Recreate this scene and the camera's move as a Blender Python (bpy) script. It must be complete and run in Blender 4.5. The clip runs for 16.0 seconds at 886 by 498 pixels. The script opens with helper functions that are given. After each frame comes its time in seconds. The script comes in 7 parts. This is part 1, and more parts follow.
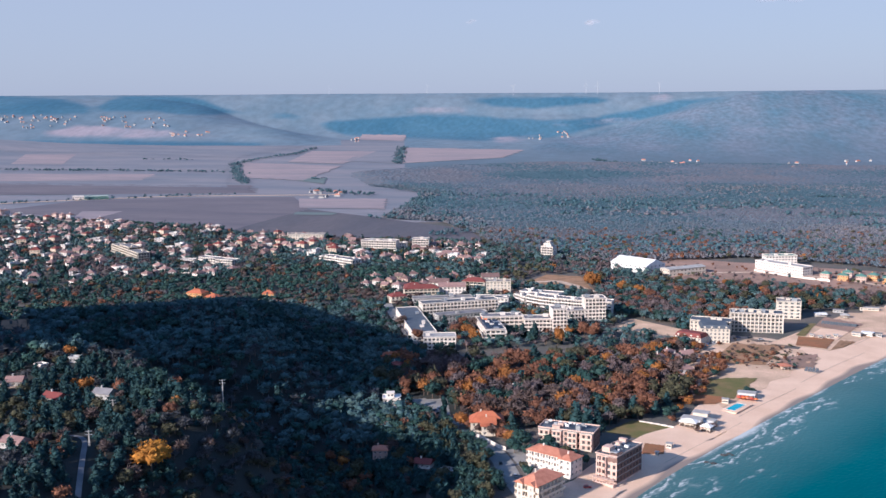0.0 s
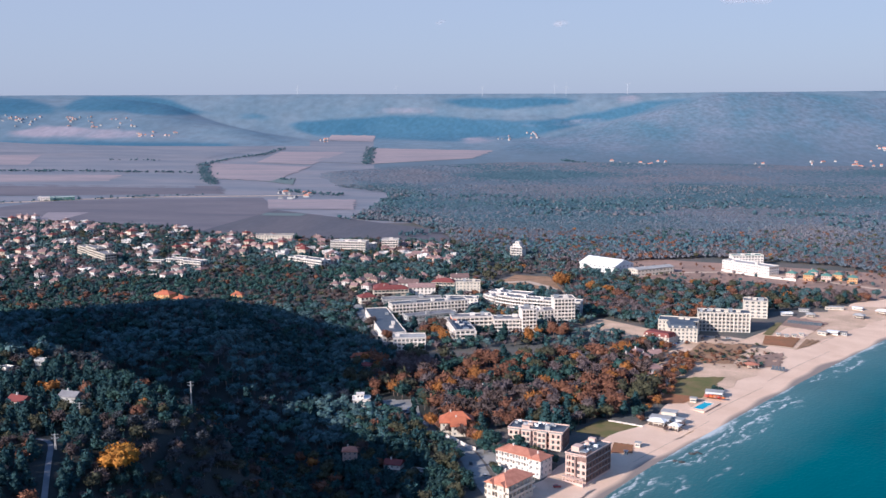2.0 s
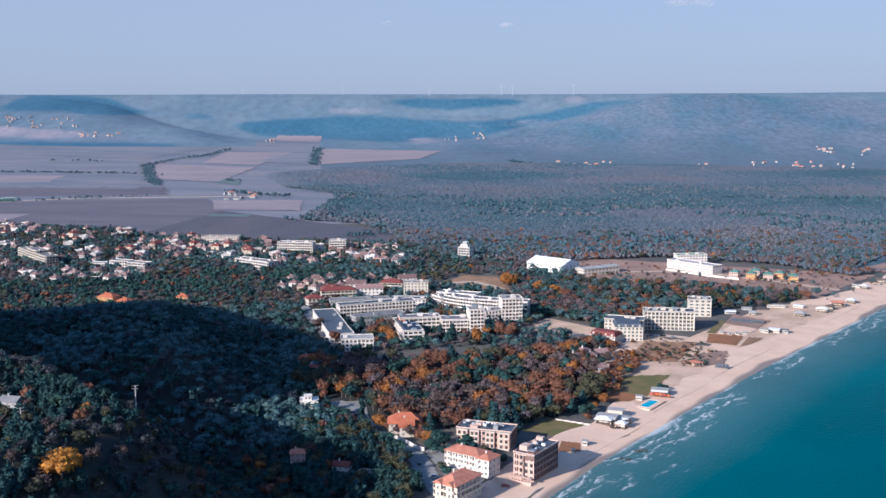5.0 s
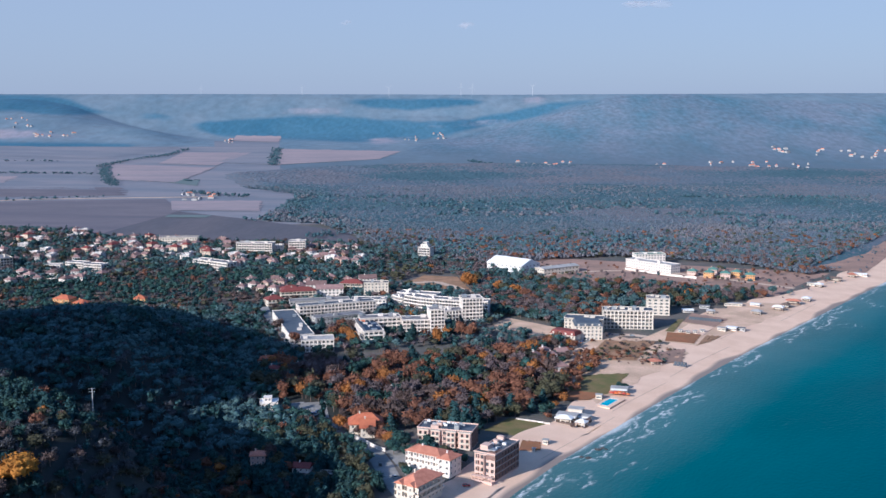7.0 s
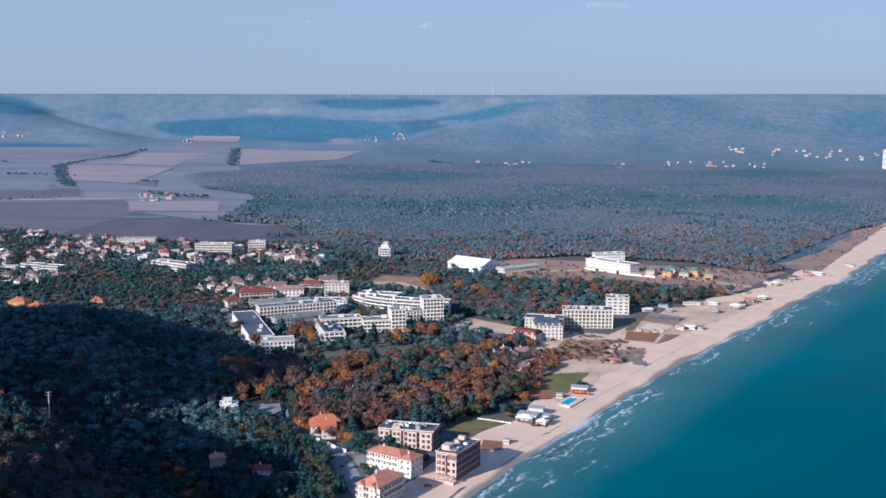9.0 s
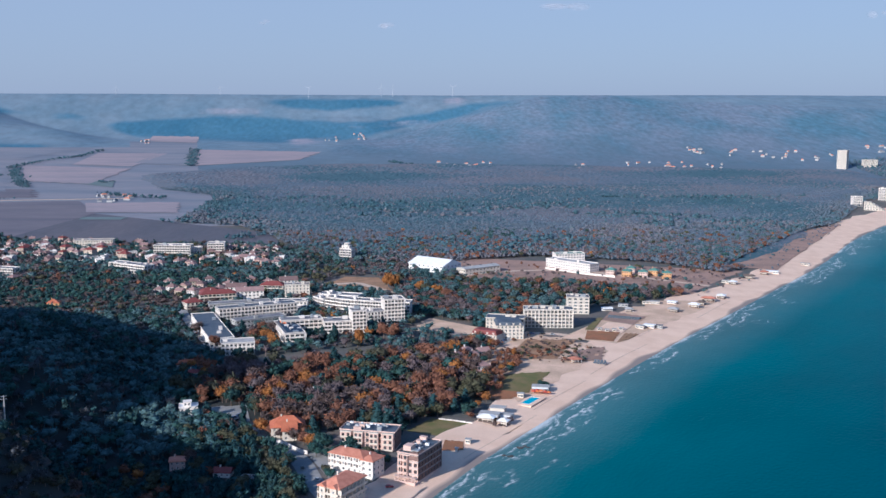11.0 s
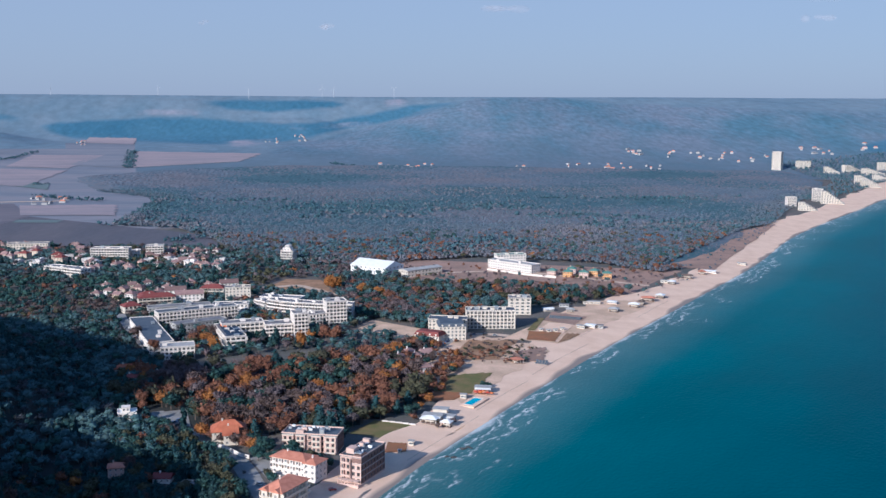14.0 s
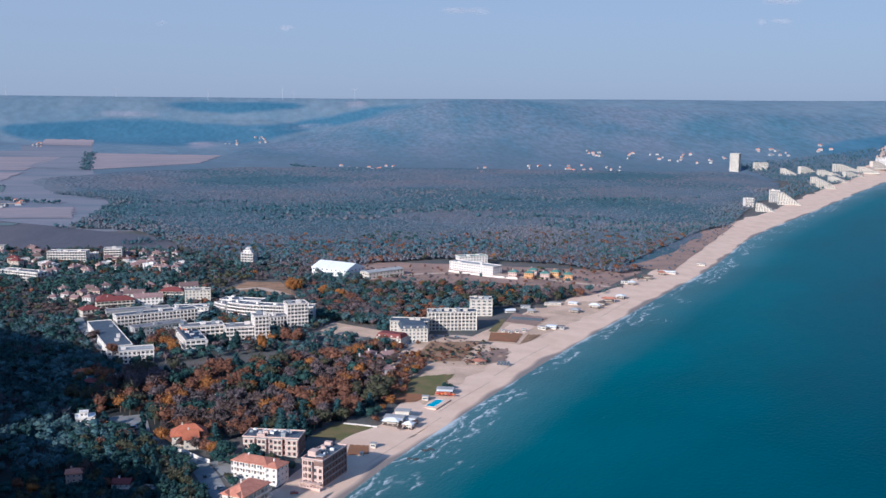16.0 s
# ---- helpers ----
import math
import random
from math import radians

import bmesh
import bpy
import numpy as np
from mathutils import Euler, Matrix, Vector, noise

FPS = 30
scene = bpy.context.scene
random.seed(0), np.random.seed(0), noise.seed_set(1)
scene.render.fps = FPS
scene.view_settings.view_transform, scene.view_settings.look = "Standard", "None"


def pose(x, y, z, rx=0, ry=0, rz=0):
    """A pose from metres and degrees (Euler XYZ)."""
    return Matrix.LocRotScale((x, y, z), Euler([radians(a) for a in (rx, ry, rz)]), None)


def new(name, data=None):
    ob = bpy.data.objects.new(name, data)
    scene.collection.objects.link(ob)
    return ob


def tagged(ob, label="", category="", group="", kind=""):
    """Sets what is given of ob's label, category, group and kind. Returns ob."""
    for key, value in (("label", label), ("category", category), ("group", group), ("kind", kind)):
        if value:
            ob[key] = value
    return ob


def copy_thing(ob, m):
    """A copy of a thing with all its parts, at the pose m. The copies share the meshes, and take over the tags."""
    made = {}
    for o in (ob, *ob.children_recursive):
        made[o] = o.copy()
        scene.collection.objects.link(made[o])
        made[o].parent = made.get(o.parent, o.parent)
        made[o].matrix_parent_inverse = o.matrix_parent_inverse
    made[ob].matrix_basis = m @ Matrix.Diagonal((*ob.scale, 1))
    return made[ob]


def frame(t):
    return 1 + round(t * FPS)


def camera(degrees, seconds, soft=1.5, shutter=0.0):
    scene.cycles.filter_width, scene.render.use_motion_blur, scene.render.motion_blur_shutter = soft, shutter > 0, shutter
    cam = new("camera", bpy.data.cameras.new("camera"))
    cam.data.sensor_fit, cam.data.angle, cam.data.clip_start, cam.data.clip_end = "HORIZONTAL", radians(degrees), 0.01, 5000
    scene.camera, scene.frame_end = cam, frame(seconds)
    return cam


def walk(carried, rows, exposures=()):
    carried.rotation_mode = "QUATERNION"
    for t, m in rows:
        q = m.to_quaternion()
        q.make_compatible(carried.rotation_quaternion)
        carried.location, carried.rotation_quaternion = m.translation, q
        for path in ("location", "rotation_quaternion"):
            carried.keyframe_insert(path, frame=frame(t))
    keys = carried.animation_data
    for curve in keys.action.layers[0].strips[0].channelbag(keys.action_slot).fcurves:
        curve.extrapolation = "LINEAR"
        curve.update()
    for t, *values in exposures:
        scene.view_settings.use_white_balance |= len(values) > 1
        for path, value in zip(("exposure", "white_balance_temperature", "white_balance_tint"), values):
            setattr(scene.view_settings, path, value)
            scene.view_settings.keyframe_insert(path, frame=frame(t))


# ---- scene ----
EYE = 195.0     # metres over the sea
LENS = 45.42
cam = camera(LENS, 16.0, soft=1.5)
# seconds, tilt below level, roll, heading clockwise from +y (degrees)
TURNS = [
    (0, 7.995, -0.395, -7.96),
    (0.5, 7.987, -0.368, -7.56),
    (1, 7.979, -0.341, -7.149),
    (1.5, 7.973, -0.315, -6.727),
    (2, 7.968, -0.289, -6.294),
    (2.5, 7.964, -0.263, -5.871),
    (3, 7.96, -0.237, -5.45),
    (3.5, 7.958, -0.212, -5),
    (4, 7.955, -0.186, -4.496),
    (6.5, 7.948, -0.063, -1.799),
    (7, 7.946, -0.039, -1.261),
    (7.5, 7.944, -0.016, -0.727),
    (8, 7.941, 0.008, -0.193),
    (8.5, 7.937, 0.031, 0.347),
    (9, 7.933, 0.054, 0.887),
    (11.5, 7.893, 0.167, 3.561),
    (12, 7.88, 0.189, 4.097),
    (12.5, 7.866, 0.21, 4.629),
    (13, 7.849, 0.232, 5.154),
    (13.5, 7.831, 0.253, 5.675),
    (14, 7.81, 0.274, 6.19),
    (14.5, 7.787, 0.295, 6.7),
    (15, 7.761, 0.316, 7.212),
    (15.5, 7.733, 0.337, 7.741),
    (16, 7.702, 0.357, 8.293),
]


def heading(tilt, roll, turn):
    """The camera hangs still in the air and only turns."""
    return pose(0, 0, EYE, 0, 0, -turn) @ pose(0, 0, 0, 90 - tilt) @ pose(0, 0, 0, 0, 0, roll)


walk(cam, [(t, heading(a, b, c)) for t, a, b, c in TURNS], exposures=[(0.0, 0.62, 4860, 9), (4.0, 0.54, 4680, 7), (9.0, 0.42, 4500, 4), (16.0, 0.31, 4470, 4)])

# ---- light ----
SUN_TO = Vector((0.70, 0.71, -0.43)).normalized()      # the way the sunlight travels
world = bpy.data.worlds.new("sky")
scene.world = world
world.use_nodes = True
wn, wl = world.node_tree.nodes, world.node_tree.links
sky = wn.new("ShaderNodeTexSky")
sky.sky_type, sky.sun_disc = "NISHITA", False
sky.sun_elevation, sky.sun_rotation = math.asin(-SUN_TO.z), math.atan2(-SUN_TO.x, -SUN_TO.y)
sky.air_density, sky.dust_density, sky.ozone_density = 1.0, 1.0, 2.0
# haze and thin cloud whiten the sky towards the horizon
where = wn.new("ShaderNodeTexCoord")
split = wn.new("ShaderNodeSeparateXYZ")
wl.new(where.outputs["Generated"], split.inputs[0])
rise = wn.new("ShaderNodeMapRange")
rise.interpolation_type = "SMOOTHSTEP"
for key, value in (("From Min", 0.10), ("From Max", 0.46), ("To Min", 0.86), ("To Max", 0.0)):
    rise.inputs[key].default_value = value
wl.new(split.outputs["Z"], rise.inputs["Value"])
veil = wn.new("ShaderNodeMix")
veil.data_type = "RGBA"
wl.new(rise.outputs[0], veil.inputs["Factor"])
veil.inputs["B"].default_value = (3.52, 3.20, 3.22, 1)
wl.new(sky.outputs[0], veil.inputs["A"])
wl.new(veil.outputs["Result"], wn["Background"].inputs["Color"])
wn["Background"].inputs["Strength"].default_value = 0.100
sun = new("sun", bpy.data.lights.new("sun", "SUN"))
sun.data.energy, sun.data.angle, sun.data.color = 5.4, radians(0.6), (1.0, 0.74, 0.50)
sun.matrix_world = SUN_TO.to_track_quat("-Z", "Y").to_matrix().to_4x4()

# ---- materials ----
def tone(nodes, links, colour, factor, amount):
    """colour made lighter or darker by factor (0 to 1) within amount."""
    m = nodes.new("ShaderNodeMapRange")
    m.inputs["To Min"].default_value, m.inputs["To Max"].default_value = 1 - amount, 1 + amount
    links.new(factor, m.inputs["Value"])
    v = nodes.new("ShaderNodeVectorMath")
    v.operation = "SCALE"
    links.new(colour, v.inputs[0])
    links.new(m.outputs[0], v.inputs["Scale"])
    return v.outputs[0]


def surface(name, a, b=None, scale=0.2, fine=3.0, rough=0.85, metal=0.0, bump=0.0, vary=0.12, island=0.0, each=0.0, stretch=None, spec=0.3):
    """A material of two colours mixed by a coarse noise, with a fine grain; scale and fine in cycles per metre."""
    m = bpy.data.materials.new(name)
    m.use_nodes = True
    n, l = m.node_tree.nodes, m.node_tree.links
    shader = n["Principled BSDF"]
    shader.inputs["Roughness"].default_value, shader.inputs["Metallic"].default_value = rough, metal
    shader.inputs["Specular IOR Level"].default_value = spec
    where = n.new("ShaderNodeNewGeometry")
    place = where.outputs["Position"]
    if stretch:
        mp = n.new("ShaderNodeMapping")
        mp.inputs["Scale"].default_value = stretch
        l.new(place, mp.inputs["Vector"])
        place = mp.outputs[0]
    coarse, grain = n.new("ShaderNodeTexNoise"), n.new("ShaderNodeTexNoise")
    for tex, s, det in ((coarse, scale, 5.0), (grain, fine, 3.0)):
        l.new(place, tex.inputs["Vector"])
        tex.inputs["Scale"].default_value, tex.inputs["Detail"].default_value = s, det
    ramp = n.new("ShaderNodeValToRGB")
    ramp.color_ramp.elements[0].position, ramp.color_ramp.elements[1].position = 0.36, 0.64
    ramp.color_ramp.elements[0].color, ramp.color_ramp.elements[1].color = (*a, 1), (*(b or a), 1)
    l.new(coarse.outputs["Fac"], ramp.inputs["Fac"])
    colour = tone(n, l, ramp.outputs["Color"], grain.outputs["Fac"], vary)
    if island:
        colour = tone(n, l, colour, where.outputs["Random Per Island"], island)
    if each:
        info = n.new("ShaderNodeObjectInfo")
        colour = tone(n, l, colour, info.outputs["Random"], each)
    l.new(colour, shader.inputs["Base Color"])
    if bump:
        bp = n.new("ShaderNodeBump")
        bp.inputs["Strength"].default_value, bp.inputs["Distance"].default_value = 0.6, bump
        l.new(grain.outputs["Fac"], bp.inputs["Height"])
        l.new(bp.outputs[0], shader.inputs["Normal"])
    return m


SOIL = surface("soil and dry grass", (0.150, 0.125, 0.112), (0.088, 0.092, 0.084), 0.03, 0.5, 0.95, bump=0.3, vary=0.3)
# the blue in this colour stands for haze
HILLS = surface("haze-blue wooded slopes", (0.136, 0.194, 0.250), (0.166, 0.214, 0.264), 0.007, 0.03, 0.95, vary=0.30, stretch=(1, 0.5, 1))
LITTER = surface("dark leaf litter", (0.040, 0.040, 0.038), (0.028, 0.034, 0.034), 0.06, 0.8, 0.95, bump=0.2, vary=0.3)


def slopes():
    """The high ground far off, painted blue for haze: bare woods, dark woods with a flank's shade, and pale clearings.
    """
    m = HILLS.copy()
    m.name = "far slopes"
    n, l = m.node_tree.nodes, m.node_tree.links
    shader = n["Principled BSDF"]
    colour = shader.inputs["Base Color"].links[0].from_socket
    grain = n.new("ShaderNodeTexNoise")
    grain.inputs["Scale"].default_value, grain.inputs["Detail"].default_value = 0.012, 5.0
    broad = n.new("ShaderNodeTexNoise")
    broad.inputs["Scale"].default_value, broad.inputs["Detail"].default_value, broad.inputs["Roughness"].default_value = 0.0045, 7.0, 0.65
    spread, fine_tex = n.new("ShaderNodeMapping"), n.new("ShaderNodeTexNoise")
    spread.inputs["Scale"].default_value = (1, 0.35, 1)
    here = n.new("ShaderNodeNewGeometry")
    l.new(here.outputs["Position"], spread.inputs["Vector"])
    for tex in (grain, broad, fine_tex):
        l.new(spread.outputs[0], tex.inputs["Vector"])
    fine_tex.inputs["Scale"].default_value, fine_tex.inputs["Detail"].default_value = 0.06, 3.0
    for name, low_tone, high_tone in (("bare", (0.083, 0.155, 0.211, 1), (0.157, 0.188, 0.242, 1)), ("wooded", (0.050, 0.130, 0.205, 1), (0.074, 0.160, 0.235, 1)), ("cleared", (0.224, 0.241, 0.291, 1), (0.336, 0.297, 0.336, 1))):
        at, add, mr, mix, blend, ramp = n.new("ShaderNodeAttribute"), n.new("ShaderNodeMath"), n.new("ShaderNodeMapRange"), n.new("ShaderNodeMix"), n.new("ShaderNodeMix"), n.new("ShaderNodeMapRange")
        at.attribute_name = name
        add.operation = "ADD"
        l.new(at.outputs["Fac"], add.inputs[0])
        l.new(broad.outputs["Fac"], add.inputs[1])
        mr.interpolation_type = "SMOOTHSTEP"
        mr.inputs["From Min"].default_value, mr.inputs["From Max"].default_value = 0.72, 1.28
        l.new(add.outputs[0], mr.inputs["Value"])
        ramp.inputs["From Min"].default_value, ramp.inputs["From Max"].default_value = 0.36, 0.62
        l.new(broad.outputs["Fac"], ramp.inputs["Value"])
        blend.data_type = mix.data_type = "RGBA"
        l.new(ramp.outputs[0], blend.inputs["Factor"])
        blend.inputs["A"].default_value, blend.inputs["B"].default_value = low_tone, high_tone
        l.new(mr.outputs[0], mix.inputs["Factor"])
        l.new(colour, mix.inputs["A"])
        l.new(tone(n, l, blend.outputs["Result"], fine_tex.outputs["Fac"], 0.5 if name == "bare" else 0.3), mix.inputs["B"])
        colour = mix.outputs["Result"]
    # the painted haze grows bluer with distance, from the lowland forest's tone at the foot
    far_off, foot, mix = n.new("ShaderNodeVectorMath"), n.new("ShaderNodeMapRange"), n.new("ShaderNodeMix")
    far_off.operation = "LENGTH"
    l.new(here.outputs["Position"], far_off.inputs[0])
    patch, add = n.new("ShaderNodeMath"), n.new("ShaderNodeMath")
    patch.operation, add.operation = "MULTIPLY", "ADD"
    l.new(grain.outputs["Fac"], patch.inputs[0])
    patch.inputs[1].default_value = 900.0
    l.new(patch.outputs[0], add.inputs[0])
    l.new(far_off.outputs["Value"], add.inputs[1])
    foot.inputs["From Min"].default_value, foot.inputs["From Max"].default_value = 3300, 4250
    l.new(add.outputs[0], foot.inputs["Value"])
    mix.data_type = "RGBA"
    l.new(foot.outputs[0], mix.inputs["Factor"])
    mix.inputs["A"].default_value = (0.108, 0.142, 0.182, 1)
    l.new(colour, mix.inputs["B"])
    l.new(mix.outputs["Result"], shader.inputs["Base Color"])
    return m


SLOPES = slopes()
SAND = surface("beach sand", (0.70, 0.485, 0.345), (0.78, 0.56, 0.41), 0.05, 1.2, 0.95, bump=0.15, vary=0.10)
ROAD = surface("worn concrete road", (0.30, 0.285, 0.275), (0.22, 0.215, 0.21), 0.12, 2.0, 0.9, vary=0.15)
TRACK = surface("pale gravel track", (0.62, 0.47, 0.355), (0.50, 0.375, 0.28), 0.1, 1.5, 0.95, vary=0.15)
LAWN = surface("lawn", (0.125, 0.125, 0.040), (0.20, 0.145, 0.065), 0.09, 1.0, 0.95, bump=0.05, vary=0.2)
DIRT = surface("trodden sandy earth with dry weeds", (0.68, 0.475, 0.335), (0.50, 0.350, 0.240), 0.05, 0.7, 0.95, bump=0.2, vary=0.25)
HEATH = surface("dry beach heath", (0.37, 0.215, 0.125), (0.245, 0.150, 0.085), 0.10, 0.8, 0.95, bump=0.3, vary=0.3)
RUSTY = surface("rust-coloured dry grass", (0.30, 0.13, 0.06), (0.24, 0.12, 0.06), 0.12, 1.0, 0.95, bump=0.2, vary=0.2)
# the FIELD colours have the blue of distance haze mixed in
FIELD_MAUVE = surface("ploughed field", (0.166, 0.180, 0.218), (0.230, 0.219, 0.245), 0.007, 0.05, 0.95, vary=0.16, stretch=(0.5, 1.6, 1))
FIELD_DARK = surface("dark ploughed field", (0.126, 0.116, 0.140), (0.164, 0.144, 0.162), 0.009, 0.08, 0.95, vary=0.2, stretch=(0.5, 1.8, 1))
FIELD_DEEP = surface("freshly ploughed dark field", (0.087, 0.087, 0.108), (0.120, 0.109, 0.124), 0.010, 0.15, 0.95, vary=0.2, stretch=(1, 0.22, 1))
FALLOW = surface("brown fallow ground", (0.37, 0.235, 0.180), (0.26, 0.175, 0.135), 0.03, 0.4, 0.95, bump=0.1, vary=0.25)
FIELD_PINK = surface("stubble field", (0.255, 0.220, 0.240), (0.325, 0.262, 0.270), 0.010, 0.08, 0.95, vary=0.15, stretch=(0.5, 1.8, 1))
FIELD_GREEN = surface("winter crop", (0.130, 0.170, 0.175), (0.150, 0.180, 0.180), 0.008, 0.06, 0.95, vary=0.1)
WHITE = surface("white render", (0.77, 0.69, 0.62), (0.66, 0.595, 0.54), 0.25, 1.5, 0.85, vary=0.08, each=0.10)
TOWN_WHITE = surface("sun-bleached town render", (0.66, 0.60, 0.56), (0.54, 0.49, 0.465), 0.25, 1.5, 0.9, vary=0.08, each=0.30)
TOWN_CREAM = surface("cream town render", (0.52, 0.42, 0.32), (0.42, 0.34, 0.27), 0.25, 1.5, 0.9, vary=0.08, each=0.30)
CREAM = surface("cream render", (0.62, 0.545, 0.45), (0.55, 0.485, 0.41), 0.25, 1.5, 0.85, vary=0.06, each=0.06)
OCHRE = surface("ochre render", (0.60, 0.33, 0.14), (0.52, 0.28, 0.12), 0.25, 1.5, 0.85, vary=0.06)
PINKISH = surface("pale pink stucco", (0.60, 0.43, 0.36), (0.52, 0.37, 0.31), 0.25, 1.5, 0.85, vary=0.08)
# brown trim, also painted on walls that lie in shade
BROWNISH = surface("brown stone and shaded wall", (0.20, 0.12, 0.10), (0.16, 0.10, 0.085), 0.4, 2.0, 0.8, vary=0.15)
ORANGE_PAINT = surface("orange render", (0.70, 0.20, 0.05), (0.62, 0.18, 0.05), 0.3, 2.0, 0.8, vary=0.06)
CONCRETE = surface("weathered concrete", (0.42, 0.40, 0.39), (0.32, 0.31, 0.30), 0.15, 1.5, 0.9, vary=0.12)
FELT = surface("grey roofing felt", (0.15, 0.15, 0.165), (0.23, 0.22, 0.23), 0.10, 1.0, 0.9, vary=0.15)
SLATE = surface("dark blue-grey roof", (0.07, 0.085, 0.11), (0.10, 0.115, 0.14), 0.2, 2.0, 0.6, vary=0.15)
TILE = surface("red clay roof tiles", (0.42, 0.14, 0.07), (0.34, 0.105, 0.055), 0.35, 3.0, 0.8, bump=0.06, vary=0.2, each=0.15)
TILE_TOWN = surface("dull clay roof tiles", (0.26, 0.165, 0.150), (0.20, 0.130, 0.122), 0.35, 3.0, 0.8, bump=0.06, vary=0.2, each=0.3)
TILE_PINK = surface("faded clay roof tiles", (0.50, 0.215, 0.140), (0.41, 0.165, 0.105), 0.35, 3.0, 0.8, bump=0.06, vary=0.2, each=0.15)
TILE_DARK = surface("dark red roof tiles", (0.20, 0.055, 0.05), (0.16, 0.05, 0.045), 0.35, 3.0, 0.8, bump=0.06, vary=0.2)
TURBINE_PAINT = surface("pale grey paint", (0.44, 0.44, 0.47), None, 0.2, 1.0, 0.6, vary=0.03)
WHITE_METAL = surface("white metal sheet", (0.80, 0.78, 0.75), (0.72, 0.70, 0.68), 0.2, 1.0, 0.5, vary=0.04)
GREEN_ROOF = surface("green metal sheet", (0.10, 0.20, 0.17), (0.13, 0.24, 0.20), 0.2, 1.0, 0.6, vary=0.08)
STEEL = surface("galvanised steel", (0.45, 0.46, 0.48), (0.38, 0.39, 0.40), 0.5, 4.0, 0.5, metal=0.6)
GLASS = surface("dark window glass", (0.035, 0.045, 0.055), (0.06, 0.07, 0.08), 0.4, 2.0, 0.12, each=0.5, spec=0.6)
FRAME = surface("white window frame", (0.70, 0.68, 0.65), (0.62, 0.60, 0.58), 0.5, 4.0, 0.6)
POOL = surface("pool water over blue tiles", (0.01, 0.33, 0.45), (0.02, 0.38, 0.50), 0.2, 1.0, 0.08, vary=0.05, bump=0.02)
BARK = surface("grey-brown bark", (0.12, 0.09, 0.075), (0.17, 0.13, 0.11), 0.6, 4.0, 0.95, vary=0.2)
PLASTIC_RED = surface("red plastic", (0.55, 0.08, 0.04), (0.48, 0.07, 0.04), 0.5, 3.0, 0.5)
CAR_PAINTS = [surface("car paint " + n, c, None, 0.5, 3.0, 0.3, vary=0.02, spec=0.5) for n, c in
              (("white", (0.7, 0.7, 0.7)), ("silver", (0.4, 0.41, 0.43)), ("blue", (0.04, 0.08, 0.2)), ("red", (0.35, 0.03, 0.03)), ("black", (0.02, 0.02, 0.025)))]
RUBBER = surface("black rubber", (0.02, 0.02, 0.02), None, 1.0, 5.0, 0.9)
SEAWEED = surface("dried seaweed and shells", (0.50, 0.36, 0.265), (0.58, 0.42, 0.315), 0.15, 1.5, 0.95, bump=0.1, vary=0.3)
SOLAR = surface("dark solar glass", (0.03, 0.045, 0.075), (0.04, 0.055, 0.085), 0.3, 2.0, 0.2, spec=0.6)
ROCK = surface("dark wet rock", (0.05, 0.05, 0.05), (0.09, 0.085, 0.08), 0.5, 3.0, 0.6, vary=0.3)
LEAVES = {
    "green": surface("dark green foliage", (0.022, 0.054, 0.052), (0.033, 0.066, 0.056), 0.05, 0.8, 0.9, vary=0.25, island=0.45),
    "pine": surface("blue-green needles", (0.018, 0.048, 0.055), (0.026, 0.057, 0.060), 0.05, 0.8, 0.9, vary=0.25, island=0.4),
    "orange": surface("orange autumn leaves", (0.215, 0.088, 0.024), (0.275, 0.116, 0.029), 0.06, 0.8, 0.9, vary=0.25, island=0.4),
    "rust": surface("rust-brown autumn leaves", (0.128, 0.058, 0.037), (0.164, 0.074, 0.043), 0.06, 0.8, 0.9, vary=0.25, island=0.4),
    "yellow": surface("golden autumn leaves", (0.36, 0.17, 0.022), (0.29, 0.125, 0.018), 0.06, 0.8, 0.9, vary=0.2, island=0.35),
    "bare": surface("bare grey-brown twigs", (0.108, 0.076, 0.068), (0.074, 0.056, 0.055), 0.04, 0.8, 0.95, vary=0.25, island=0.4),
    "ash": surface("grey leafless twigs", (0.066, 0.066, 0.074), (0.050, 0.056, 0.064), 0.04, 0.8, 0.95, vary=0.25, island=0.4),
    # lightened teal: haze over the town, shade tone in the hollow
    "sage": surface("teal foliage tinted for haze and shade", (0.050, 0.094, 0.104), (0.072, 0.112, 0.116), 0.05, 0.8, 0.9, vary=0.25, island=0.35),
    "mauve": surface("mauve-grey bare twigs", (0.132, 0.096, 0.097), (0.098, 0.080, 0.086), 0.04, 0.8, 0.95, vary=0.25, island=0.35),
    "olive": surface("olive thinning foliage", (0.065, 0.064, 0.034), (0.050, 0.048, 0.032), 0.05, 0.8, 0.9, vary=0.25, island=0.4),
}
# blue-lilac distance haze is mixed into these crown colours
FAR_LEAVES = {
    "bare": surface("haze-tinted bare woods", (0.124, 0.142, 0.174), (0.096, 0.127, 0.162), 0.010, 0.1, 0.95, vary=0.25, island=0.10),
    "green": surface("haze-tinted green woods", (0.050, 0.098, 0.122), (0.068, 0.114, 0.138), 0.010, 0.1, 0.95, vary=0.25, island=0.14),
    "rust": surface("haze-tinted rust-brown woods", (0.150, 0.143, 0.162), (0.122, 0.132, 0.156), 0.010, 0.1, 0.95, vary=0.25, island=0.10),
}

# ---- the lie of the land ----
def step(a, b, v):
    u = np.clip((np.asarray(v, float) - a) / (b - a), 0, 1)
    return u * u * (3 - 2 * u)


SHORE_Y = np.array([-900, -400, 0, 300, 512, 668, 803, 1000, 1240, 1478, 1927, 2633, 3400, 5200.0])
SHORE_X = np.array([-430, -260, -150, -62, 26, 122, 212, 352, 522, 672, 1021, 1581, 2230, 3820.0])
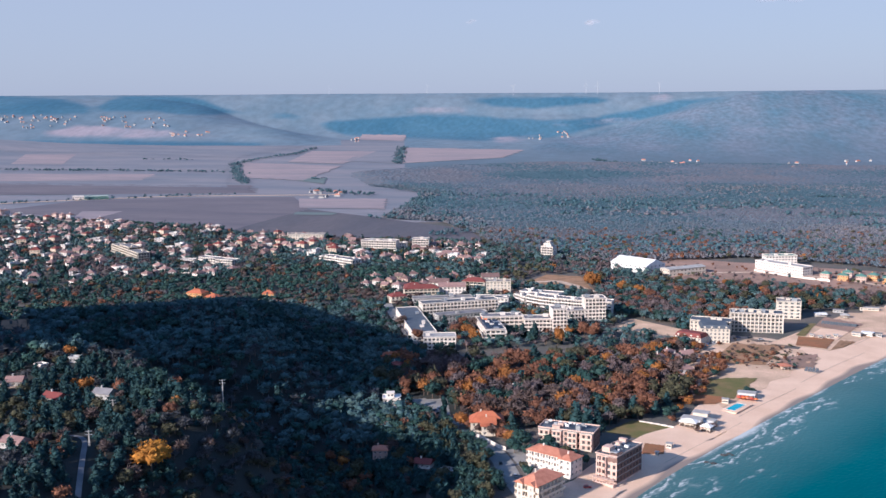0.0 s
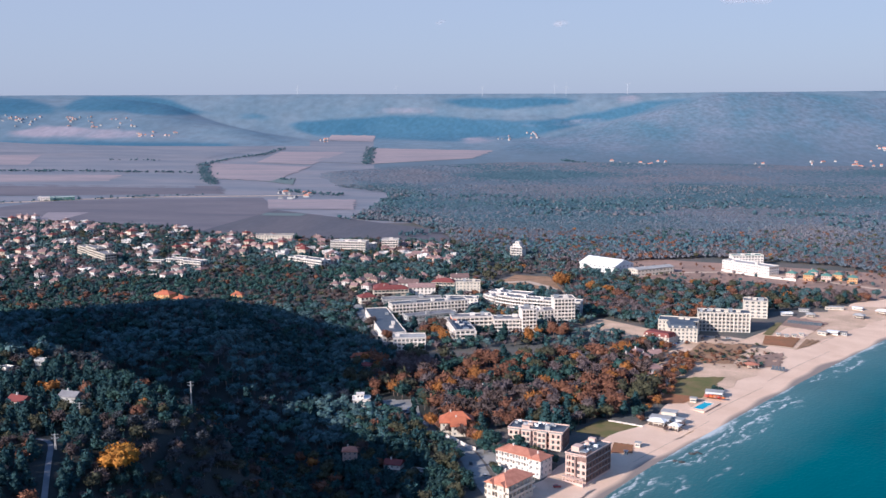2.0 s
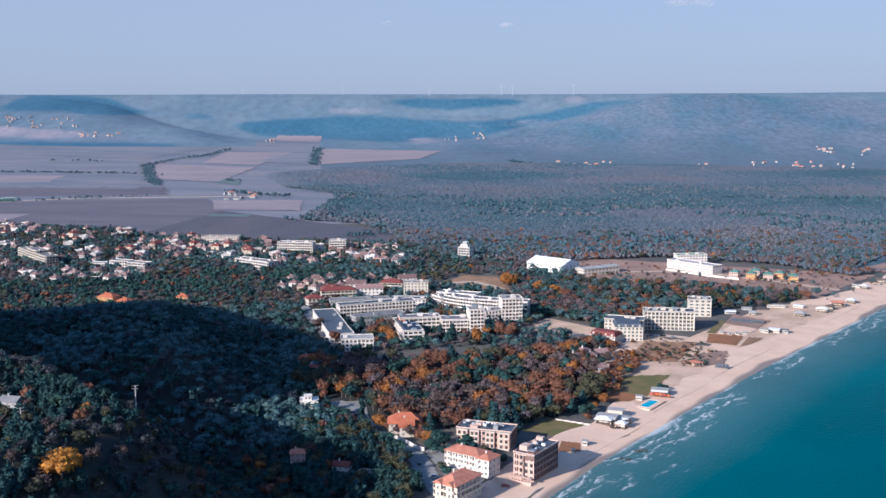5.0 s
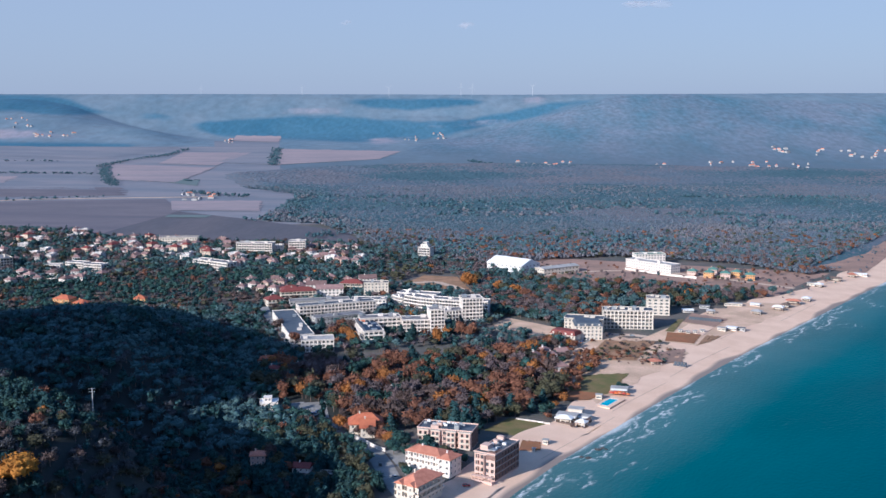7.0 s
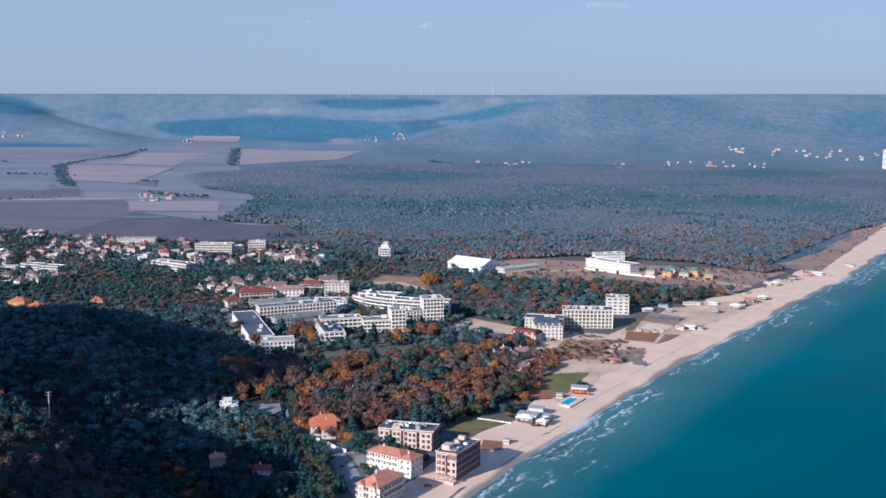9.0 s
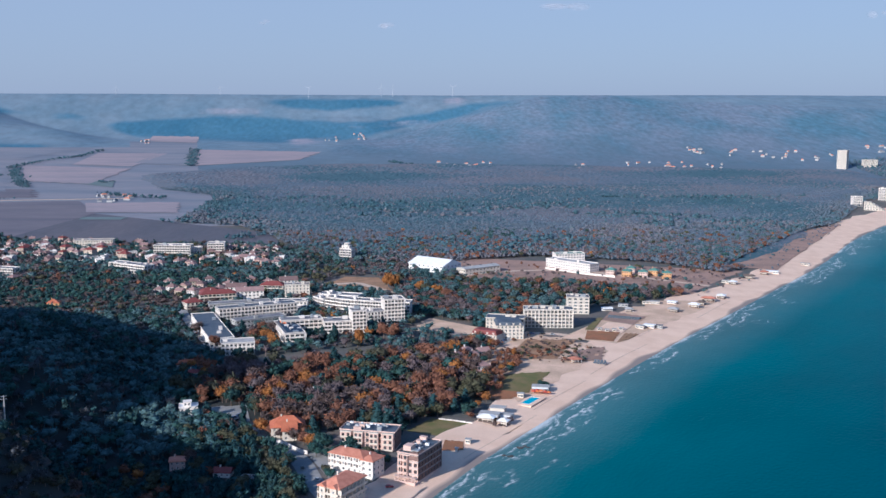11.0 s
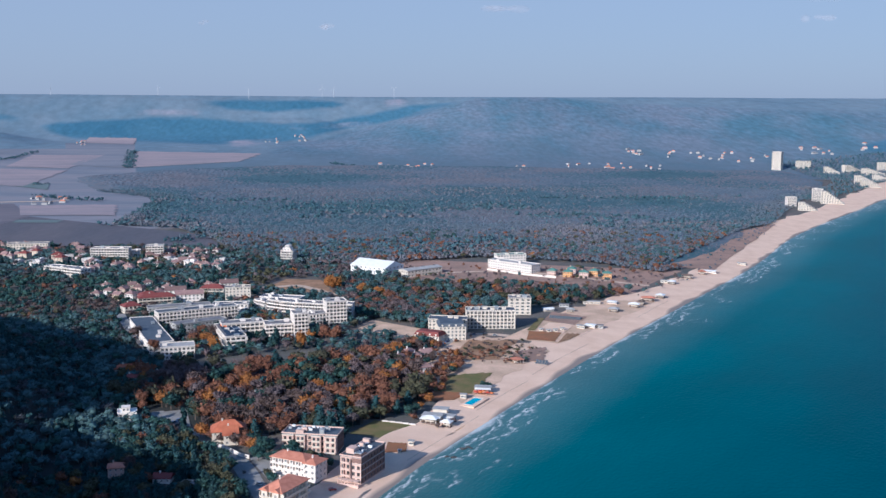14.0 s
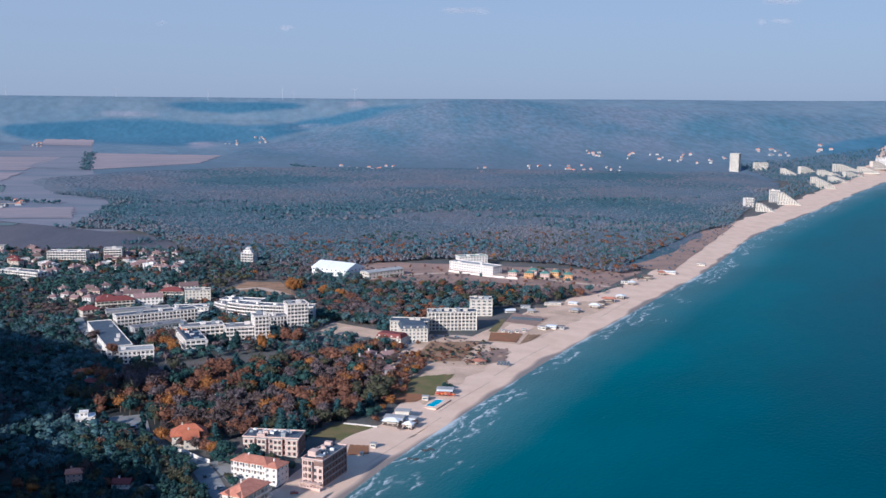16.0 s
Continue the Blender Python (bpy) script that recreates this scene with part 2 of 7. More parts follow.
SHORE_D = np.gradient(SHORE_X, SHORE_Y)


def shore_x(y):
    """x of the waterline at y: a smooth curve through a few points."""
    y = np.asarray(y, float)
    i = np.clip(np.searchsorted(SHORE_Y, y) - 1, 0, len(SHORE_Y) - 2)
    h = SHORE_Y[i + 1] - SHORE_Y[i]
    u = (y - SHORE_Y[i]) / h
    return ((1 + 2 * u) * (1 - u) ** 2 * SHORE_X[i] + u * (1 - u) ** 2 * h * SHORE_D[i]
            + u * u * (3 - 2 * u) * SHORE_X[i + 1] + u * u * (u - 1) * h * SHORE_D[i + 1])


def inland(x, y):
    """About how far (x, y) lies from the waterline, on land."""
    return (shore_x(y) - np.asarray(x, float)) * 0.80


def waves(x, y, size, seed):
    """A cheap rolling relief between -1 and 1."""
    a = np.sin(x / size + seed) * np.cos(y / size * 0.9 - seed * 1.7)
    b = np.sin((x * 0.6 + y * 0.8) / size * 2.1 + seed * 2.3) * np.cos((x * 0.8 - y * 0.6) / size * 1.9 + seed)
    return 0.65 * a + 0.35 * b


def land(x, y):
    """Height of the ground over the sea, in metres."""
    x, y = np.asarray(x, float), np.asarray(y, float)
    r, az = np.hypot(x, y), np.degrees(np.arctan2(x, y))
    d = inland(x, y)
    z = 4.45 * step(-5, 55, d) - 0.45 + 0.05 * np.clip(d, -70, 0)
    dry = step(30, 120, d)
    # the wooded shelf beside the sea, with a steep flank to the east and north
    edge = np.maximum(np.maximum((x + 118), (x + 120) * 0.74 + (y - 425) * 0.67), (x + 206) * 0.46 + (y - 520) * 0.89)
    shelf = 62 * step(45, -45, edge) * step(60, 200, y)
    hump = 34 * step(-13, -19, az) * step(560, 680, r) * step(980, 800, r)
    z = z + dry * (np.maximum(shelf, hump) + 2.5 * waves(x, y, 55, 1.0) * step(-12, -17, az) * step(1000, 800, r))
    z = z + dry * 7 * np.exp(-((x + 164) ** 2 + (y - 446) ** 2) / 900)
    # an unseen rise to the west, added to cast the shade on the hollow
    u, q = 0.70 * x + 0.71 * y, -0.71 * x + 0.70 * y
    shade_hill = 226 * np.exp(-((u + 25) / 95) ** 2) * step(500, 570, q) * step(960, 850, q)
    z = np.where(shade_hill > 6, np.maximum(z, shade_hill), z)
    # the valley floor climbs slowly away from the sea, towards the plateau
    z = z + dry * 42 * step(2300, 4300, r) * step(30, 8, az)
    rough = waves(x, y, 330, 2.0) * 14 + waves(x, y, 120, 4.0) * 5
    west = step(3750, 4750, r) * (165 + rough) * (0.5 * step(-15.5, -23.6, az) + 0.5 * step(-12.5, -21.5, az))
    knoll = 26 * np.exp(-((az + 17) / 2.0) ** 2) * np.exp(-((r - 4150) / 200) ** 2)
    back = step(4200, 4880, r) * (186 + rough * 0.6)
    spur = step(4150, 4650, r) * (150 + rough) * step(-14, -3, az) * step(5, -1, az) * 0.72
    shoulder = step(-3, 9.5, az - 3.0 * step(4900, 3300, r))
    east = step(3050, 4850, r) * (232 + rough * 1.2 - 42 * step(30, 8, az)) * shoulder
    z = z + dry * (np.maximum.reduce([west, back, spur, east]) + knoll)
    # the plateau is level on top
    return np.where(r > 3200, np.minimum(z, 195 + 0.0064 * r + 2.0 * waves(x, y, 400, 1.0)), z)


# ---- building helpers ----
def mesh_from(name, verts, faces, mats, index=None, smooth=False):
    me = bpy.data.meshes.new(name)
    me.from_pydata([tuple(v) for v in verts], [], [tuple(f) for f in faces])
    for m in mats:
        me.materials.append(m)
    if index is not None:
        me.polygons.foreach_set("material_index", np.asarray(index, np.int32))
    if smooth:
        me.polygons.foreach_set("use_smooth", np.ones(len(me.polygons), bool))
    me.update()
    return me


def triangles(name, verts, tris, mats, index):
    """A mesh from arrays of vertices, triangles and material indices."""
    me = bpy.data.meshes.new(name)
    me.vertices.add(len(verts))
    me.vertices.foreach_set("co", np.asarray(verts, np.float32).ravel())
    me.loops.add(len(tris) * 3)
    me.loops.foreach_set("vertex_index", np.asarray(tris, np.int32).ravel())
    me.polygons.add(len(tris))
    me.polygons.foreach_set("loop_start", np.arange(0, len(tris) * 3, 3, dtype=np.int32))
    for m in mats:
        me.materials.append(m)
    me.polygons.foreach_set("material_index", np.asarray(index, np.int32))
    me.update(calc_edges=True)
    return me


def sheet(name, nodes, mats, label, index=None, attribute=None, category="", kind="structure", smooth=True):
    """A surface from a grid of points, nodes[i][j] = (x, y, z)."""
    nodes = np.asarray(nodes, float)
    a, b = nodes.shape[:2]
    ids = np.arange(a * b).reshape(a, b)
    quads = np.stack([ids[:-1, :-1], ids[1:, :-1], ids[1:, 1:], ids[:-1, 1:]], -1).reshape(-1, 4)
    me = mesh_from(name, nodes.reshape(-1, 3), quads, mats, index, smooth)
    if attribute is not None:
        at = me.attributes.new(attribute[0], "FLOAT", "POINT")
        at.data.foreach_set("value", np.asarray(attribute[1], np.float32).ravel())
    bm = bmesh.new()
    bm.from_mesh(me)
    bmesh.ops.recalc_face_normals(bm, faces=bm.faces)
    if sum(f.normal.z * f.calc_area() for f in bm.faces) < 0:
        bmesh.ops.reverse_faces(bm, faces=bm.faces)
    bm.to_mesh(me)
    bm.free()
    return tagged(new(name, me), label, category, kind=kind)


def box(bm, x0, x1, y0, y1, z0, z1, mat=0):
    v = [bm.verts.new((x, y, z)) for z in (z0, z1) for x, y in ((x0, y0), (x1, y0), (x1, y1), (x0, y1))]
    for f in ((3, 2, 1, 0), (4, 5, 6, 7), (0, 1, 5, 4), (1, 2, 6, 5), (2, 3, 7, 6), (3, 0, 4, 7)):
        bm.faces.new([v[i] for i in f]).material_index = mat


def data_of(name, bm, *mats):
    me = bpy.data.meshes.new(name)
    bm.to_mesh(me)
    bm.free()
    for m in mats:
        me.materials.append(m)
    return me


def put(name, me, parent, place=(0, 0, 0), turn=0.0, label=""):
    ob = new(name, me)
    ob.parent, ob.location, ob.rotation_euler = parent, place, (0, 0, turn)
    return tagged(ob, label)


def part(name, bm, material, parent, label="", place=(0, 0, 0), turn=0.0):
    mats = material if isinstance(material, (list, tuple)) else (material,)
    return put(name, data_of(name, bm, *mats), parent, place, turn, label)


def thing(name, x, y, turn, label, category, group="", z=None):
    """The Empty at the base of a thing, turned by degrees."""
    ob = new(name)
    ob.location, ob.rotation_euler = (x, y, float(land(x, y)) if z is None else z), (0, 0, radians(turn))
    return tagged(ob, label, category, group)


TAKEN = []      # footprints: centre, half sizes, turn


def claim(x, y, turn, w, d, margin=2.0):
    """Keeps trees off a rectangle with its front left corner at (x, y)."""
    c, s = math.cos(radians(turn)), math.sin(radians(turn))
    TAKEN.append((x + c * w / 2 - s * d / 2, y + s * w / 2 + c * d / 2, w / 2 + margin, d / 2 + margin, c, s))


STRIPS = []     # roads and open ground: polylines with half widths


def near_line(x, y, pts, half):
    hit = np.zeros(len(x), bool)
    for (ax, ay), (bx, by) in zip(pts[:-1], pts[1:]):
        dx, dy = bx - ax, by - ay
        u = np.clip(((x - ax) * dx + (y - ay) * dy) / (dx * dx + dy * dy), 0, 1)
        hit |= np.hypot(x - ax - u * dx, y - ay - u * dy) < half
    return hit


def within(x, y, corners):
    """Which points lie inside a polygon."""
    hit = np.zeros(len(x), bool)
    for (ax, ay), (bx, by) in zip(corners, corners[1:] + corners[:1]):
        cross = (ay > y) != (by > y)
        with np.errstate(divide="ignore", invalid="ignore"):
            hit ^= cross & (x < (bx - ax) * (y - ay) / (by - ay + 1e-12) + ax)
    return hit


OPEN = []       # polygons without trees


def free(x, y):
    ok = inland(x, y) > 34
    for cx, cy, hw, hd, c, s in TAKEN:
        dx, dy = x - cx, y - cy
        ok &= (np.abs(dx * c + dy * s) > hw) | (np.abs(-dx * s + dy * c) > hd)
    for pts, half in STRIPS:
        ok &= ~near_line(x, y, pts, half)
    for corners in OPEN:
        ok &= ~within(x, y, corners)
    return ok


# ---- ground, sea and beach ----
# the park behind the beach
PARK = [(-112, 644), (-74, 606), (-46, 592), (-24, 598), (6, 592), (10, 604), (22, 624), (52, 634), (62, 680), (80, 740), (62, 796), (-10, 780), (-60, 764), (-140, 750), (-150, 700)]
# outlines far off of dark woods, a flank's painted shade and pale clearings: bearing, height angle
FAR_DARK = [
    # dark valley woods, and the shade of the far flank painted on
    [(7.83, 0.22), (5.69, 0.02), (3.04, -0.46), (0.35, -0.92), (-2.67, -1.16), (-6.31, -0.82), (-9.94, -0.78), (-14.1, -1.04), (-13.5, -1.78), (-9.35, -2.0), (-6.32, -2.16), (-2.67, -2.0), (-0.24, -1.70), (2.75, -1.02), (5.4, -0.36)],
    [(-7.51, 0.04), (-4.49, 0.16), (0.6, 0.16), (0.5, -0.20), (-2.67, -0.47), (-5.7, -0.30)],
    [(-31.49, -0.54), (-28.36, -0.63), (-25.92, -0.46), (-26.44, 0.00), (-28.84, 0.36), (-31.42, 0.43)],
    [(-25.64, -0.40), (-22.28, -0.55), (-18.24, -0.77), (-19.39, -0.28), (-20.82, 0.26), (-25.05, 0.34)],
    [(-17.79, -0.68), (-15.88, -1.03), (-15.28, -0.97), (-16.76, -0.60)],
    [(31.6, -1.3), (28.5, -1.6), (27.2, -2.2), (31.6, -2.6)],
    [(-31, -1.9), (-24, -1.95), (-17, -2.2), (-17, -2.45), (-31, -2.25)]]
FAR_BARE = [
    [(7.77, 0.30), (5.99, -0.24), (3.05, -1.04), (0.36, -1.73), (-2.06, -2.2), (-3.58, -2.63), (4.58, -3.6), (17.7, -3.8), (32, -3.6), (32, -0.5), (24, -0.2), (16, 0.0), (11, 0.45)]]
FAR_PALE = [
    [(-10.45, -0.56), (-8.64, -0.63), (-6.51, -0.59), (-6.97, -0.41), (-9.85, -0.42)],
    [(2.75, -0.08), (4.35, -0.09), (4.20, 0.14), (3.04, 0.15)],
    [(-5.91, -2.22), (-4.24, -2.23), (-2.43, -1.94), (-4.85, -1.99)],
    [(-28.94, -1.55), (-24.03, -1.78), (-18.86, -1.89), (-22.32, -1.46), (-27.32, -1.18)],
    [(-3.49, -1.36), (1.30, -1.26), (3.94, -0.91), (1.00, -1.08)]]

az = np.radians(np.concatenate([np.arange(-180, -60, 5), np.arange(-60, -34, 1.0), np.arange(-34, 34, 0.2), np.arange(34, 60, 1.0), np.arange(60, 181, 5)]))
rr = np.concatenate([np.geomspace(30, 2900, 240), np.linspace(2900, 4900, 150)[1:]])
rg, ag = np.meshgrid(rr, az, indexing="ij")
gx, gy = rg * np.sin(ag), rg * np.cos(ag)
gz = land(gx, gy)
mid_r, mid_a = np.hypot(gx, gy)[:-1, :-1], np.degrees(ag)[:-1, :-1]
on_land = inland(gx, gy)[:-1, :-1] > 60
cover = np.zeros(mid_r.shape, int)
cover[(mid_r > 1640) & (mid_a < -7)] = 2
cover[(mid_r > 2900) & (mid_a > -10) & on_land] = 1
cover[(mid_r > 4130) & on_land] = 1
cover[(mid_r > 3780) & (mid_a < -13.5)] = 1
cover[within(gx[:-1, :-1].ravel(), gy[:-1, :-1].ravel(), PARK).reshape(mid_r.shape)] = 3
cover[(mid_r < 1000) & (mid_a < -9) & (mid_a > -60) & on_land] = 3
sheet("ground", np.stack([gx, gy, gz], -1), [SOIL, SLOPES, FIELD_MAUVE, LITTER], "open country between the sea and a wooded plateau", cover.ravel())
# woods, painted shade and clearings far off, with soft uneven edges
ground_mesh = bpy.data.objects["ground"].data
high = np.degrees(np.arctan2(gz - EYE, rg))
for name, zones in (("bare", FAR_BARE), ("wooded", FAR_DARK), ("cleared", FAR_PALE)):
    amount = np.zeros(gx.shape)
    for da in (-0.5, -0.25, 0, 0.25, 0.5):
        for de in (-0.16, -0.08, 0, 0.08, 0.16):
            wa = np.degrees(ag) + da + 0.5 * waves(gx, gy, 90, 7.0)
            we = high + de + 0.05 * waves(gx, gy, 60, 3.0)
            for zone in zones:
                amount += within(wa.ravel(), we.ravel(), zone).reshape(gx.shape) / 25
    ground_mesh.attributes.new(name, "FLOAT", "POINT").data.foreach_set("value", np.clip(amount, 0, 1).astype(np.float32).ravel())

sy = np.concatenate([np.arange(-900, 300, 40.0), np.arange(300, 1500, 6.0), np.arange(1500, 5200, 30.0)])
sx = shore_x(sy)
ty = np.gradient(sy) / np.hypot(np.gradient(sx), np.gradient(sy))
tx = np.gradient(sx) / np.hypot(np.gradient(sx), np.gradient(sy))
wig = 1.6 * np.sin(sy / 17.0) + 1.2 * np.sin(sy / 7.3 + 1) + 2.2 * np.sin(sy / 41.0 + 2)
out = np.concatenate([np.arange(-14, 60, 2.0), np.geomspace(60, 4200, 60)])
og, yi = np.meshgrid(out, np.arange(len(sy)), indexing="ij")
# far out the strips run parallel, so that they never cross
nx = np.where(og < 60, ty[yi], 0.79 + (ty[yi] - 0.79) * np.exp(-(og - 60) / 300))
ny = np.where(og < 60, -tx[yi], -0.61 + (-tx[yi] + 0.61) * np.exp(-(og - 60) / 300))
wx, wy = sx[yi] + nx * og, sy[yi] + ny * og


def sea_material():
    m = bpy.data.materials.new("sea water")
    m.use_nodes = True
    n, l = m.node_tree.nodes, m.node_tree.links
    shader = n["Principled BSDF"]
    geo = n.new("ShaderNodeNewGeometry")
    off = n.new("ShaderNodeAttribute")
    off.attribute_name = "offshore"

    def noise_at(scale, detail, stretch, rough=0.5):
        mp, tex = n.new("ShaderNodeMapping"), n.new("ShaderNodeTexNoise")
        mp.vector_type = "TEXTURE"
        mp.inputs["Rotation"].default_value = (0, 0, radians(54))
        mp.inputs["Scale"].default_value = stretch
        l.new(geo.outputs["Position"], mp.inputs["Vector"])
        l.new(mp.outputs[0], tex.inputs["Vector"])
        tex.inputs["Scale"].default_value, tex.inputs["Detail"].default_value, tex.inputs["Roughness"].default_value = scale, detail, rough
        return tex.outputs["Fac"]

    def remap(v, a, b, c, d):
        mr = n.new("ShaderNodeMapRange")
        mr.interpolation_type = "SMOOTHSTEP"
        for k, val in (("From Min", a), ("From Max", b), ("To Min", c), ("To Max", d)):
            mr.inputs[k].default_value = val
        l.new(v, mr.inputs["Value"])
        return mr.outputs[0]

    def calc(op, a, b):
        mt = n.new("ShaderNodeMath")
        mt.operation = op
        for k, v in enumerate((a, b)):
            if isinstance(v, (int, float)):
                mt.inputs[k].default_value = v
            else:
                l.new(v, mt.inputs[k])
        return mt.outputs[0]

    dist = off.outputs["Fac"]
    # broken lines of surf that follow the shore, fewer further out, and a thin lace on the waterline
    streak = noise_at(0.55, 5.0, (3.0, 1.0, 1), 0.65)
    clump = noise_at(0.030, 3.0, (1.6, 1.0, 1))
    bend = noise_at(0.045, 3.0, (1.5, 1.0, 1))
    lines = calc("FRACT", calc("DIVIDE", calc("ADD", dist, calc("MULTIPLY", bend, 34.0)), 10.0), 0.0)
    ridge = calc("MULTIPLY", remap(lines, 0.0, 0.10, 0.0, 1.0), remap(lines, 0.14, 0.42, 1.0, 0.0))
    gate = remap(calc("SUBTRACT", clump, remap(dist, 4.0, 56.0, 0.43, 0.76)), -0.02, 0.06, 0.0, 1.0)
    crest = calc("MULTIPLY", calc("MULTIPLY", ridge, gate), remap(streak, 0.40, 0.60, 0.0, 0.95))
    spot = calc("MULTIPLY", calc("MULTIPLY", gate, remap(dist, 8.0, 40.0, 1.0, 0.0)), remap(streak, 0.56, 0.70, 0.0, 0.8))
    crest = calc("MAXIMUM", crest, spot)
    lace = calc("MULTIPLY", remap(calc("ADD", dist, calc("MULTIPLY", streak, 9.0)), 2.0, 6.5, 1.0, 0.0), 0.8)
    foam = calc("MAXIMUM", crest, lace)
    shallow = n.new("ShaderNodeValToRGB")
    e = shallow.color_ramp.elements
    e[0].position, e[0].color = 0.0, (0.085, 0.165, 0.175, 1)
    e[1].position, e[1].color = 1.0, (0.0, 0.056, 0.080, 1)
    k = shallow.color_ramp.elements.new(0.25)
    k.color = (0.001, 0.100, 0.122, 1)
    l.new(calc("DIVIDE", dist, 260.0), shallow.inputs["Fac"])
    patch = noise_at(0.012, 5.0, (2.0, 1, 1))
    deep = tone(n, l, shallow.outputs["Color"], patch, 0.35)
    mix = n.new("ShaderNodeMix")
    mix.data_type = "RGBA"
    l.new(foam, mix.inputs["Factor"])
    l.new(deep, mix.inputs["A"])
    mix.inputs["B"].default_value = (0.62, 0.64, 0.65, 1)
    l.new(mix.outputs["Result"], shader.inputs["Base Color"])
    l.new(remap(foam, 0, 1, 0.38, 0.9), shader.inputs["Roughness"])
    shader.inputs["IOR"].default_value = 1.33
    shader.inputs["Specular IOR Level"].default_value = 0.07
    bp = n.new("ShaderNodeBump")
    bp.inputs["Strength"].default_value, bp.inputs["Distance"].default_value = 0.5, 0.9
    l.new(calc("ADD", noise_at(0.10, 4.0, (3.0, 1.0, 1)), noise_at(0.5, 3.0, (2.0, 1.0, 1))), bp.inputs["Height"])
    l.new(bp.outputs[0], shader.inputs["Normal"])
    return m


sheet("water", np.stack([wx, wy, 0.0 * wx], -1), [sea_material()], "deep teal sea with white surf along the beach", attribute=("offshore", og + wig[yi]))


def sand_material():
    m = SAND.copy()
    m.name = "dry and wet sand"
    n, l = m.node_tree.nodes, m.node_tree.links
    shader = n["Principled BSDF"]
    colour = shader.inputs["Base Color"].links[0].from_socket
    at, mr, mix = n.new("ShaderNodeAttribute"), n.new("ShaderNodeMapRange"), n.new("ShaderNodeMix")
    at.attribute_name = "offshore"
    mr.inputs["From Min"].default_value, mr.inputs["From Max"].default_value = -5.0, -1.5
    l.new(at.outputs["Fac"], mr.inputs["Value"])
    mix.data_type = "RGBA"
    l.new(mr.outputs[0], mix.inputs["Factor"])
    l.new(colour, mix.inputs["A"])
    mix.inputs["B"].default_value = (0.27, 0.215, 0.185, 1)
    l.new(mix.outputs["Result"], shader.inputs["Base Color"])
    return m


WIDTH_Y = [-900, 300, 512, 600, 670, 760, 830, 910, 1030, 1200, 1450, 1660, 1900, 2300, 3200, 5200]
WIDTH = [30, 30, 34, 38, 44, 50, 58, 72, 54, 48, 58, 66, 62, 84, 110, 110]
across = np.concatenate([np.linspace(-1, -0.25, 14), np.linspace(-0.22, 0.16, 10)])
cg, yi2 = np.meshgrid(across, np.arange(len(sy)), indexing="ij")
ragged = 1 + 0.10 * np.sin(sy / 23.0) * np.sin(sy / 61.0 + 1) + 0.05 * np.sin(sy / 9.0)
bo = cg * (np.interp(sy, WIDTH_Y, WIDTH) * ragged)[yi2]
bo = np.where(cg > -0.24, cg * 40, bo)
bx, by = sx[yi2] + ty[yi2] * bo, sy[yi2] - tx[yi2] * bo
sheet("beach", np.stack([bx, by, np.where(bo > -30, np.maximum(land(bx, by) + 0.22, -0.05 * bo), land(bx, by) + 0.22) - 0.25 * (bo > 4)], -1), [sand_material()],
      "broad pale sand beach with a wet edge", attribute=("offshore", bo + wig[yi2]))


# ---- roads, tracks, lawns and fields ----
def ribbon(name, pts, width, mat, label, lift=0.15, every=4.0, kind="structure"):
    """A road or track that lies on the ground along a line of points."""
    pts = np.asarray(pts, float)
    seg = np.concatenate([[0], np.cumsum(np.hypot(*np.diff(pts, axis=0).T))])
    s = np.linspace(0, seg[-1], max(3, int(seg[-1] / every)))
    px, py = np.interp(s, seg, pts[:, 0]), np.interp(s, seg, pts[:, 1])
    for _ in range(3):
        px[1:-1], py[1:-1] = (px[:-2] + 2 * px[1:-1] + px[2:]) / 4, (py[:-2] + 2 * py[1:-1] + py[2:]) / 4
    dx, dy = np.gradient(px), np.gradient(py)
    ln = np.hypot(dx, dy)
    offs = np.linspace(-0.5, 0.5, 5) * width
    qx, qy = px[None] - offs[:, None] * dy / ln, py[None] + offs[:, None] * dx / ln
    STRIPS.append(([tuple(p) for p in pts], width / 2 + 2.5))
    return sheet(name, np.stack([qx, qy, land(qx, qy) + lift], -1), [mat], label, kind=kind)


def plot(name, corners, mat, label, lift=0.12, cells=14, bare=True, ragged=0.0):
    """Four-cornered ground with its own cover, draped on the land."""
    a, b, c, d = [np.array(p, float) for p in corners]
    u, v = np.meshgrid(np.linspace(0, 1, cells), np.linspace(0, 1, cells), indexing="ij")
    u2 = u + ragged * (np.sin(v * 23) + np.sin(v * 51 + 1)) * np.sin(u * math.pi / 2)
    v2 = v + ragged * (np.sin(u * 19) + np.sin(u * 47 + 2)) * np.sin(v * math.pi / 2)
    q = (1 - u2)[..., None] * ((1 - v2)[..., None] * a + v2[..., None] * d) + u2[..., None] * ((1 - v2)[..., None] * b + v2[..., None] * c)
    if bare:
        OPEN.append([tuple(p) for p in corners])
    return sheet(name, np.dstack([q, land(q[..., 0], q[..., 1]) + lift]), [mat], label)


ribbon("road", [(-24.5, 484.4), (-38.5, 518.6), (-45.1, 544.1), (-52.9, 564.5), (-64.1, 581.5), (-78.6, 605.9), (-92.8, 621.1), (-103.2, 639.7), (-109.1, 655)], 11, ROAD, "pale worn concrete street past the hotels")
ribbon("road", [(-127.7, 787.7), (-146.4, 842.4), (-167.3, 897.5), (-189.8, 972.7)], 8, ROAD, "grey street beside the long resort wing")
ribbon("road", [(5.5, 1051), (-11.9, 1083.9), (-33.4, 1115.5), (-68.7, 1100.9)], 9, TRACK, "pale unpaved track behind the resort")
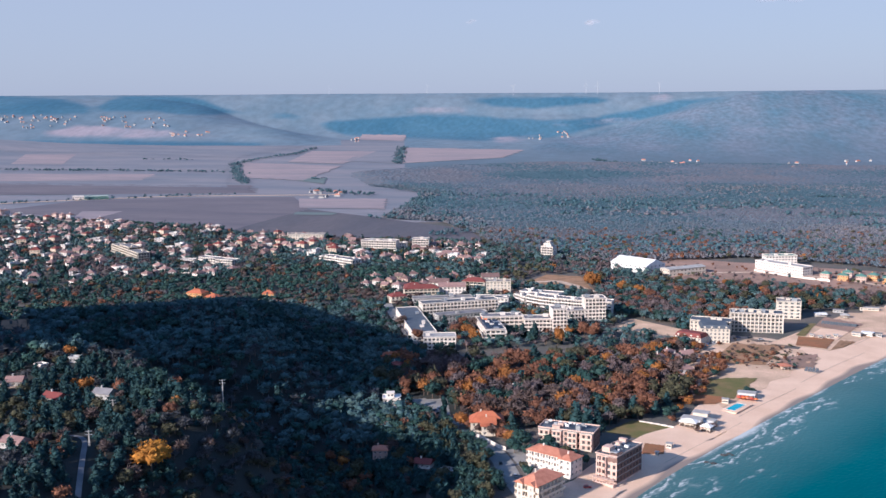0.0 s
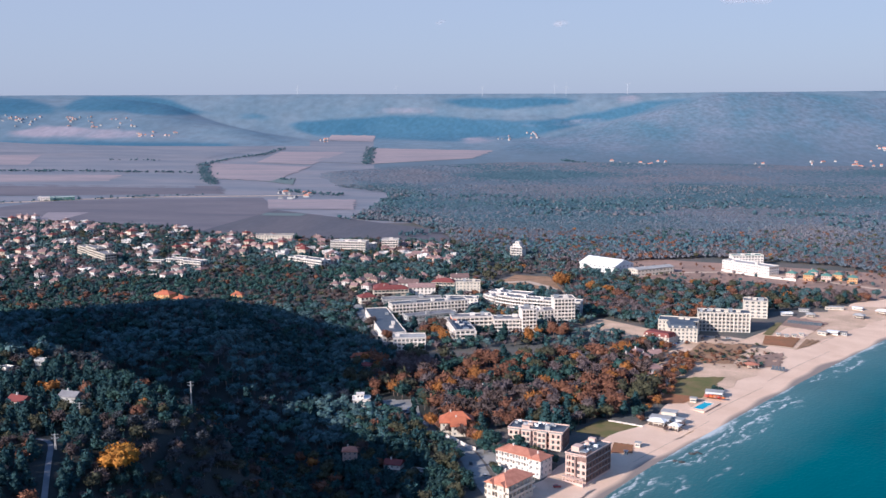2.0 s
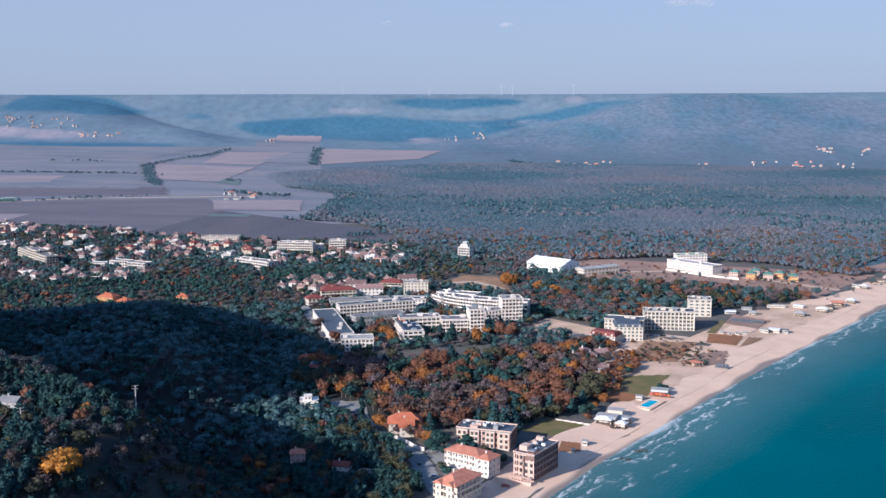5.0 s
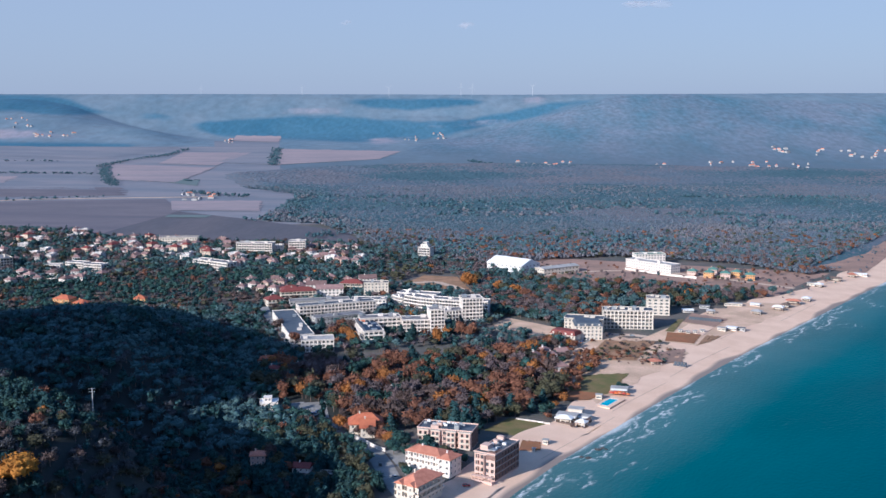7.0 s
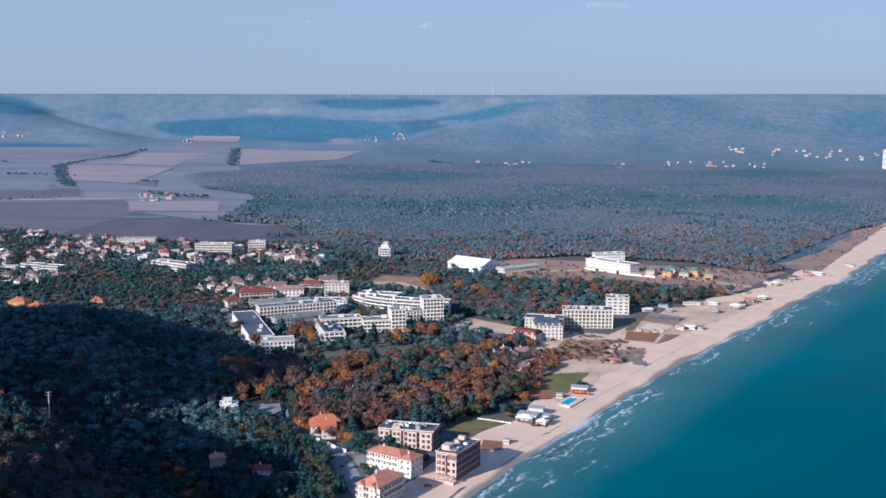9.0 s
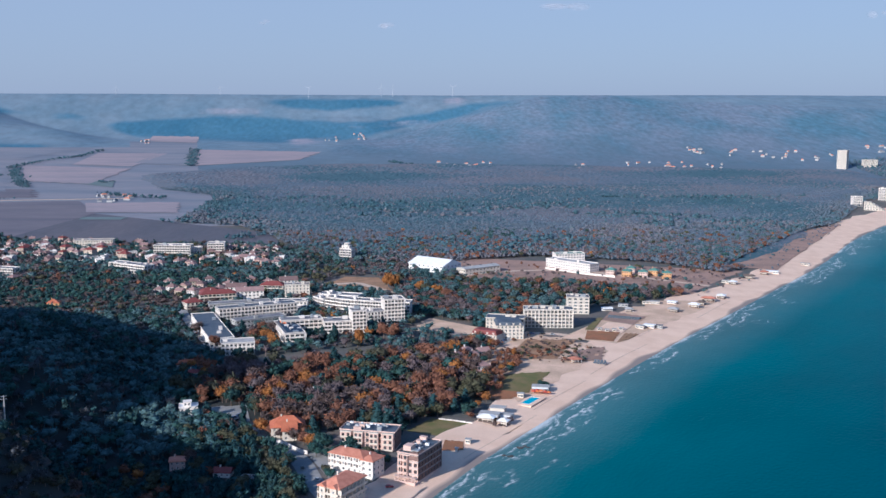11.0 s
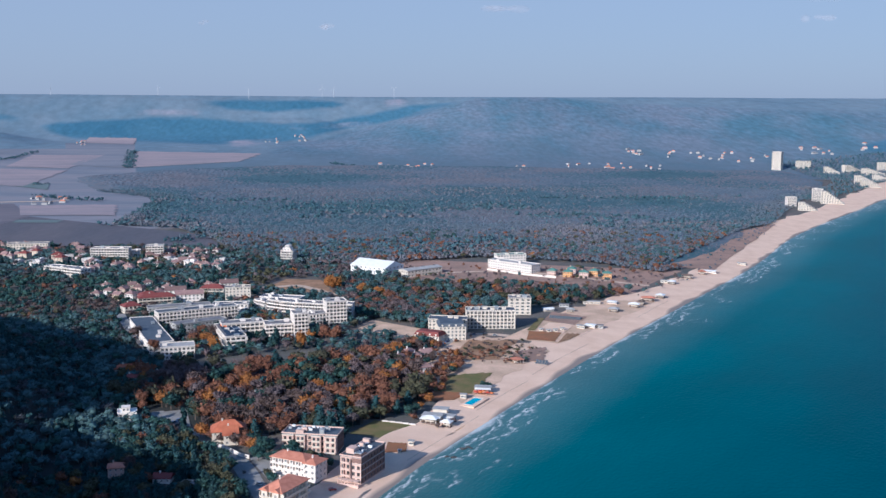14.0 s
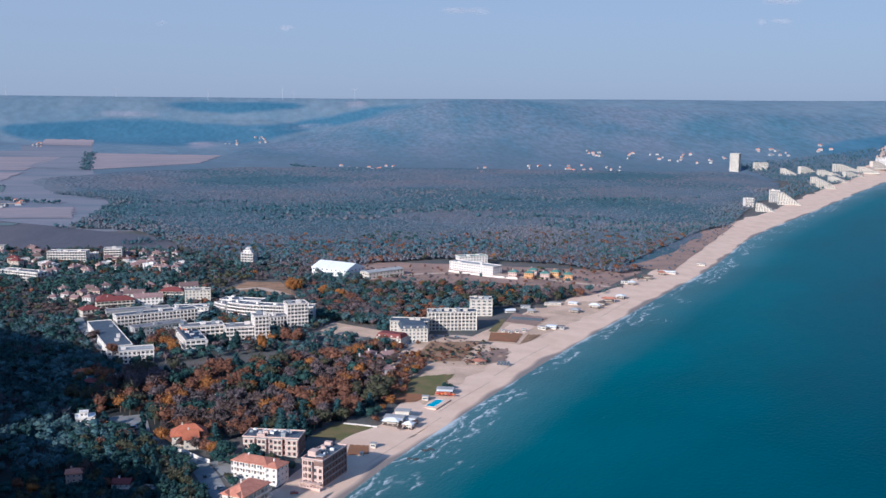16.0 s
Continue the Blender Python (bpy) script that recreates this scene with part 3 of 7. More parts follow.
ribbon("road", [(337.9, 1080.4), (290.6, 1127.1), (238.3, 1173), (178, 1194), (131.4, 1185.7)], 7, TRACK, "pale track along a garden wall")
ribbon("road", [(21.3, 876.7), (55.2, 883.3), (81.7, 857.1), (115, 861.4), (142.5, 856.2), (158.2, 839.2), (171.7, 826.4)], 8, TRACK, "pale promenade in front of the hotel")
ribbon("road", [(169.3, 825.8), (132.1, 765.7), (108.6, 748.2), (83, 739.4)], 7, TRACK, "sandy path through the heath")
ribbon("road", [(-1122, 1889), (-995, 1978), (-852, 2062), (-512, 2121)], 14, TRACK, "country road across the fields", lift=0.5, every=20.0)
ribbon("road", [(-200.9, 374.3), (-195.9, 376.9), (-189.9, 368.4), (-183.5, 352.5), (-178.5, 340.2), (-175.3, 331.8)], 2.0, FELT, "narrow lane down the wooded shelf", lift=0.3)
plot("heath", [(29.5, 570), (42, 573), (43, 586), (32.4, 586.2)], RUSTY, "bare brown plot beside the unfinished hotel", lift=0.5, ragged=0.03)
plot("yard", [(-99, 622), (-83, 622), (-90, 658), (-104, 654)], ROAD, "pale car park among the trees", lift=0.3)
plot("lawn", [(10.7, 599.9), (30.3, 592.2), (49.9, 617), (26.3, 624.4)], LAWN, "mown sports lawn behind the beach hotels")
plot("lawn", [(65.2, 684.4), (93.1, 682.7), (116.3, 734), (81.1, 725)], LAWN, "patchy autumn lawn beside the pool", lift=0.55, ragged=0.02)
plot("heath", [(60, 662), (80, 668), (92, 683), (66, 686)], RUSTY, "rust-coloured dry grass beside the pool", lift=0.6, ragged=0.03)
plot("heath", [(87, 771.3), (126, 769), (152.3, 832.5), (112, 836)], HEATH, "dry brown heath between hotel and beach", lift=0.6, ragged=0.03)
plot("heath", [(130.5, 765.2), (160.6, 770.5), (171.2, 811.2), (145.3, 793.4)], FALLOW, "clump of dry scrub on the sand", lift=0.7, ragged=0.04)
plot("heath", [(159.6, 834.2), (181.7, 828.8), (194.2, 860.1), (167.5, 866.1)], RUSTY, "rust-coloured dry grass by the promenade", lift=0.65, ragged=0.02)
plot("yard", [(175.1, 867.5), (195.1, 857.6), (214.6, 893.5), (191.8, 899.5)], SAND, "pale sandy sports ground by the beach", lift=0.62, ragged=0.01)
plot("heath", [(188.8, 909.4), (211.4, 888), (231.6, 922.1), (204.4, 947)], FALLOW, "brown ground with stacked sunbeds", lift=0.64, ragged=0.03)
plot("lawn", [(166.4, 870.6), (173, 868), (192, 919), (186.8, 919.5)], LAWN, "narrow green verge beside the hotel drive", lift=0.66)
plot("heath", [(184, 826), (196, 838), (210, 858), (198, 858)], HEATH, "dry grass at the back of the beach", lift=0.68, ragged=0.06)
plot("open_ground", [(230, 925), (262, 935), (320, 1000), (250, 1000)], DIRT, "trodden sand round the beach pavilions", lift=0.42, ragged=0.02)
plot("open_ground", [(59.9, 756.6), (83.9, 663.7), (173.5, 802.5), (115.6, 865.3)], DIRT, "trodden sandy ground behind the beach", lift=0.35, ragged=0.02)
plot("open_ground", [(139.8, 839.4), (182.6, 824), (307.3, 979.9), (229.6, 969.2)], DIRT, "sandy ground with dry weeds beside the hotel", lift=0.3, ragged=0.02)
plot("yard", [(21.8, 895.7), (66.3, 840.4), (85.9, 876.8), (37.6, 926.2)], DIRT, "bare yard behind the hotel", lift=0.2)
plot("field", [(59.1, 1093.4), (302.1, 1018.1), (432, 1168), (84, 1300)], FALLOW, "fallow brown field", lift=0.1, bare=False)
plot("field", [(-68.2, 1093.9), (8.3, 1044), (-9.5, 1148), (-47.1, 1156)], HEATH, "bare building plot", lift=0.1)
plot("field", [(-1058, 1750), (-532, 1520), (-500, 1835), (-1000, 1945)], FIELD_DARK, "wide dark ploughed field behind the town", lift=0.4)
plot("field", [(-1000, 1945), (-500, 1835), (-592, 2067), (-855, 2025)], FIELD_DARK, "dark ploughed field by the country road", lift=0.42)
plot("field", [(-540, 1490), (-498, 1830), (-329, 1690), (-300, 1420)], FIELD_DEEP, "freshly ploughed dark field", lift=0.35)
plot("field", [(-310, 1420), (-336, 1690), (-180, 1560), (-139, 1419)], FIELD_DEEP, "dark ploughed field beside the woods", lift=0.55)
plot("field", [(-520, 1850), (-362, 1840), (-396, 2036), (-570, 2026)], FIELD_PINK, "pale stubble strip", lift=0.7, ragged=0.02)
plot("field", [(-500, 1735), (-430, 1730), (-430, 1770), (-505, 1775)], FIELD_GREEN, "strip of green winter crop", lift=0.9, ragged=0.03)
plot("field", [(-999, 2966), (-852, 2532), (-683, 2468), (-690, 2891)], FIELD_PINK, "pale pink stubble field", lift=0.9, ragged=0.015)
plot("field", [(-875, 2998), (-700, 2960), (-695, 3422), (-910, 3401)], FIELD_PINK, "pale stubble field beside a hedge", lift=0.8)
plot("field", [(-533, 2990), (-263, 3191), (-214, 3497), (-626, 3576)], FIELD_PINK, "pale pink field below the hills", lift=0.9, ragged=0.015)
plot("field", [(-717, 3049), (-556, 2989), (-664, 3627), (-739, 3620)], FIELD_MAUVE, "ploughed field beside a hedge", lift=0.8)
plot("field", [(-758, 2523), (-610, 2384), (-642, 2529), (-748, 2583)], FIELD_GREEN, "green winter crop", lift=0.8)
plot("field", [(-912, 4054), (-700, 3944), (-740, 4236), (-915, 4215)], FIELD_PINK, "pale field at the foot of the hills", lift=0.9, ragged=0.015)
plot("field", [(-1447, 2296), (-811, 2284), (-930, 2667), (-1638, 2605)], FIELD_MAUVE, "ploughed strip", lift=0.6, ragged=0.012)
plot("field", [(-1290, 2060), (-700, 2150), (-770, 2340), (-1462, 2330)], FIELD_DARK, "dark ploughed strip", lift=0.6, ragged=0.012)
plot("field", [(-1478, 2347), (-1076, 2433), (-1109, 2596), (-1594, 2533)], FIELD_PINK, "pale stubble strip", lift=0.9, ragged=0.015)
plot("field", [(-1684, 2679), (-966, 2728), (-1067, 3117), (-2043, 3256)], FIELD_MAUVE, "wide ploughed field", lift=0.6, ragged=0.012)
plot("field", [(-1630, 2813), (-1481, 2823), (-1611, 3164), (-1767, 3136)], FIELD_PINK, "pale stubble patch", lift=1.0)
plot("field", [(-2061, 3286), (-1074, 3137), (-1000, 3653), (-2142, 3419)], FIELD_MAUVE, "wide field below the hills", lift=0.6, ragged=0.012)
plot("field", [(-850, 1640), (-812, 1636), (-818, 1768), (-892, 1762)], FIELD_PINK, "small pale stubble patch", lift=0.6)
plot("clearing", [(-184, 440), (-152, 432), (-146, 452), (-176, 458)], HEATH, "dry grass clearing round a power mast", lift=0.3)
plot("clearing", [(-251.3, 484.7), (-283.2, 611.6), (-286.3, 635.5), (-313.7, 628)], HEATH, "bare terrace on the wooded shelf", lift=0.5, ragged=0.03)
plot("clearing", [(-263.9, 434.1), (-252.2, 435.2), (-259.6, 445.9), (-270.5, 445.3)], DIRT, "bare yard beside a cottage", lift=0.5, ragged=0.03)
plot("clearing", [(-401.6, 665.2), (-304.3, 519.4), (-380.4, 671.8), (-525.3, 890.6)], HEATH, "bare scree patch on the slope", lift=0.5, ragged=0.05)
plot("heath", [(391, 1205), (448, 1187), (723, 1642), (630, 1555)], FALLOW, "brown dune scrub behind the far beach", lift=0.6, ragged=0.02)
plot("yard", [(-26.4, 496.3), (-17.7, 482.7), (13, 525.8), (-3.1, 527)], TRACK, "sandy yard between the beach hotels", lift=0.3)
plot("yard", [(-44.6, 562.2), (-30.6, 522.1), (1.3, 550), (-26.3, 569.4)], ROAD, "paved yard behind the guest houses", lift=0.1)
plot("yard", [(82.3, 815.9), (111.2, 831.6), (108, 861.3), (87, 840.5)], ROAD, "paved forecourt of the beach hotel", lift=0.3)
plot("yard", [(-110.5, 863), (-89.6, 842.2), (-78.7, 932.7), (-100, 942.7)], LAWN, "courtyard lawn of the resort", lift=0.2, bare=False)
plot("yard", [(-78.7, 932.7), (-7.9, 942), (-29.2, 971.6), (-76, 964)], LAWN, "green courtyard between the resort blocks", lift=0.2, bare=False)



# ---- buildings ----
SHARED = {}


def shared(key, make):
    if key not in SHARED:
        SHARED[key] = make()
    return SHARED[key]


def window_mesh(w, h, glass=GLASS, frame_mat=FRAME):
    """A framed window of two lights in one piece: the panes lie behind the frame."""
    def make():
        bm = bmesh.new()
        t, deep = 0.10, 0.07
        xs, zs = (-w / 2, -w / 2 + t, -t / 2, t / 2, w / 2 - t, w / 2), (0, t, h - t, h)
        front = [[bm.verts.new((x, 0, z)) for z in zs] for x in xs]
        for i in range(5):
            for j in range(3):
                ring = (front[i][j], front[i + 1][j], front[i + 1][j + 1], front[i][j + 1])
                if j == 1 and i in (1, 3):
                    back = [bm.verts.new((v.co.x, deep, v.co.z)) for v in ring]
                    bm.faces.new(back)
                    for k in range(4):
                        bm.faces.new((ring[k], ring[(k + 1) % 4], back[(k + 1) % 4], back[k])).material_index = 1
                else:
                    bm.faces.new(ring).material_index = 1
        return data_of("window", bm, glass, frame_mat)
    return shared(("window", round(w, 1), round(h, 1), glass.name, frame_mat.name), make)


def pane_mesh(w, h, glass, frame_mat):
    """A simple far window: one pane inside a rim."""
    def make():
        bm = bmesh.new()
        t = 0.10
        o = [bm.verts.new(p) for p in ((-w / 2, 0, 0), (w / 2, 0, 0), (w / 2, 0, h), (-w / 2, 0, h))]
        i = [bm.verts.new(p) for p in ((-w / 2 + t, 0.05, t), (w / 2 - t, 0.05, t), (w / 2 - t, 0.05, h - t), (-w / 2 + t, 0.05, h - t))]
        bm.faces.new(i)
        for k in range(4):
            bm.faces.new((o[k], o[(k + 1) % 4], i[(k + 1) % 4], i[k])).material_index = 1
        return data_of("window", bm, glass, frame_mat)
    return shared(("pane", round(w, 1), round(h, 1), glass.name, frame_mat.name), make)


def gathered(name, me, places, parent):
    """Many small far pieces of one shape, joined into one part."""
    n, V, F, M = len(me.vertices), [], [], []
    base = [v.co.copy() for v in me.vertices]
    for k, (place, ang) in enumerate(places):
        m = Matrix.Translation(place) @ Matrix.Rotation(ang, 4, "Z")
        V += [m @ v for v in base]
        F += [[i + n * k for i in pl.vertices] for pl in me.polygons]
        M += [pl.material_index for pl in me.polygons]
    ob = put(name, mesh_from(name, V, F, list(me.materials), M), parent)
    return tagged(ob, kind="stuff")


def balcony_mesh(w, depth, mat, open_rail=False):
    """A slab with a parapet, or a railing, and one dividing fin."""
    def make():
        bm = bmesh.new()
        box(bm, -w / 2, w / 2, -depth, 0, -0.18, 0.0)
        if open_rail:
            for k in range(7):
                x = -w / 2 + 0.05 + (w - 0.1) * k / 6
                box(bm, x - 0.03, x + 0.03, -depth, -depth + 0.06, 0, 0.95)
            box(bm, -w / 2, w / 2, -depth - 0.01, -depth + 0.08, 0.95, 1.03)
        else:
            box(bm, -w / 2, w / 2, -depth, -depth + 0.12, 0.0, 0.95)
        box(bm, -w / 2, -w / 2 + 0.16, -depth, 0, 0.0, 2.7)
        return data_of("balcony", bm, mat)
    return shared(("balcony", round(w, 1), depth, mat.name, open_rail), make)


def facade(V, F, o, ex, w, z0, rows, fh, cols, ww, wh, sill, recess):
    """One wall with recessed openings; gives the windows' places. o: its left end seen from outside, ex: its way along."""
    nx, ny = ex[1], -ex[0]
    spots = []

    def at(s, z, inner=0.0):
        V.append((o[0] + ex[0] * s - nx * inner, o[1] + ex[1] * s - ny * inner, z))
        return len(V) - 1
    if cols == 0:
        F.append((at(0, z0), at(w, z0), at(w, z0 + rows * fh), at(0, z0 + rows * fh)))
        return spots
    cw = w / cols
    for j in range(rows):
        for i in range(cols):
            s0, s1, a, b = i * cw, (i + 1) * cw, z0 + j * fh, z0 + (j + 1) * fh
            p0, p1, c, d = s0 + (cw - ww) / 2, s0 + (cw + ww) / 2, a + sill, a + sill + wh
            A, B, C, D = at(s0, a), at(s1, a), at(s1, b), at(s0, b)
            e, f, g, h = at(p0, c), at(p1, c), at(p1, d), at(p0, d)
            e2, f2, g2, h2 = at(p0, c, recess), at(p1, c, recess), at(p1, d, recess), at(p0, d, recess)
            F += [(A, B, f, e), (B, C, g, f), (C, D, h, g), (D, A, e, h), (e, f, f2, e2), (f, g, g2, f2), (g, h, h2, g2), (h, e, e2, h2)]
            spots.append((o[0] + ex[0] * (p0 + p1) / 2 - nx * recess, o[1] + ex[1] * (p0 + p1) / 2 - ny * recess, c, o[0] + ex[0] * (p0 + p1) / 2, o[1] + ex[1] * (p0 + p1) / 2, a, cw, j))
    return spots


def hip_roof(w, d, z, rise, over=0.5, gable=False, thick=0.25):
    """A tiled roof with eaves; the ridge runs along the longer side."""
    bm = bmesh.new()
    x0, x1, y0, y1 = -over, w + over, -over, d + over
    long_x = w >= d
    inset = 0.0 if gable else min(w, d) / 2 + over
    if long_x:
        ridge = [(x0 + inset, (y0 + y1) / 2), (x1 - inset, (y0 + y1) / 2)]
    else:
        ridge = [((x0 + x1) / 2, y0 + inset), ((x0 + x1) / 2, y1 - inset)]
    if math.dist(*ridge) < 0.05:
        ridge[1] = (ridge[1][0] + 0.05, ridge[1][1] + 0.05)
    low = [bm.verts.new((x, y, z)) for x, y in ((x0, y0), (x1, y0), (x1, y1), (x0, y1))]
    eave = [bm.verts.new((x, y, z + thick)) for x, y in ((x0, y0), (x1, y0), (x1, y1), (x0, y1))]
    r0, r1 = [bm.verts.new((x, y, z + thick + rise)) for x, y in ridge]
    bm.faces.new(low[::-1])
    for i in range(4):
        bm.faces.new((low[i], low[(i + 1) % 4], eave[(i + 1) % 4], eave[i]))
    a, b, c, e = eave
    if long_x:
        fs = [(a, b, r1, r0), (c, e, r0, r1), (b, c, r1), (e, a, r0)]
    else:
        fs = [(b, c, r1, r0), (e, a, r0, r1), (a, b, r0), (c, e, r1)]
    for f in fs:
        bm.faces.new(f)
    return bm


def block(name, x, y, turn, w, d, floors, label, category, wall=WHITE, fh=3.0, cols=6, side_cols=3, left_cols=None, roof="flat", roof_mat=FELT, win=(1.3, 1.4),
          balconies=False, side_balconies=False, bal_mat=None, rise=3.0, glass=GLASS, frame_mat=FRAME, kit=2, z=None, group="", base_z=0.0, plinth=True, sill=0.9, back_cols=0, recess=0.22,
          open_rail=False, claim_it=True, parent=None, place=None, over=0.5, shade_side_mat=None, bands=None):
    """A house of storeys with its front left corner at (x, y): walls with recessed windows, roof, balconies."""
    if claim_it:
        claim(x, y, turn, w, d)
    if balconies and floors > 2 and category in ("hotel", "tower block", "apartment house"):
        win, sill, recess = (min(w / max(cols, 1), d / max(side_cols, 1)) - 0.4, 2.15), 0.25, 0.7
    home = thing(name, x, y, turn, label, category, group, z)
    V, F = [], []
    lc = side_cols if left_cols is None else left_cols
    h = floors * fh
    sides = [((0, 0), (1, 0), w, cols, 0.0, balconies), ((w, 0), (0, 1), d, side_cols, math.pi / 2, side_balconies),
             ((0, d), (0, -1), d, lc, -math.pi / 2, side_balconies), ((w, d), (-1, 0), w, back_cols, math.pi, False)]
    found = []
    right = (0, 0)
    for o, ex, length, n, ang, bal in sides:
        if ang == math.pi / 2:
            right = (len(F), None)
        elif right[1] is None:
            right = (right[0], len(F))
        for s in facade(V, F, o, ex, length, base_z, floors, fh, n, *win, sill, recess):
            found.append((s, ang, bal))
    if plinth:
        n = len(V)
        V += [(0, 0, base_z - 3), (w, 0, base_z - 3), (w, d, base_z - 3), (0, d, base_z - 3), (0, 0, base_z), (w, 0, base_z), (w, d, base_z), (0, d, base_z)]
        F += [(n, n + 1, n + 5, n + 4), (n + 1, n + 2, n + 6, n + 5), (n + 2, n + 3, n + 7, n + 6), (n + 3, n, n + 4, n + 7)]
    # a darker paint on the right wall stands for that side's shade
    bm = bmesh.new()
    bm.from_mesh(mesh_from("wall", V, F, [wall], [1 if shade_side_mat and right[0] <= i < right[1] else 0 for i in range(len(F))]))
    bmesh.ops.remove_doubles(bm, verts=bm.verts, dist=0.002)
    part("wall", bm, [wall, shade_side_mat or wall], home)
    if bands:
        for j in range(1, floors + 1):
            zz = base_z + j * fh - 0.16
            bm = bmesh.new()
            lo = [(-0.09, -0.09), (w + 0.09, -0.09), (w + 0.09, d + 0.09), (-0.09, d + 0.09)]
            hi = [(-0.01, -0.01), (w + 0.01, -0.01), (w + 0.01, d + 0.01), (-0.01, d + 0.01)]
            rings = [[bm.verts.new((a, b, c)) for a, b in r] for r, c in ((hi, zz), (lo, zz), (lo, zz + 0.3), (hi, zz + 0.3))]
            for a, b in zip(rings[:-1], rings[1:]):
                for k in range(4):
                    bm.faces.new((a[k], a[(k + 1) % 4], b[(k + 1) % 4], b[k]))
            part("string_course", bm, bands, home)
    if math.hypot(x, y) > 1120:
        if found:
            gathered("glazing", pane_mesh(win[0], win[1], glass, frame_mat), [((s[0], s[1], s[2]), ang) for s, ang, bal in found], home)
        for ang0 in {ang for s, ang, bal in found if bal}:
            rows = [((s[3], s[4], s[5]), ang) for s, ang, bal in found if bal and s[7] > 0 and ang == ang0]
            gathered("balcony_front", balcony_mesh(next(s[6] for s, ang, bal in found if ang == ang0), 1.3, bal_mat or wall, open_rail), rows, home)
    else:
        wm = window_mesh(win[0], win[1], glass, frame_mat)
        for (px, py, pz, fx, fy, fz, cw, j), ang, bal in found:
            put("window", wm, home, (px, py, pz), ang)
            if bal and j > 0:
                put("balcony", balcony_mesh(cw, 1.3, bal_mat or wall, open_rail), home, (fx, fy, fz), ang)
    top = base_z + h
    if roof == "flat":
        bm = bmesh.new()
        box(bm, -0.3, w + 0.3, -0.3, d + 0.3, top, top + 0.25)
        part("roof", bm, roof_mat, home)
        bm = bmesh.new()
        for a in ((-0.3, w + 0.3, -0.3, 0.0), (-0.3, w + 0.3, d, d + 0.3), (-0.3, 0.0, 0.0, d), (w, w + 0.3, 0.0, d)):
            box(bm, *a, top + 0.254, top + 0.9)
        part("parapet", bm, wall, home)
        rng = random.Random(int(abs(x) * 7 + abs(y)))
        for k in range(kit):
            bm = bmesh.new()
            a, b, c = rng.uniform(2, 4.5), rng.uniform(2, 3.5), rng.uniform(1.0, 2.6)
            px, py = rng.uniform(1, max(1.1, w - a - 1)), rng.uniform(1, max(1.1, d - b - 1))
            box(bm, px, px + a, py, py + b, top + 0.255, top + 0.25 + c)
            box(bm, px - 0.15, px + a + 0.15, py - 0.15, py + b + 0.15, top + 0.25 + c, top + 0.4 + c)
            part("roof_box", bm, wall if k % 2 == 0 else STEEL, home)
    elif roof in ("hip", "gable"):
        if roof == "gable":
            bm = bmesh.new()
            ends = ((0, 0), (0, d), (w, 0), (w, d)) if w >= d else ((0, 0), (w, 0), (0, d), (w, d))
            for i in (0, 2):
                (ax, ay), (cx, cy) = ends[i], ends[i + 1]
                bm.faces.new([bm.verts.new(p) for p in ((ax, ay, top), (cx, cy, top), ((ax + cx) / 2, (ay + cy) / 2, top + rise * 0.93))])
            part("gable", bm, wall, home)
        part("roof", hip_roof(w, d, top, rise, over, roof == "gable"), roof_mat, home)
        bm = bmesh.new()
        cx, cy = w * 0.3, d * 0.45
        box(bm, cx, cx + 0.7, cy, cy + 0.7, top + rise * 0.3, top + rise + 1.0)
        box(bm, cx - 0.1, cx + 0.8, cy - 0.1, cy + 0.8, top + rise + 1.0, top + rise + 1.15)
        part("chimney", bm, wall, home)
    elif roof == "mansard":
        bm = bmesh.new()
        k = 1.3
        lo = [bm.verts.new(p) for p in ((-0.4, -0.4, top), (w + 0.4, -0.4, top), (w + 0.4, d + 0.4, top), (-0.4, d + 0.4, top))]
        hi = [bm.verts.new(p) for p in ((k, k, top + rise), (w - k, k, top + rise), (w - k, d - k, top + rise), (k, d - k, top + rise))]
        bm.faces.new(hi)
        bm.faces.new(lo[::-1])
        for i in range(4):
            bm.faces.new((lo[i], lo[(i + 1) % 4], hi[(i + 1) % 4], hi[i]))
        part("roof", bm, roof_mat, home)
        n = max(2, int(w / 5))
        for i in range(n):
            bm = bmesh.new()
            cx = w * (i + 0.5) / n
            box(bm, cx - 0.7, cx + 0.7, -0.1, 2.0, top + 0.25, top + 1.5)
            box(bm, cx - 0.8, cx + 0.8, -0.25, 2.1, top + 1.5, top + 1.62)
            dm = part("dormer", bm, wall, home)
            put("window", window_mesh(1.0, 1.0, glass, frame_mat), dm, (cx, -0.16, top + 0.4))
    return home


# the four houses by the sea at the end of the street
inn = block("guest_house", -33.5, 490, -33, 12, 22, 3, "cream guest house with balconies under a faded tiled hip roof", "house", CREAM, 3.2, 4, 7, roof="hip", roof_mat=TILE_PINK, rise=3.4, balconies=True, side_balconies=True, over=0.8)
for k_, (cx_, cy_) in enumerate(((1.0, -0.7), (7.6, -0.7))):
    bm = bmesh.new()
    box(bm, cx_, cx_ + 3.4, cy_ - 0.5, cy_ + 0.6, 0, 9.8)
    bay = part("bay", bm, CREAM, inn)
    part("bay_roof", hip_roof(3.6, 5.0, 9.85, 1.5, 0.4, True, 0.2), TILE_PINK, bay, place=(cx_ - 0.1, cy_ - 0.5, 0))
    for j in range(3):
        put("window", window_mesh(1.3, 1.5), bay, (cx_ + 1.7, cy_ - 0.58, 0.8 + 3.2 * j))
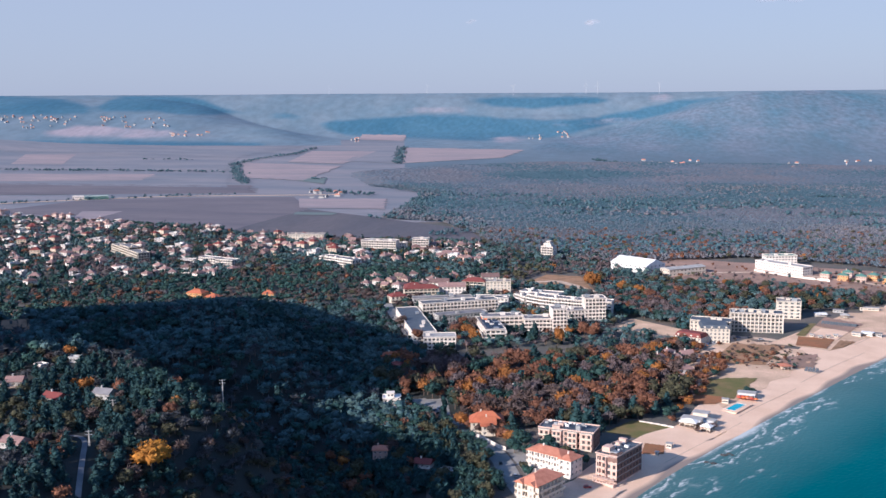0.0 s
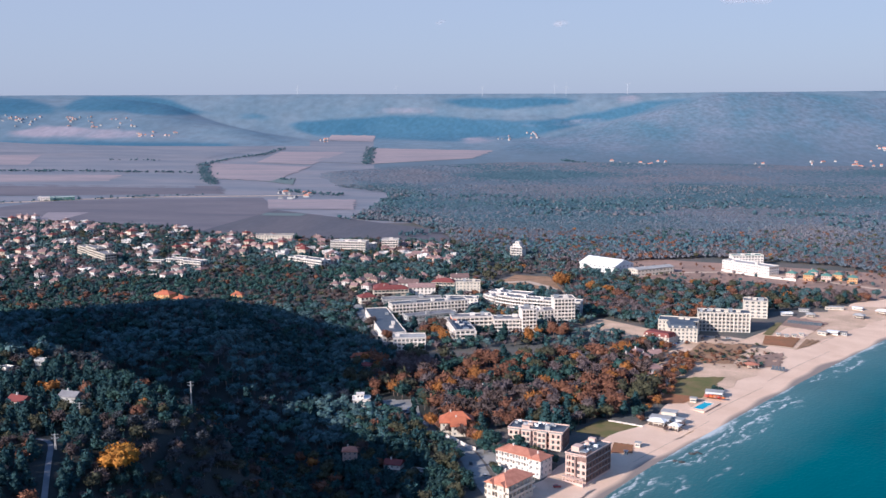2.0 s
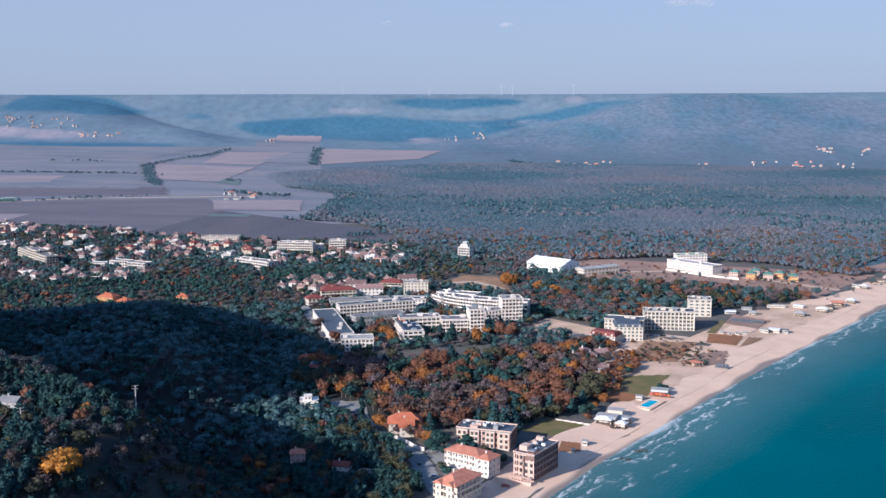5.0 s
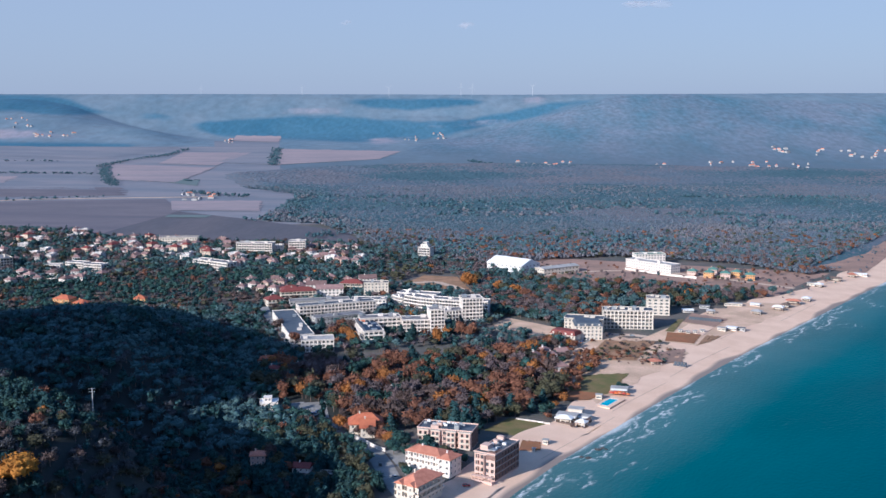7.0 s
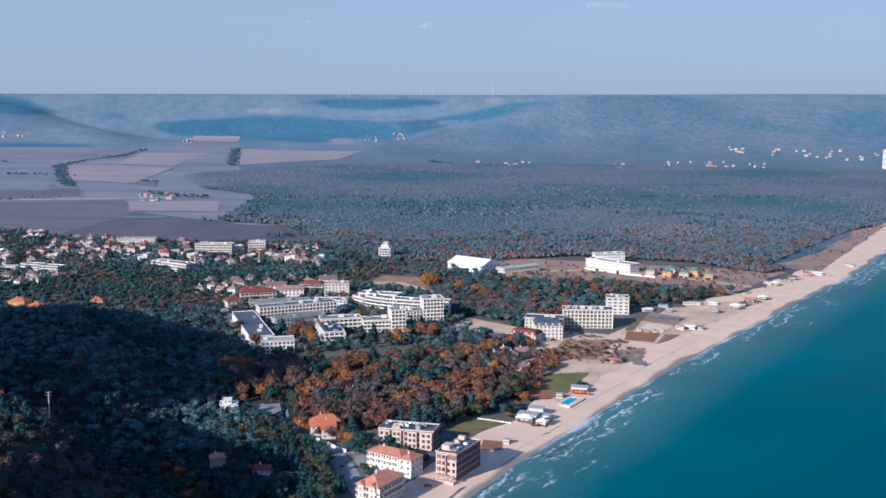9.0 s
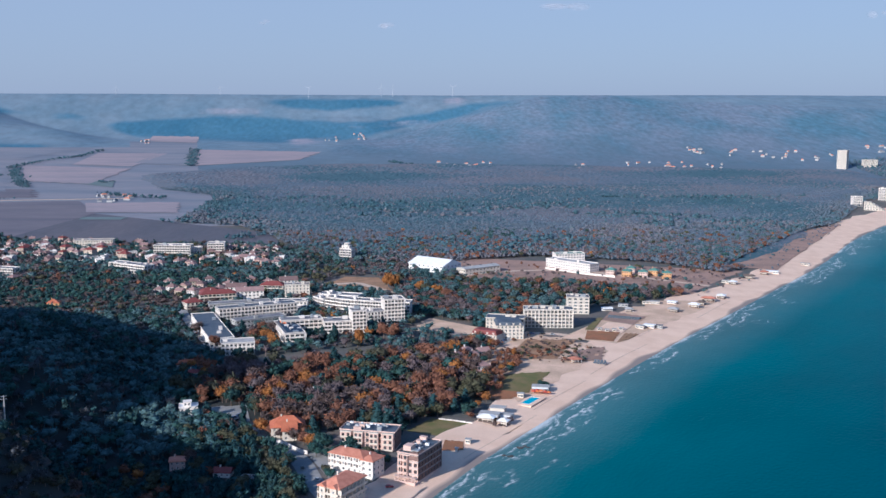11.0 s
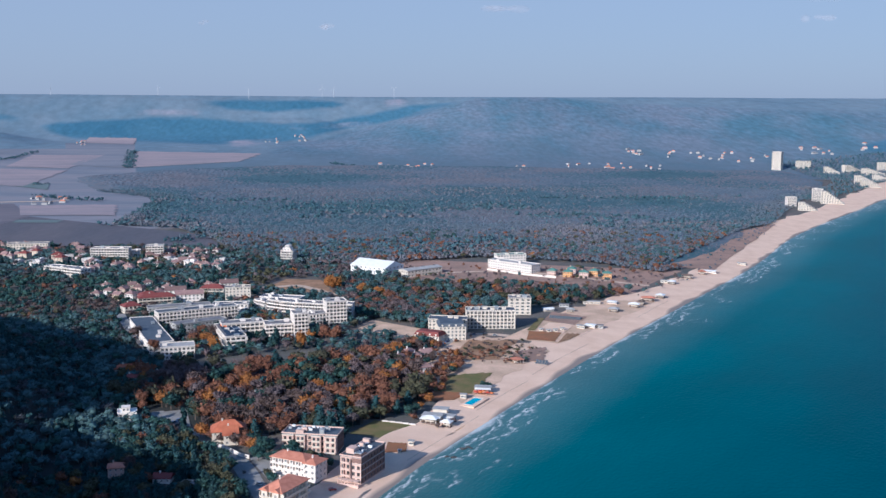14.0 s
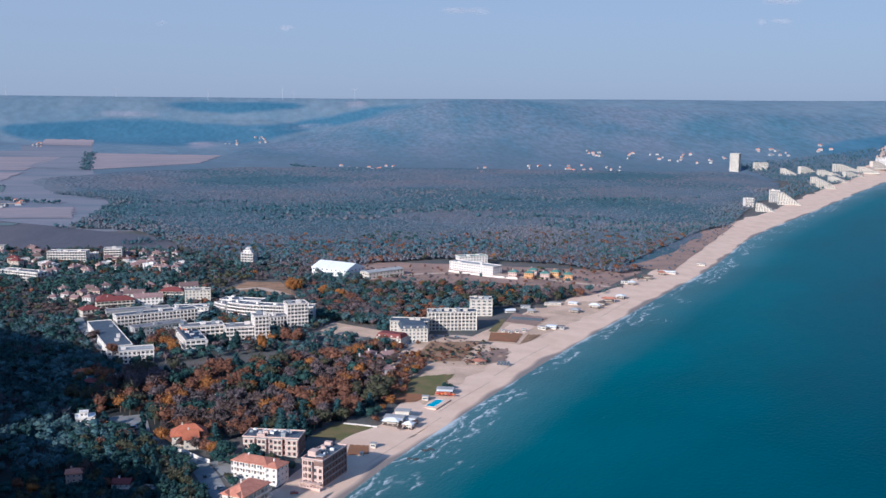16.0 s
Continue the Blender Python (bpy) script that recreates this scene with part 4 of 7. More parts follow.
block("guest_house", -31, 538, -32, 21, 11, 3, "white guest house with a hipped clay roof", "house", WHITE, 2.9, 6, 3, roof="hip", roof_mat=TILE_PINK, rise=2.3, balconies=True, over=0.8)
block("guest_house_wing", -14.5, 527, -32, 7.5, 11, 3, "plain white wing with a hipped clay roof", "house", WHITE, 3.0, 2, 3, roof="hip", roof_mat=TILE_PINK, rise=1.9, over=0.6)
# its right wall is painted brown for the shade there
brown = block("hotel", -27, 573.6, -15, 31.5, 14, 3, "pink and brown stone hotel under a dark mansard roof", "hotel", PINKISH, 3.2, 9, 4, roof="flat", roof_mat=SLATE, kit=3, win=(1.7, 2.0), sill=0.5, bands=BROWNISH, shade_side_mat=BROWNISH, frame_mat=BROWNISH)
for cx_ in (0.4, 8.2, 17.2, 24.6):
    wide_ = 6.4 if cx_ in (0.4, 24.6) else 5.2
    bm = bmesh.new()
    box(bm, cx_, cx_ + wide_, -1.5, -0.02, -1.0, 9.2)
    bay = part("bay", bm, PINKISH, brown)
    bm = bmesh.new()
    box(bm, cx_ - 0.2, cx_ + wide_ + 0.2, -1.7, 0.4, 9.2, 9.55)
    part("cornice", bm, CREAM, bay)
    for j in range(3):
        for i in range(2):
            put("window", window_mesh(1.5, 2.0, GLASS, BROWNISH), bay, (cx_ + wide_ * (0.27 + 0.46 * i), -1.58, 0.5 + 3.1 * j))
        bm = bmesh.new()
        box(bm, cx_ + 0.2, cx_ + wide_ - 0.2, -2.3, -1.52, 3.1 * j + 0.05, 3.1 * j + 0.22)
        box(bm, cx_ + 0.2, cx_ + wide_ - 0.2, -2.3, -2.2, 3.1 * j + 0.22, 3.1 * j + 0.95)
        part("balcony", bm, CREAM, bay)
# the seaward wall's shade is painted in brown
shell = block("hotel", 4.6, 528.2, -30, 12, 27, 4, "unfinished pink beach hotel with a dark flat roof", "hotel", PINKISH, 3.4, 4, 8, roof="flat", roof_mat=SLATE, win=(1.7, 2.0), balconies=False, sill=0.5, kit=3, bands=CONCRETE, shade_side_mat=BROWNISH, frame_mat=BROWNISH)
bm = bmesh.new()
lo_ = [(6.6, -0.5), (12.6, -0.5), (12.6, 8.0), (6.6, 8.0)]
rings_ = [[bm.verts.new((x_, y_, 11.2)) for x_, y_ in lo_], [bm.verts.new((x_ + (0.9 if x_ < 9 else -0.9), y_ + (0.9 if y_ < 4 else -0.9), 14.9)) for x_, y_ in lo_]]
bm.faces.new(rings_[1])
for k_ in range(4):
    bm.faces.new((rings_[0][k_], rings_[0][(k_ + 1) % 4], rings_[1][(k_ + 1) % 4], rings_[1][k_]))
part("mansard", bm, BROWNISH, shell, "dark brown mansard corner")
block("villa", -67, 590, 8, 19, 12, 2, "old villa under a steep orange tiled roof", "house", CREAM, 3.0, 5, 3, roof="hip", roof_mat=TILE, rise=5.0, over=0.8)

block("villa_wing", -60, 584, 8, 8, 8, 2, "gabled villa wing under orange tiles", "house", CREAM, 2.9, 2, 2, roof="gable", roof_mat=TILE, rise=4.6, over=0.7)
# the open stair bay and the sea terrace of the unfinished hotel
bm = bmesh.new()
for j in range(4):
    box(bm, 2.6, 6.2, -1.9, 0.0, 3.4 * j + 0.2, 3.4 * j + 0.42)
    box(bm, 2.6, 6.2, -1.9, -1.78, 3.4 * j + 0.42, 3.4 * j + 1.2)
box(bm, 2.3, 2.6, -1.4, 0.0, 0, 13.0)
box(bm, 6.2, 6.5, -1.4, 0.0, 0, 13.0)
part("stair_bay", bm, PINKISH, shell)
bm = bmesh.new()
box(bm, 0.5, 12.5, -4.2, -1.95, -1.0, 0.6)
for k in range(7):
    box(bm, 0.6 + k * 1.93, 0.9 + k * 1.93, -4.1, -3.8, 0.6, 2.6)
box(bm, 0.3, 12.7, -4.3, -2.0, 2.6, 2.8)
part("sea_terrace", bm, PINKISH, shell)
bm = bmesh.new()
box(bm, 2.0, 6.5, 2.5, 8.0, 14.5, 17.2)
part("penthouse", bm, PINKISH, shell)
for home_, n_, w_, d_, z_ in ((brown, 16, 31, 13, 11.0), (shell, 14, 12, 27, 13.9)):
    g_ = random.Random(n_)
    for k in range(n_):
        bm = bmesh.new()
        a, b, c = g_.uniform(0.8, 2.2), g_.uniform(0.8, 1.8), g_.uniform(0.6, 1.5)
        px, py = g_.uniform(2, w_ - 4), g_.uniform(3, d_ - 4)
        box(bm, px, px + a, py, py + b, z_, z_ + c)
        part("roof_unit", bm, (WHITE_METAL, STEEL)[k % 2], home_)

# the hotel with white arcades by the beach
arcade = block("hotel", 116, 882, -4, 42, 16, 5, "cream beach hotel with a grid of arched balconies", "hotel", CREAM, 3.1, 13, 4, win=(2.2, 2.1), sill=0.35, recess=1.0, kit=9, roof_mat=SLATE)
arch_v, arch_f = [], []
for k_ in range(9):
    a_ = math.pi * k_ / 8
    arch_v += [(1.35 * math.cos(a_), -0.35, 1.35 * math.sin(a_)), (1.0 * math.cos(a_), -0.35, 1.0 * math.sin(a_)), (1.35 * math.cos(a_), 0.0, 1.35 * math.sin(a_)), (1.0 * math.cos(a_), 0.0, 1.0 * math.sin(a_))]
for k_ in range(8):
    n_ = 4 * k_
    arch_f += [(n_, n_ + 4, n_ + 5, n_ + 1), (n_ + 2, n_, n_ + 1, n_ + 3) if k_ == 0 else (n_ + 2, n_ + 6, n_ + 4, n_), (n_ + 1, n_ + 5, n_ + 7, n_ + 3)]
arch_mesh = mesh_from("roof_arch", arch_v, arch_f, [WHITE])
for i in range(13):
    put("roof_arch", arch_mesh, arcade, (42 * (i + 0.5) / 13, -0.02, 15.0))
for i in range(14):
    bm = bmesh.new()
    box(bm, -0.22, 0.22, -0.5, -0.02, -0.5, 15.4)
    part("pier", bm, WHITE, arcade, place=(42 * i / 13 * 0.99 + 0.2, 0, 0))
block("hotel_wing", 88, 838, 0, 22, 22, 4, "stepped cream hotel wing with dark roof terraces", "hotel", CREAM, 2.9, 7, 6, win=(1.6, 1.8), sill=0.5, roof="mansard", roof_mat=SLATE, rise=2.4)
block("hotel_wing", 82, 868, -12, 32, 16, 4, "cream hotel wing with a dark stepped roof", "hotel", CREAM, 2.9, 10, 4, win=(1.6, 1.8), sill=0.5, roof_mat=SLATE, kit=3)
block("hotel_wing", 68, 838, -32, 22, 12, 2, "low hotel wing under a dark red mansard roof", "hotel", CREAM, 3.0, 7, 3, win=(1.4, 1.6), roof="mansard", roof_mat=TILE_DARK, rise=3.0)
block("apartment_house", 163, 940, -6, 20, 16, 5, "square cream apartment house near the beach", "apartment house", CREAM, 3.0, 4, 3, win=(2.6, 1.6), kit=3, bands=WHITE)

# the big white resort
block("resort_hall", -126, 790, 10, 25, 16, 3, "white resort hall with an arcaded upper floor", "hotel", WHITE, 3.1, 8, 4, win=(2.0, 1.9), sill=0.7, recess=0.9, kit=1, roof_mat=CONCRETE)
block("resort_wing", -139, 817, 18, 19, 104, 2, "long low resort wing with a grey flat roof", "hotel", WHITE, 3.6, 5, 18, win=(2.0, 1.8), roof_mat=SLATE, kit=3)
block("resort_wing", -146, 910, 24, 71, 13, 4, "white resort block with rows of balconies", "hotel", WHITE, 3.1, 22, 4, win=(2.2, 2.1), sill=0.2, balconies=True, kit=6, roof_mat=SLATE)
block("resort_wing", -128, 886, 30, 46, 13, 2, "low resort block with a ribbon of windows", "hotel", CONCRETE, 3.4, 14, 3, win=(2.2, 1.7), roof_mat=FELT, kit=1)
block("resort_wing", -163, 962, 15, 56, 12, 2, "long low resort pavilion with a pale roof", "hotel", CONCRETE, 3.4, 16, 3, win=(2.2, 1.7), roof_mat=FELT, kit=2)
block("resort_wing", -106, 962, 0, 32, 14, 3, "white resort pavilion with a dark roof", "hotel", WHITE, 3.0, 9, 4, win=(2.2, 1.5), roof_mat=SLATE, kit=2)
for k_, (rx0, ry0, rt0, rw0, rf0) in enumerate(((-178, 1000, 16, 34, 3), (-146, 1016, 10, 26, 3), (-186, 974, 30, 16, 2), (-160, 1040, 5, 20, 3), (-128, 1052, -8, 24, 3), (-110, 1078, 12, 18, 3), (-182, 1030, 20, 18, 2))):
    block("resort_house", rx0, ry0, rt0, rw0, 12, rf0, "cream resort house under a dark red tiled roof", "hotel", (CREAM, WHITE)[k_ % 2], 3.0, int(rw0 / 3.6), 3, win=(1.8, 1.7), roof=("hip", "gable")[k_ % 2], roof_mat=(TILE_DARK, TILE_TOWN)[k_ % 2], rise=3.4, balconies=k_ % 2 == 0, group="red-roofed resort houses")
orange_wing = block("resort_wing", -87, 856, 14, 34, 14, 4, "white resort wing with an orange stair wall", "hotel", WHITE, 3.2, 9, 3, win=(2.8, 2.0), sill=0.3, kit=4, balconies=True)
solar_wing = block("resort_wing", -81, 822, 15, 16, 52, 3, "white sloping resort wing with slatted balconies", "hotel", WHITE, 3.2, 4, 14, win=(2.2, 2.1), sill=0.3, balconies=True, side_balconies=True, kit=5, roof_mat=FELT)
block("resort_wing", -52, 853, 8, 24, 16, 4, "white resort block with balconies", "hotel", WHITE, 3.1, 8, 4, win=(2.0, 2.0), sill=0.3, balconies=True, kit=2)
block("resort_tower", -29, 853, 14, 12, 15, 7, "white resort tower with balconies", "tower block", WHITE, 3.0, 4, 4, win=(2.0, 2.0), sill=0.3, balconies=True, kit=2)
block("resort_wing", -20, 892, 25, 24, 13, 4, "white link wing between the towers", "hotel", WHITE, 3.0, 8, 3, win=(2.0, 1.9), sill=0.3, balconies=True, kit=1)
block("resort_tower", -3, 900, 12, 18, 15, 7, "tall white resort tower with balconies", "tower block", WHITE, 3.1, 6, 4, win=(2.0, 2.0), sill=0.3, balconies=True, kit=3)
for i, (ax, ay, at) in enumerate(((-70, 985, -52), (-57, 968, -40), (-44, 957, -28), (-30, 950, -20), (-14, 944, -16), (2, 940, -12))):
    block("resort_wing", ax, ay, at, 18, 13, 4 if i > 0 else 3, "curving white resort block with balconies", "hotel", WHITE, 3.0, 6, 3, win=(2.0, 2.0), sill=0.3, balconies=True, kit=1, group="curving resort blocks")
block("resort_wing", -66, 1000, -20, 40, 14, 3, "white resort block behind the courtyard", "hotel", WHITE, 3.0, 12, 3, win=(2.0, 2.0), sill=0.3, balconies=True, kit=3)
block("apartment_house", -100, 1020, 5, 24, 12, 5, "cream apartment house with stair towers", "apartment house", CREAM, 2.9, 7, 3, win=(1.6, 1.5), kit=2)

bm = bmesh.new()
box(bm, -0.25, -0.02, 2.0, 7.5, 1.0, 12.0)
box(bm, 0.8, 3.6, -0.3, -0.02, 1.0, 12.0)
part("stair_wall", bm, ORANGE_PAINT, orange_wing, "orange rendered stair wall")
for i in range(3):
    for j in range(9):
        bm = bmesh.new()
        solid_low = [(2.0 + i * 4.4, 4 + j * 5.0, 9.9), (5.6 + i * 4.4, 4 + j * 5.0, 9.9), (5.6 + i * 4.4, 7.4 + j * 5.0, 11.2), (2.0 + i * 4.4, 7.4 + j * 5.0, 11.2)]
        lo = [bm.verts.new(v) for v in solid_low]
        hi = [bm.verts.new((a, b, c + 0.12)) for a, b, c in solid_low]
        bm.faces.new(lo[::-1])
        bm.faces.new(hi)
        for k in range(4):
            bm.faces.new((lo[k], lo[(k + 1) % 4], hi[(k + 1) % 4], hi[k]))
        part("solar_panel", bm, SOLAR, solar_wing)

# behind the resort
stepped = block("tower_block", -58, 1272, -20, 15, 13, 5, "white stepped tower block at the edge of the woods", "tower block", WHITE, 3.0, 4, 3, win=(1.8, 1.8), sill=0.4, balconies=True, kit=0)
for k_, (a_, b_, c_, d_) in enumerate(((2.0, 11.5, 15.25, 18.4), (5.0, 10.0, 18.4, 21.4))):
    bm = bmesh.new()
    box(bm, a_, b_, 2.5, 10.5, c_, d_)
    box(bm, a_ - 0.4, b_ + 0.4, 2.1, 10.9, d_, d_ + 0.35)
    storey = part("upper_storey", bm, WHITE, stepped)
    for i in range(2):
        put("window", window_mesh(1.6, 1.6), storey, (a_ + (b_ - a_) * (0.28 + 0.44 * i), 2.42, c_ + 0.9))
block("sports_hall", 24, 1204, -40, 50, 34, 2, "white sports hall with a wide metal roof", "hall", WHITE_METAL, 4.0, 8, 5, win=(2.4, 1.4), sill=1.8, roof="gable", roof_mat=WHITE_METAL, rise=6.0)
block("workshop", 86, 1156, 34, 50, 16, 2, "low workshop with a pale roof", "hall", CREAM, 3.6, 10, 4, win=(2.2, 1.5), roof="gable", roof_mat=CONCRETE, rise=1.6)
block("hotel", 186, 1222, -50, 66, 16, 3, "long white hotel at the edge of the woods", "hotel", WHITE, 3.0, 18, 4, win=(2.0, 1.6), kit=3, roof_mat=CONCRETE)
block("hotel_wing", 200, 1236, 10, 36, 14, 4, "white hotel wing with a glazed green hall", "hotel", WHITE, 3.0, 10, 4, win=(2.0, 1.6), kit=3, roof_mat=GREEN_ROOF)
for i, (hx, hy) in enumerate(((243, 1156), (259, 1146), (276, 1140), (290, 1150), (268, 1166), (300, 1130))):
    block("holiday_house", hx, hy, -30 + 7 * (i % 3), 10, 9, 2, "orange holiday house with a green roof" if i % 2 else "pale holiday house with a green roof", "house", OCHRE if i % 2 else PINKISH, 3.0, 4, 3, roof="hip", roof_mat=GREEN_ROOF, rise=2.4, group="holiday houses")

# the larger houses of the town
block("apartment_house", -411, 1398, 5, 50, 16, 3, "long cream school-like block", "apartment house", CREAM, 3.2, 14, 4, win=(2.0, 1.6), kit=2)
for i, (hx, hy, ht) in enumerate(((-316, 1206, -24), (-300, 1196, -30), (-284, 1186, -36))):
    block("hotel_wing", hx, hy, ht, 18, 14, 3, "curving white hotel with ribbon balconies", "hotel", WHITE, 3.2, 5, 3, win=(2.2, 1.8), sill=0.4, balconies=True, kit=1, group="curving hotel wings")
block("apartment_house", -288, 1309, -6, 46, 15, 5, "white apartment house with stacked balconies", "apartment house", WHITE, 3.0, 14, 4, win=(1.9, 1.9), sill=0.4, balconies=True, kit=3)
block("apartment_house", -225, 1325, 4, 21, 15, 5, "square white apartment house", "apartment house", WHITE, 3.0, 6, 4, win=(1.6, 1.7), balconies=True, kit=2)
block("apartment_house", -246, 1328, 4, 13, 12, 3, "small white apartment house", "apartment house", WHITE, 3.0, 4, 3, kit=1)
for i in range(3):
    block("apartment_house", -604 + 23 * i, 1268 - 26 * i, -47, 34, 14, 4 + (i == 1), "large cream apartment house with balconies", "apartment house", CREAM, 3.0, 9, 4, win=(1.9, 1.9), sill=0.4, balconies=True, kit=1, group="cream apartment houses")
block("apartment_house", -479, 1180, 2, 17, 12, 2, "white two-storey block with ribbon balconies", "apartment house", WHITE, 3.2, 5, 3, win=(2.2, 1.8), balconies=True, kit=0)
for i in range(2):
    block("apartment_house", -459 + 26 * i, 1190 - 14 * i, -18, 24, 13, 3, "white block with ribbon balconies among trees", "apartment house", WHITE, 2.8, 7, 3, win=(2.2, 1.7), balconies=True, kit=0, group="white ribbon blocks")
block("villa", -386, 965, -14, 17, 12, 3, "ochre villa with a turret at the wood's edge", "house", OCHRE, 2.8, 5, 3, roof="hip", roof_mat=TILE, rise=3.2)
block("villa", -366, 960, -20, 13, 11, 2, "small ochre villa beside a larger one", "house", OCHRE, 2.8, 4, 3, roof="hip", roof_mat=TILE, rise=2.8)
block("villa", -315, 980, 4, 11, 10, 2, "ochre villa with a tiled roof", "house", OCHRE, 2.9, 3, 3, roof="hip", roof_mat=TILE, rise=2.8)
white_villa = block("villa", -127, 632, 10, 11, 9, 2, "small white villa with a roof terrace and turret", "house", WHITE, 2.9, 3, 2, kit=0, roof_mat=WHITE_METAL)
bm = bmesh.new()
box(bm, 2.5, 7.0, 2.0, 6.5, 6.06, 9.0)
box(bm, 2.1, 7.4, 1.6, 6.9, 9.0, 9.3)
turret = part("turret", bm, WHITE, white_villa)
for i in range(2):
    put("window", window_mesh(1.2, 1.4), turret, (3.6 + 2.2 * i, 1.92, 7.0))
block("villa", -152, 752, 10, 18, 9, 1, "low house under a red tiled roof", "house", CREAM, 3.2, 5, 2, roof="hip", roof_mat=TILE, rise=2.6)


block("warehouse", -1014, 1966, 27, 22, 16, 2, "white office end of a long warehouse", "warehouse", WHITE, 3.5, 5, 3, win=(2.2, 1.4), kit=1, roof_mat=WHITE_METAL)
block("warehouse", -994, 1976, 27, 46, 18, 2, "long teal metal warehouse beside the country road", "warehouse", GREEN_ROOF, 3.2, 10, 3, win=(2.2, 1.2), kit=0, roof_mat=WHITE_METAL)

# far hotels along the coast
def stepped_hotel(x, y, turn, w, d, floors, label):
    """Terraces that step back storey by storey towards the top, like a wedge."""
    home = thing("terraced_hotel", x, y, turn, label, "hotel")
    for j in range(floors):
        u = w * (1 - 0.8 * j / floors)
        bm = bmesh.new()
        box(bm, 0, u, 0, d, j * 3.0 - (3 if j == 0 else 0), j * 3.0 + 1.1)
        box(bm, 0, u - 0.8, 0.8, d, j * 3.0 + 1.1, j * 3.0 + 3.0)
        part("storey", bm, CREAM, home)
        n = max(2, int(u / 4.5))
        rows = [(((i + 0.5) * u / n, 0.72, j * 3.0 + 1.15), 0.0) for i in range(n)]
        gathered("glazing", pane_mesh(2.6, 1.7, GLASS, FRAME), rows, home)
    claim(x, y, turn, w, d, 6)
    return home


block("tower_block", 1266, 2927, -38, 26, 24, 17, "tall cream hotel tower over the woods", "tower block", CREAM, 3.0, 8, 6, win=(2.2, 1.6), kit=1)
block("hotel", 866, 1921, -5, 17, 14, 6, "white beach hotel tower beside the woods", "hotel", WHITE, 3.0, 5, 3, win=(2, 1.8), balconies=True, kit=1)
stepped_hotel(857, 1856, -30, 34, 16, 5, "white terraced hotel that steps down to the sand")
block("hotel", 968, 2033, -20, 20, 16, 8, "white hotel block over the beach", "hotel", WHITE, 3.0, 5, 3, win=(2, 1.8), balconies=True, kit=1)
stepped_hotel(962, 1984, -25, 44, 18, 8, "tall white terraced hotel that steps down to the sand")
for k, (hx, hy, hw, hf) in enumerate(((1283, 2474, 56, 7), (1250, 2370, 44, 6), (1443, 2838, 60, 7), (1459, 2777, 70, 6), (1551, 2854, 84, 8), (1522, 2736, 60, 5), (1377, 2832, 46, 6), (1614, 2829, 60, 6), (1709, 2919, 60, 7), (1390, 2586, 50, 5))):
    stepped_hotel(hx, hy, (-25, -10, 5)[k % 3], hw, 18, hf, ("white terraced hotel above the far beach", "cream stepped hotel above the far beach")[k % 2])
block("hotel", 1351, 2943, -2, 40, 15, 7, "broad cream hotel among the far woods", "hotel", CREAM, 3.0, 12, 3, win=(2, 1.7), kit=1)
block("hotel", 1749, 2962, -10, 40, 18, 8, "white hotel block at the far end of the beach", "hotel", WHITE, 3.0, 10, 4, win=(2, 1.7), kit=1)


# ---- the small houses of the town and villages ----
def small_house(i, w, d, floors, wall, roof, roof_mat, label):
    return block("house", 6000 + 40 * i, -6000, 0, w, d, floors, label, "house", wall, 2.9, 3, 2, left_cols=1, roof=roof, roof_mat=roof_mat, rise=2.6, group="houses of the town", z=0, claim_it=False)


KINDS = [
    small_house(0, 8.5, 8, 2, TOWN_WHITE, "hip", TILE_TOWN, "white house with a red hipped tile roof"),
    small_house(1, 10, 8, 2, TOWN_WHITE, "hip", TILE_TOWN, "wide white house with a faded tile roof"),
    small_house(2, 8, 8, 2, TOWN_CREAM, "gable", TILE_TOWN, "cream house with a red gabled roof"),
    small_house(3, 11, 8, 2, TOWN_WHITE, "flat", FELT, "white flat-roofed house among gardens"),
    small_house(4, 9, 8, 2, PINKISH, "hip", TILE_TOWN, "pinkish house with a faded tile roof"),
    small_house(5, 11, 9, 3, TOWN_CREAM, "hip", TILE_DARK, "tall cream house with a dark red roof"),
    small_house(6, 8, 7, 1, TOWN_WHITE, "gable", TILE_TOWN, "small white cottage with a faded roof"),
]
town = random.Random(5)


def settle(n, az0, az1, r0, r1, kinds, gap, top=None):
    """Houses strewn over a stretch of the plan, each clear of the others."""
    made, tries = 0, 0
    while made < n and tries < n * 60:
        tries += 1
        a, r = radians(town.uniform(az0, az1)), math.sqrt(town.uniform(r0 * r0, r1 * r1))
        x, y = r * math.sin(a), r * math.cos(a)
        if top and r > np.interp(math.degrees(a), *top):
            continue
        if not free(np.array([x]), np.array([y]))[0] or not free(np.array([x + gap]), np.array([y + gap]))[0]:
            continue
        k = KINDS[town.choice(kinds)]
        turn = town.choice((-30, -20, 10, 60)) + town.uniform(-8, 8)
        copy_thing(k, pose(x, y, float(land(x, y)), 0, 0, turn)).scale = (town.uniform(0.85, 1.18),) * 3
        claim(x, y, turn, 9, 8, 0.5)
        made += 1


UPTO = ((-32, -28, -24, -20, -16, -13), (2040, 1960, 1800, 1660, 1530, 1480))
settle(175, -31.5, -19.5, 1330, 2000, (0, 0, 1, 1, 2, 3, 4, 5, 3, 3, 6), 3, UPTO)
settle(60, -20, -12.5, 1300, 1600, (0, 1, 2, 3, 4, 5), 7, UPTO)
settle(34, -31.5, -19, 1150, 1330, (0, 1, 3, 1), 9)
settle(46, -13.5, -6, 1220, 1380, (0, 1, 2, 3, 4), 6)
settle(16, -13, -6.5, 1040, 1130, (0, 2, 4, 1), 6)
settle(3, -11, -1, 650, 780, (6, 6), 6)
settle(9, 3.6, 7.0, 700, 800, (6, 6, 0), 4)


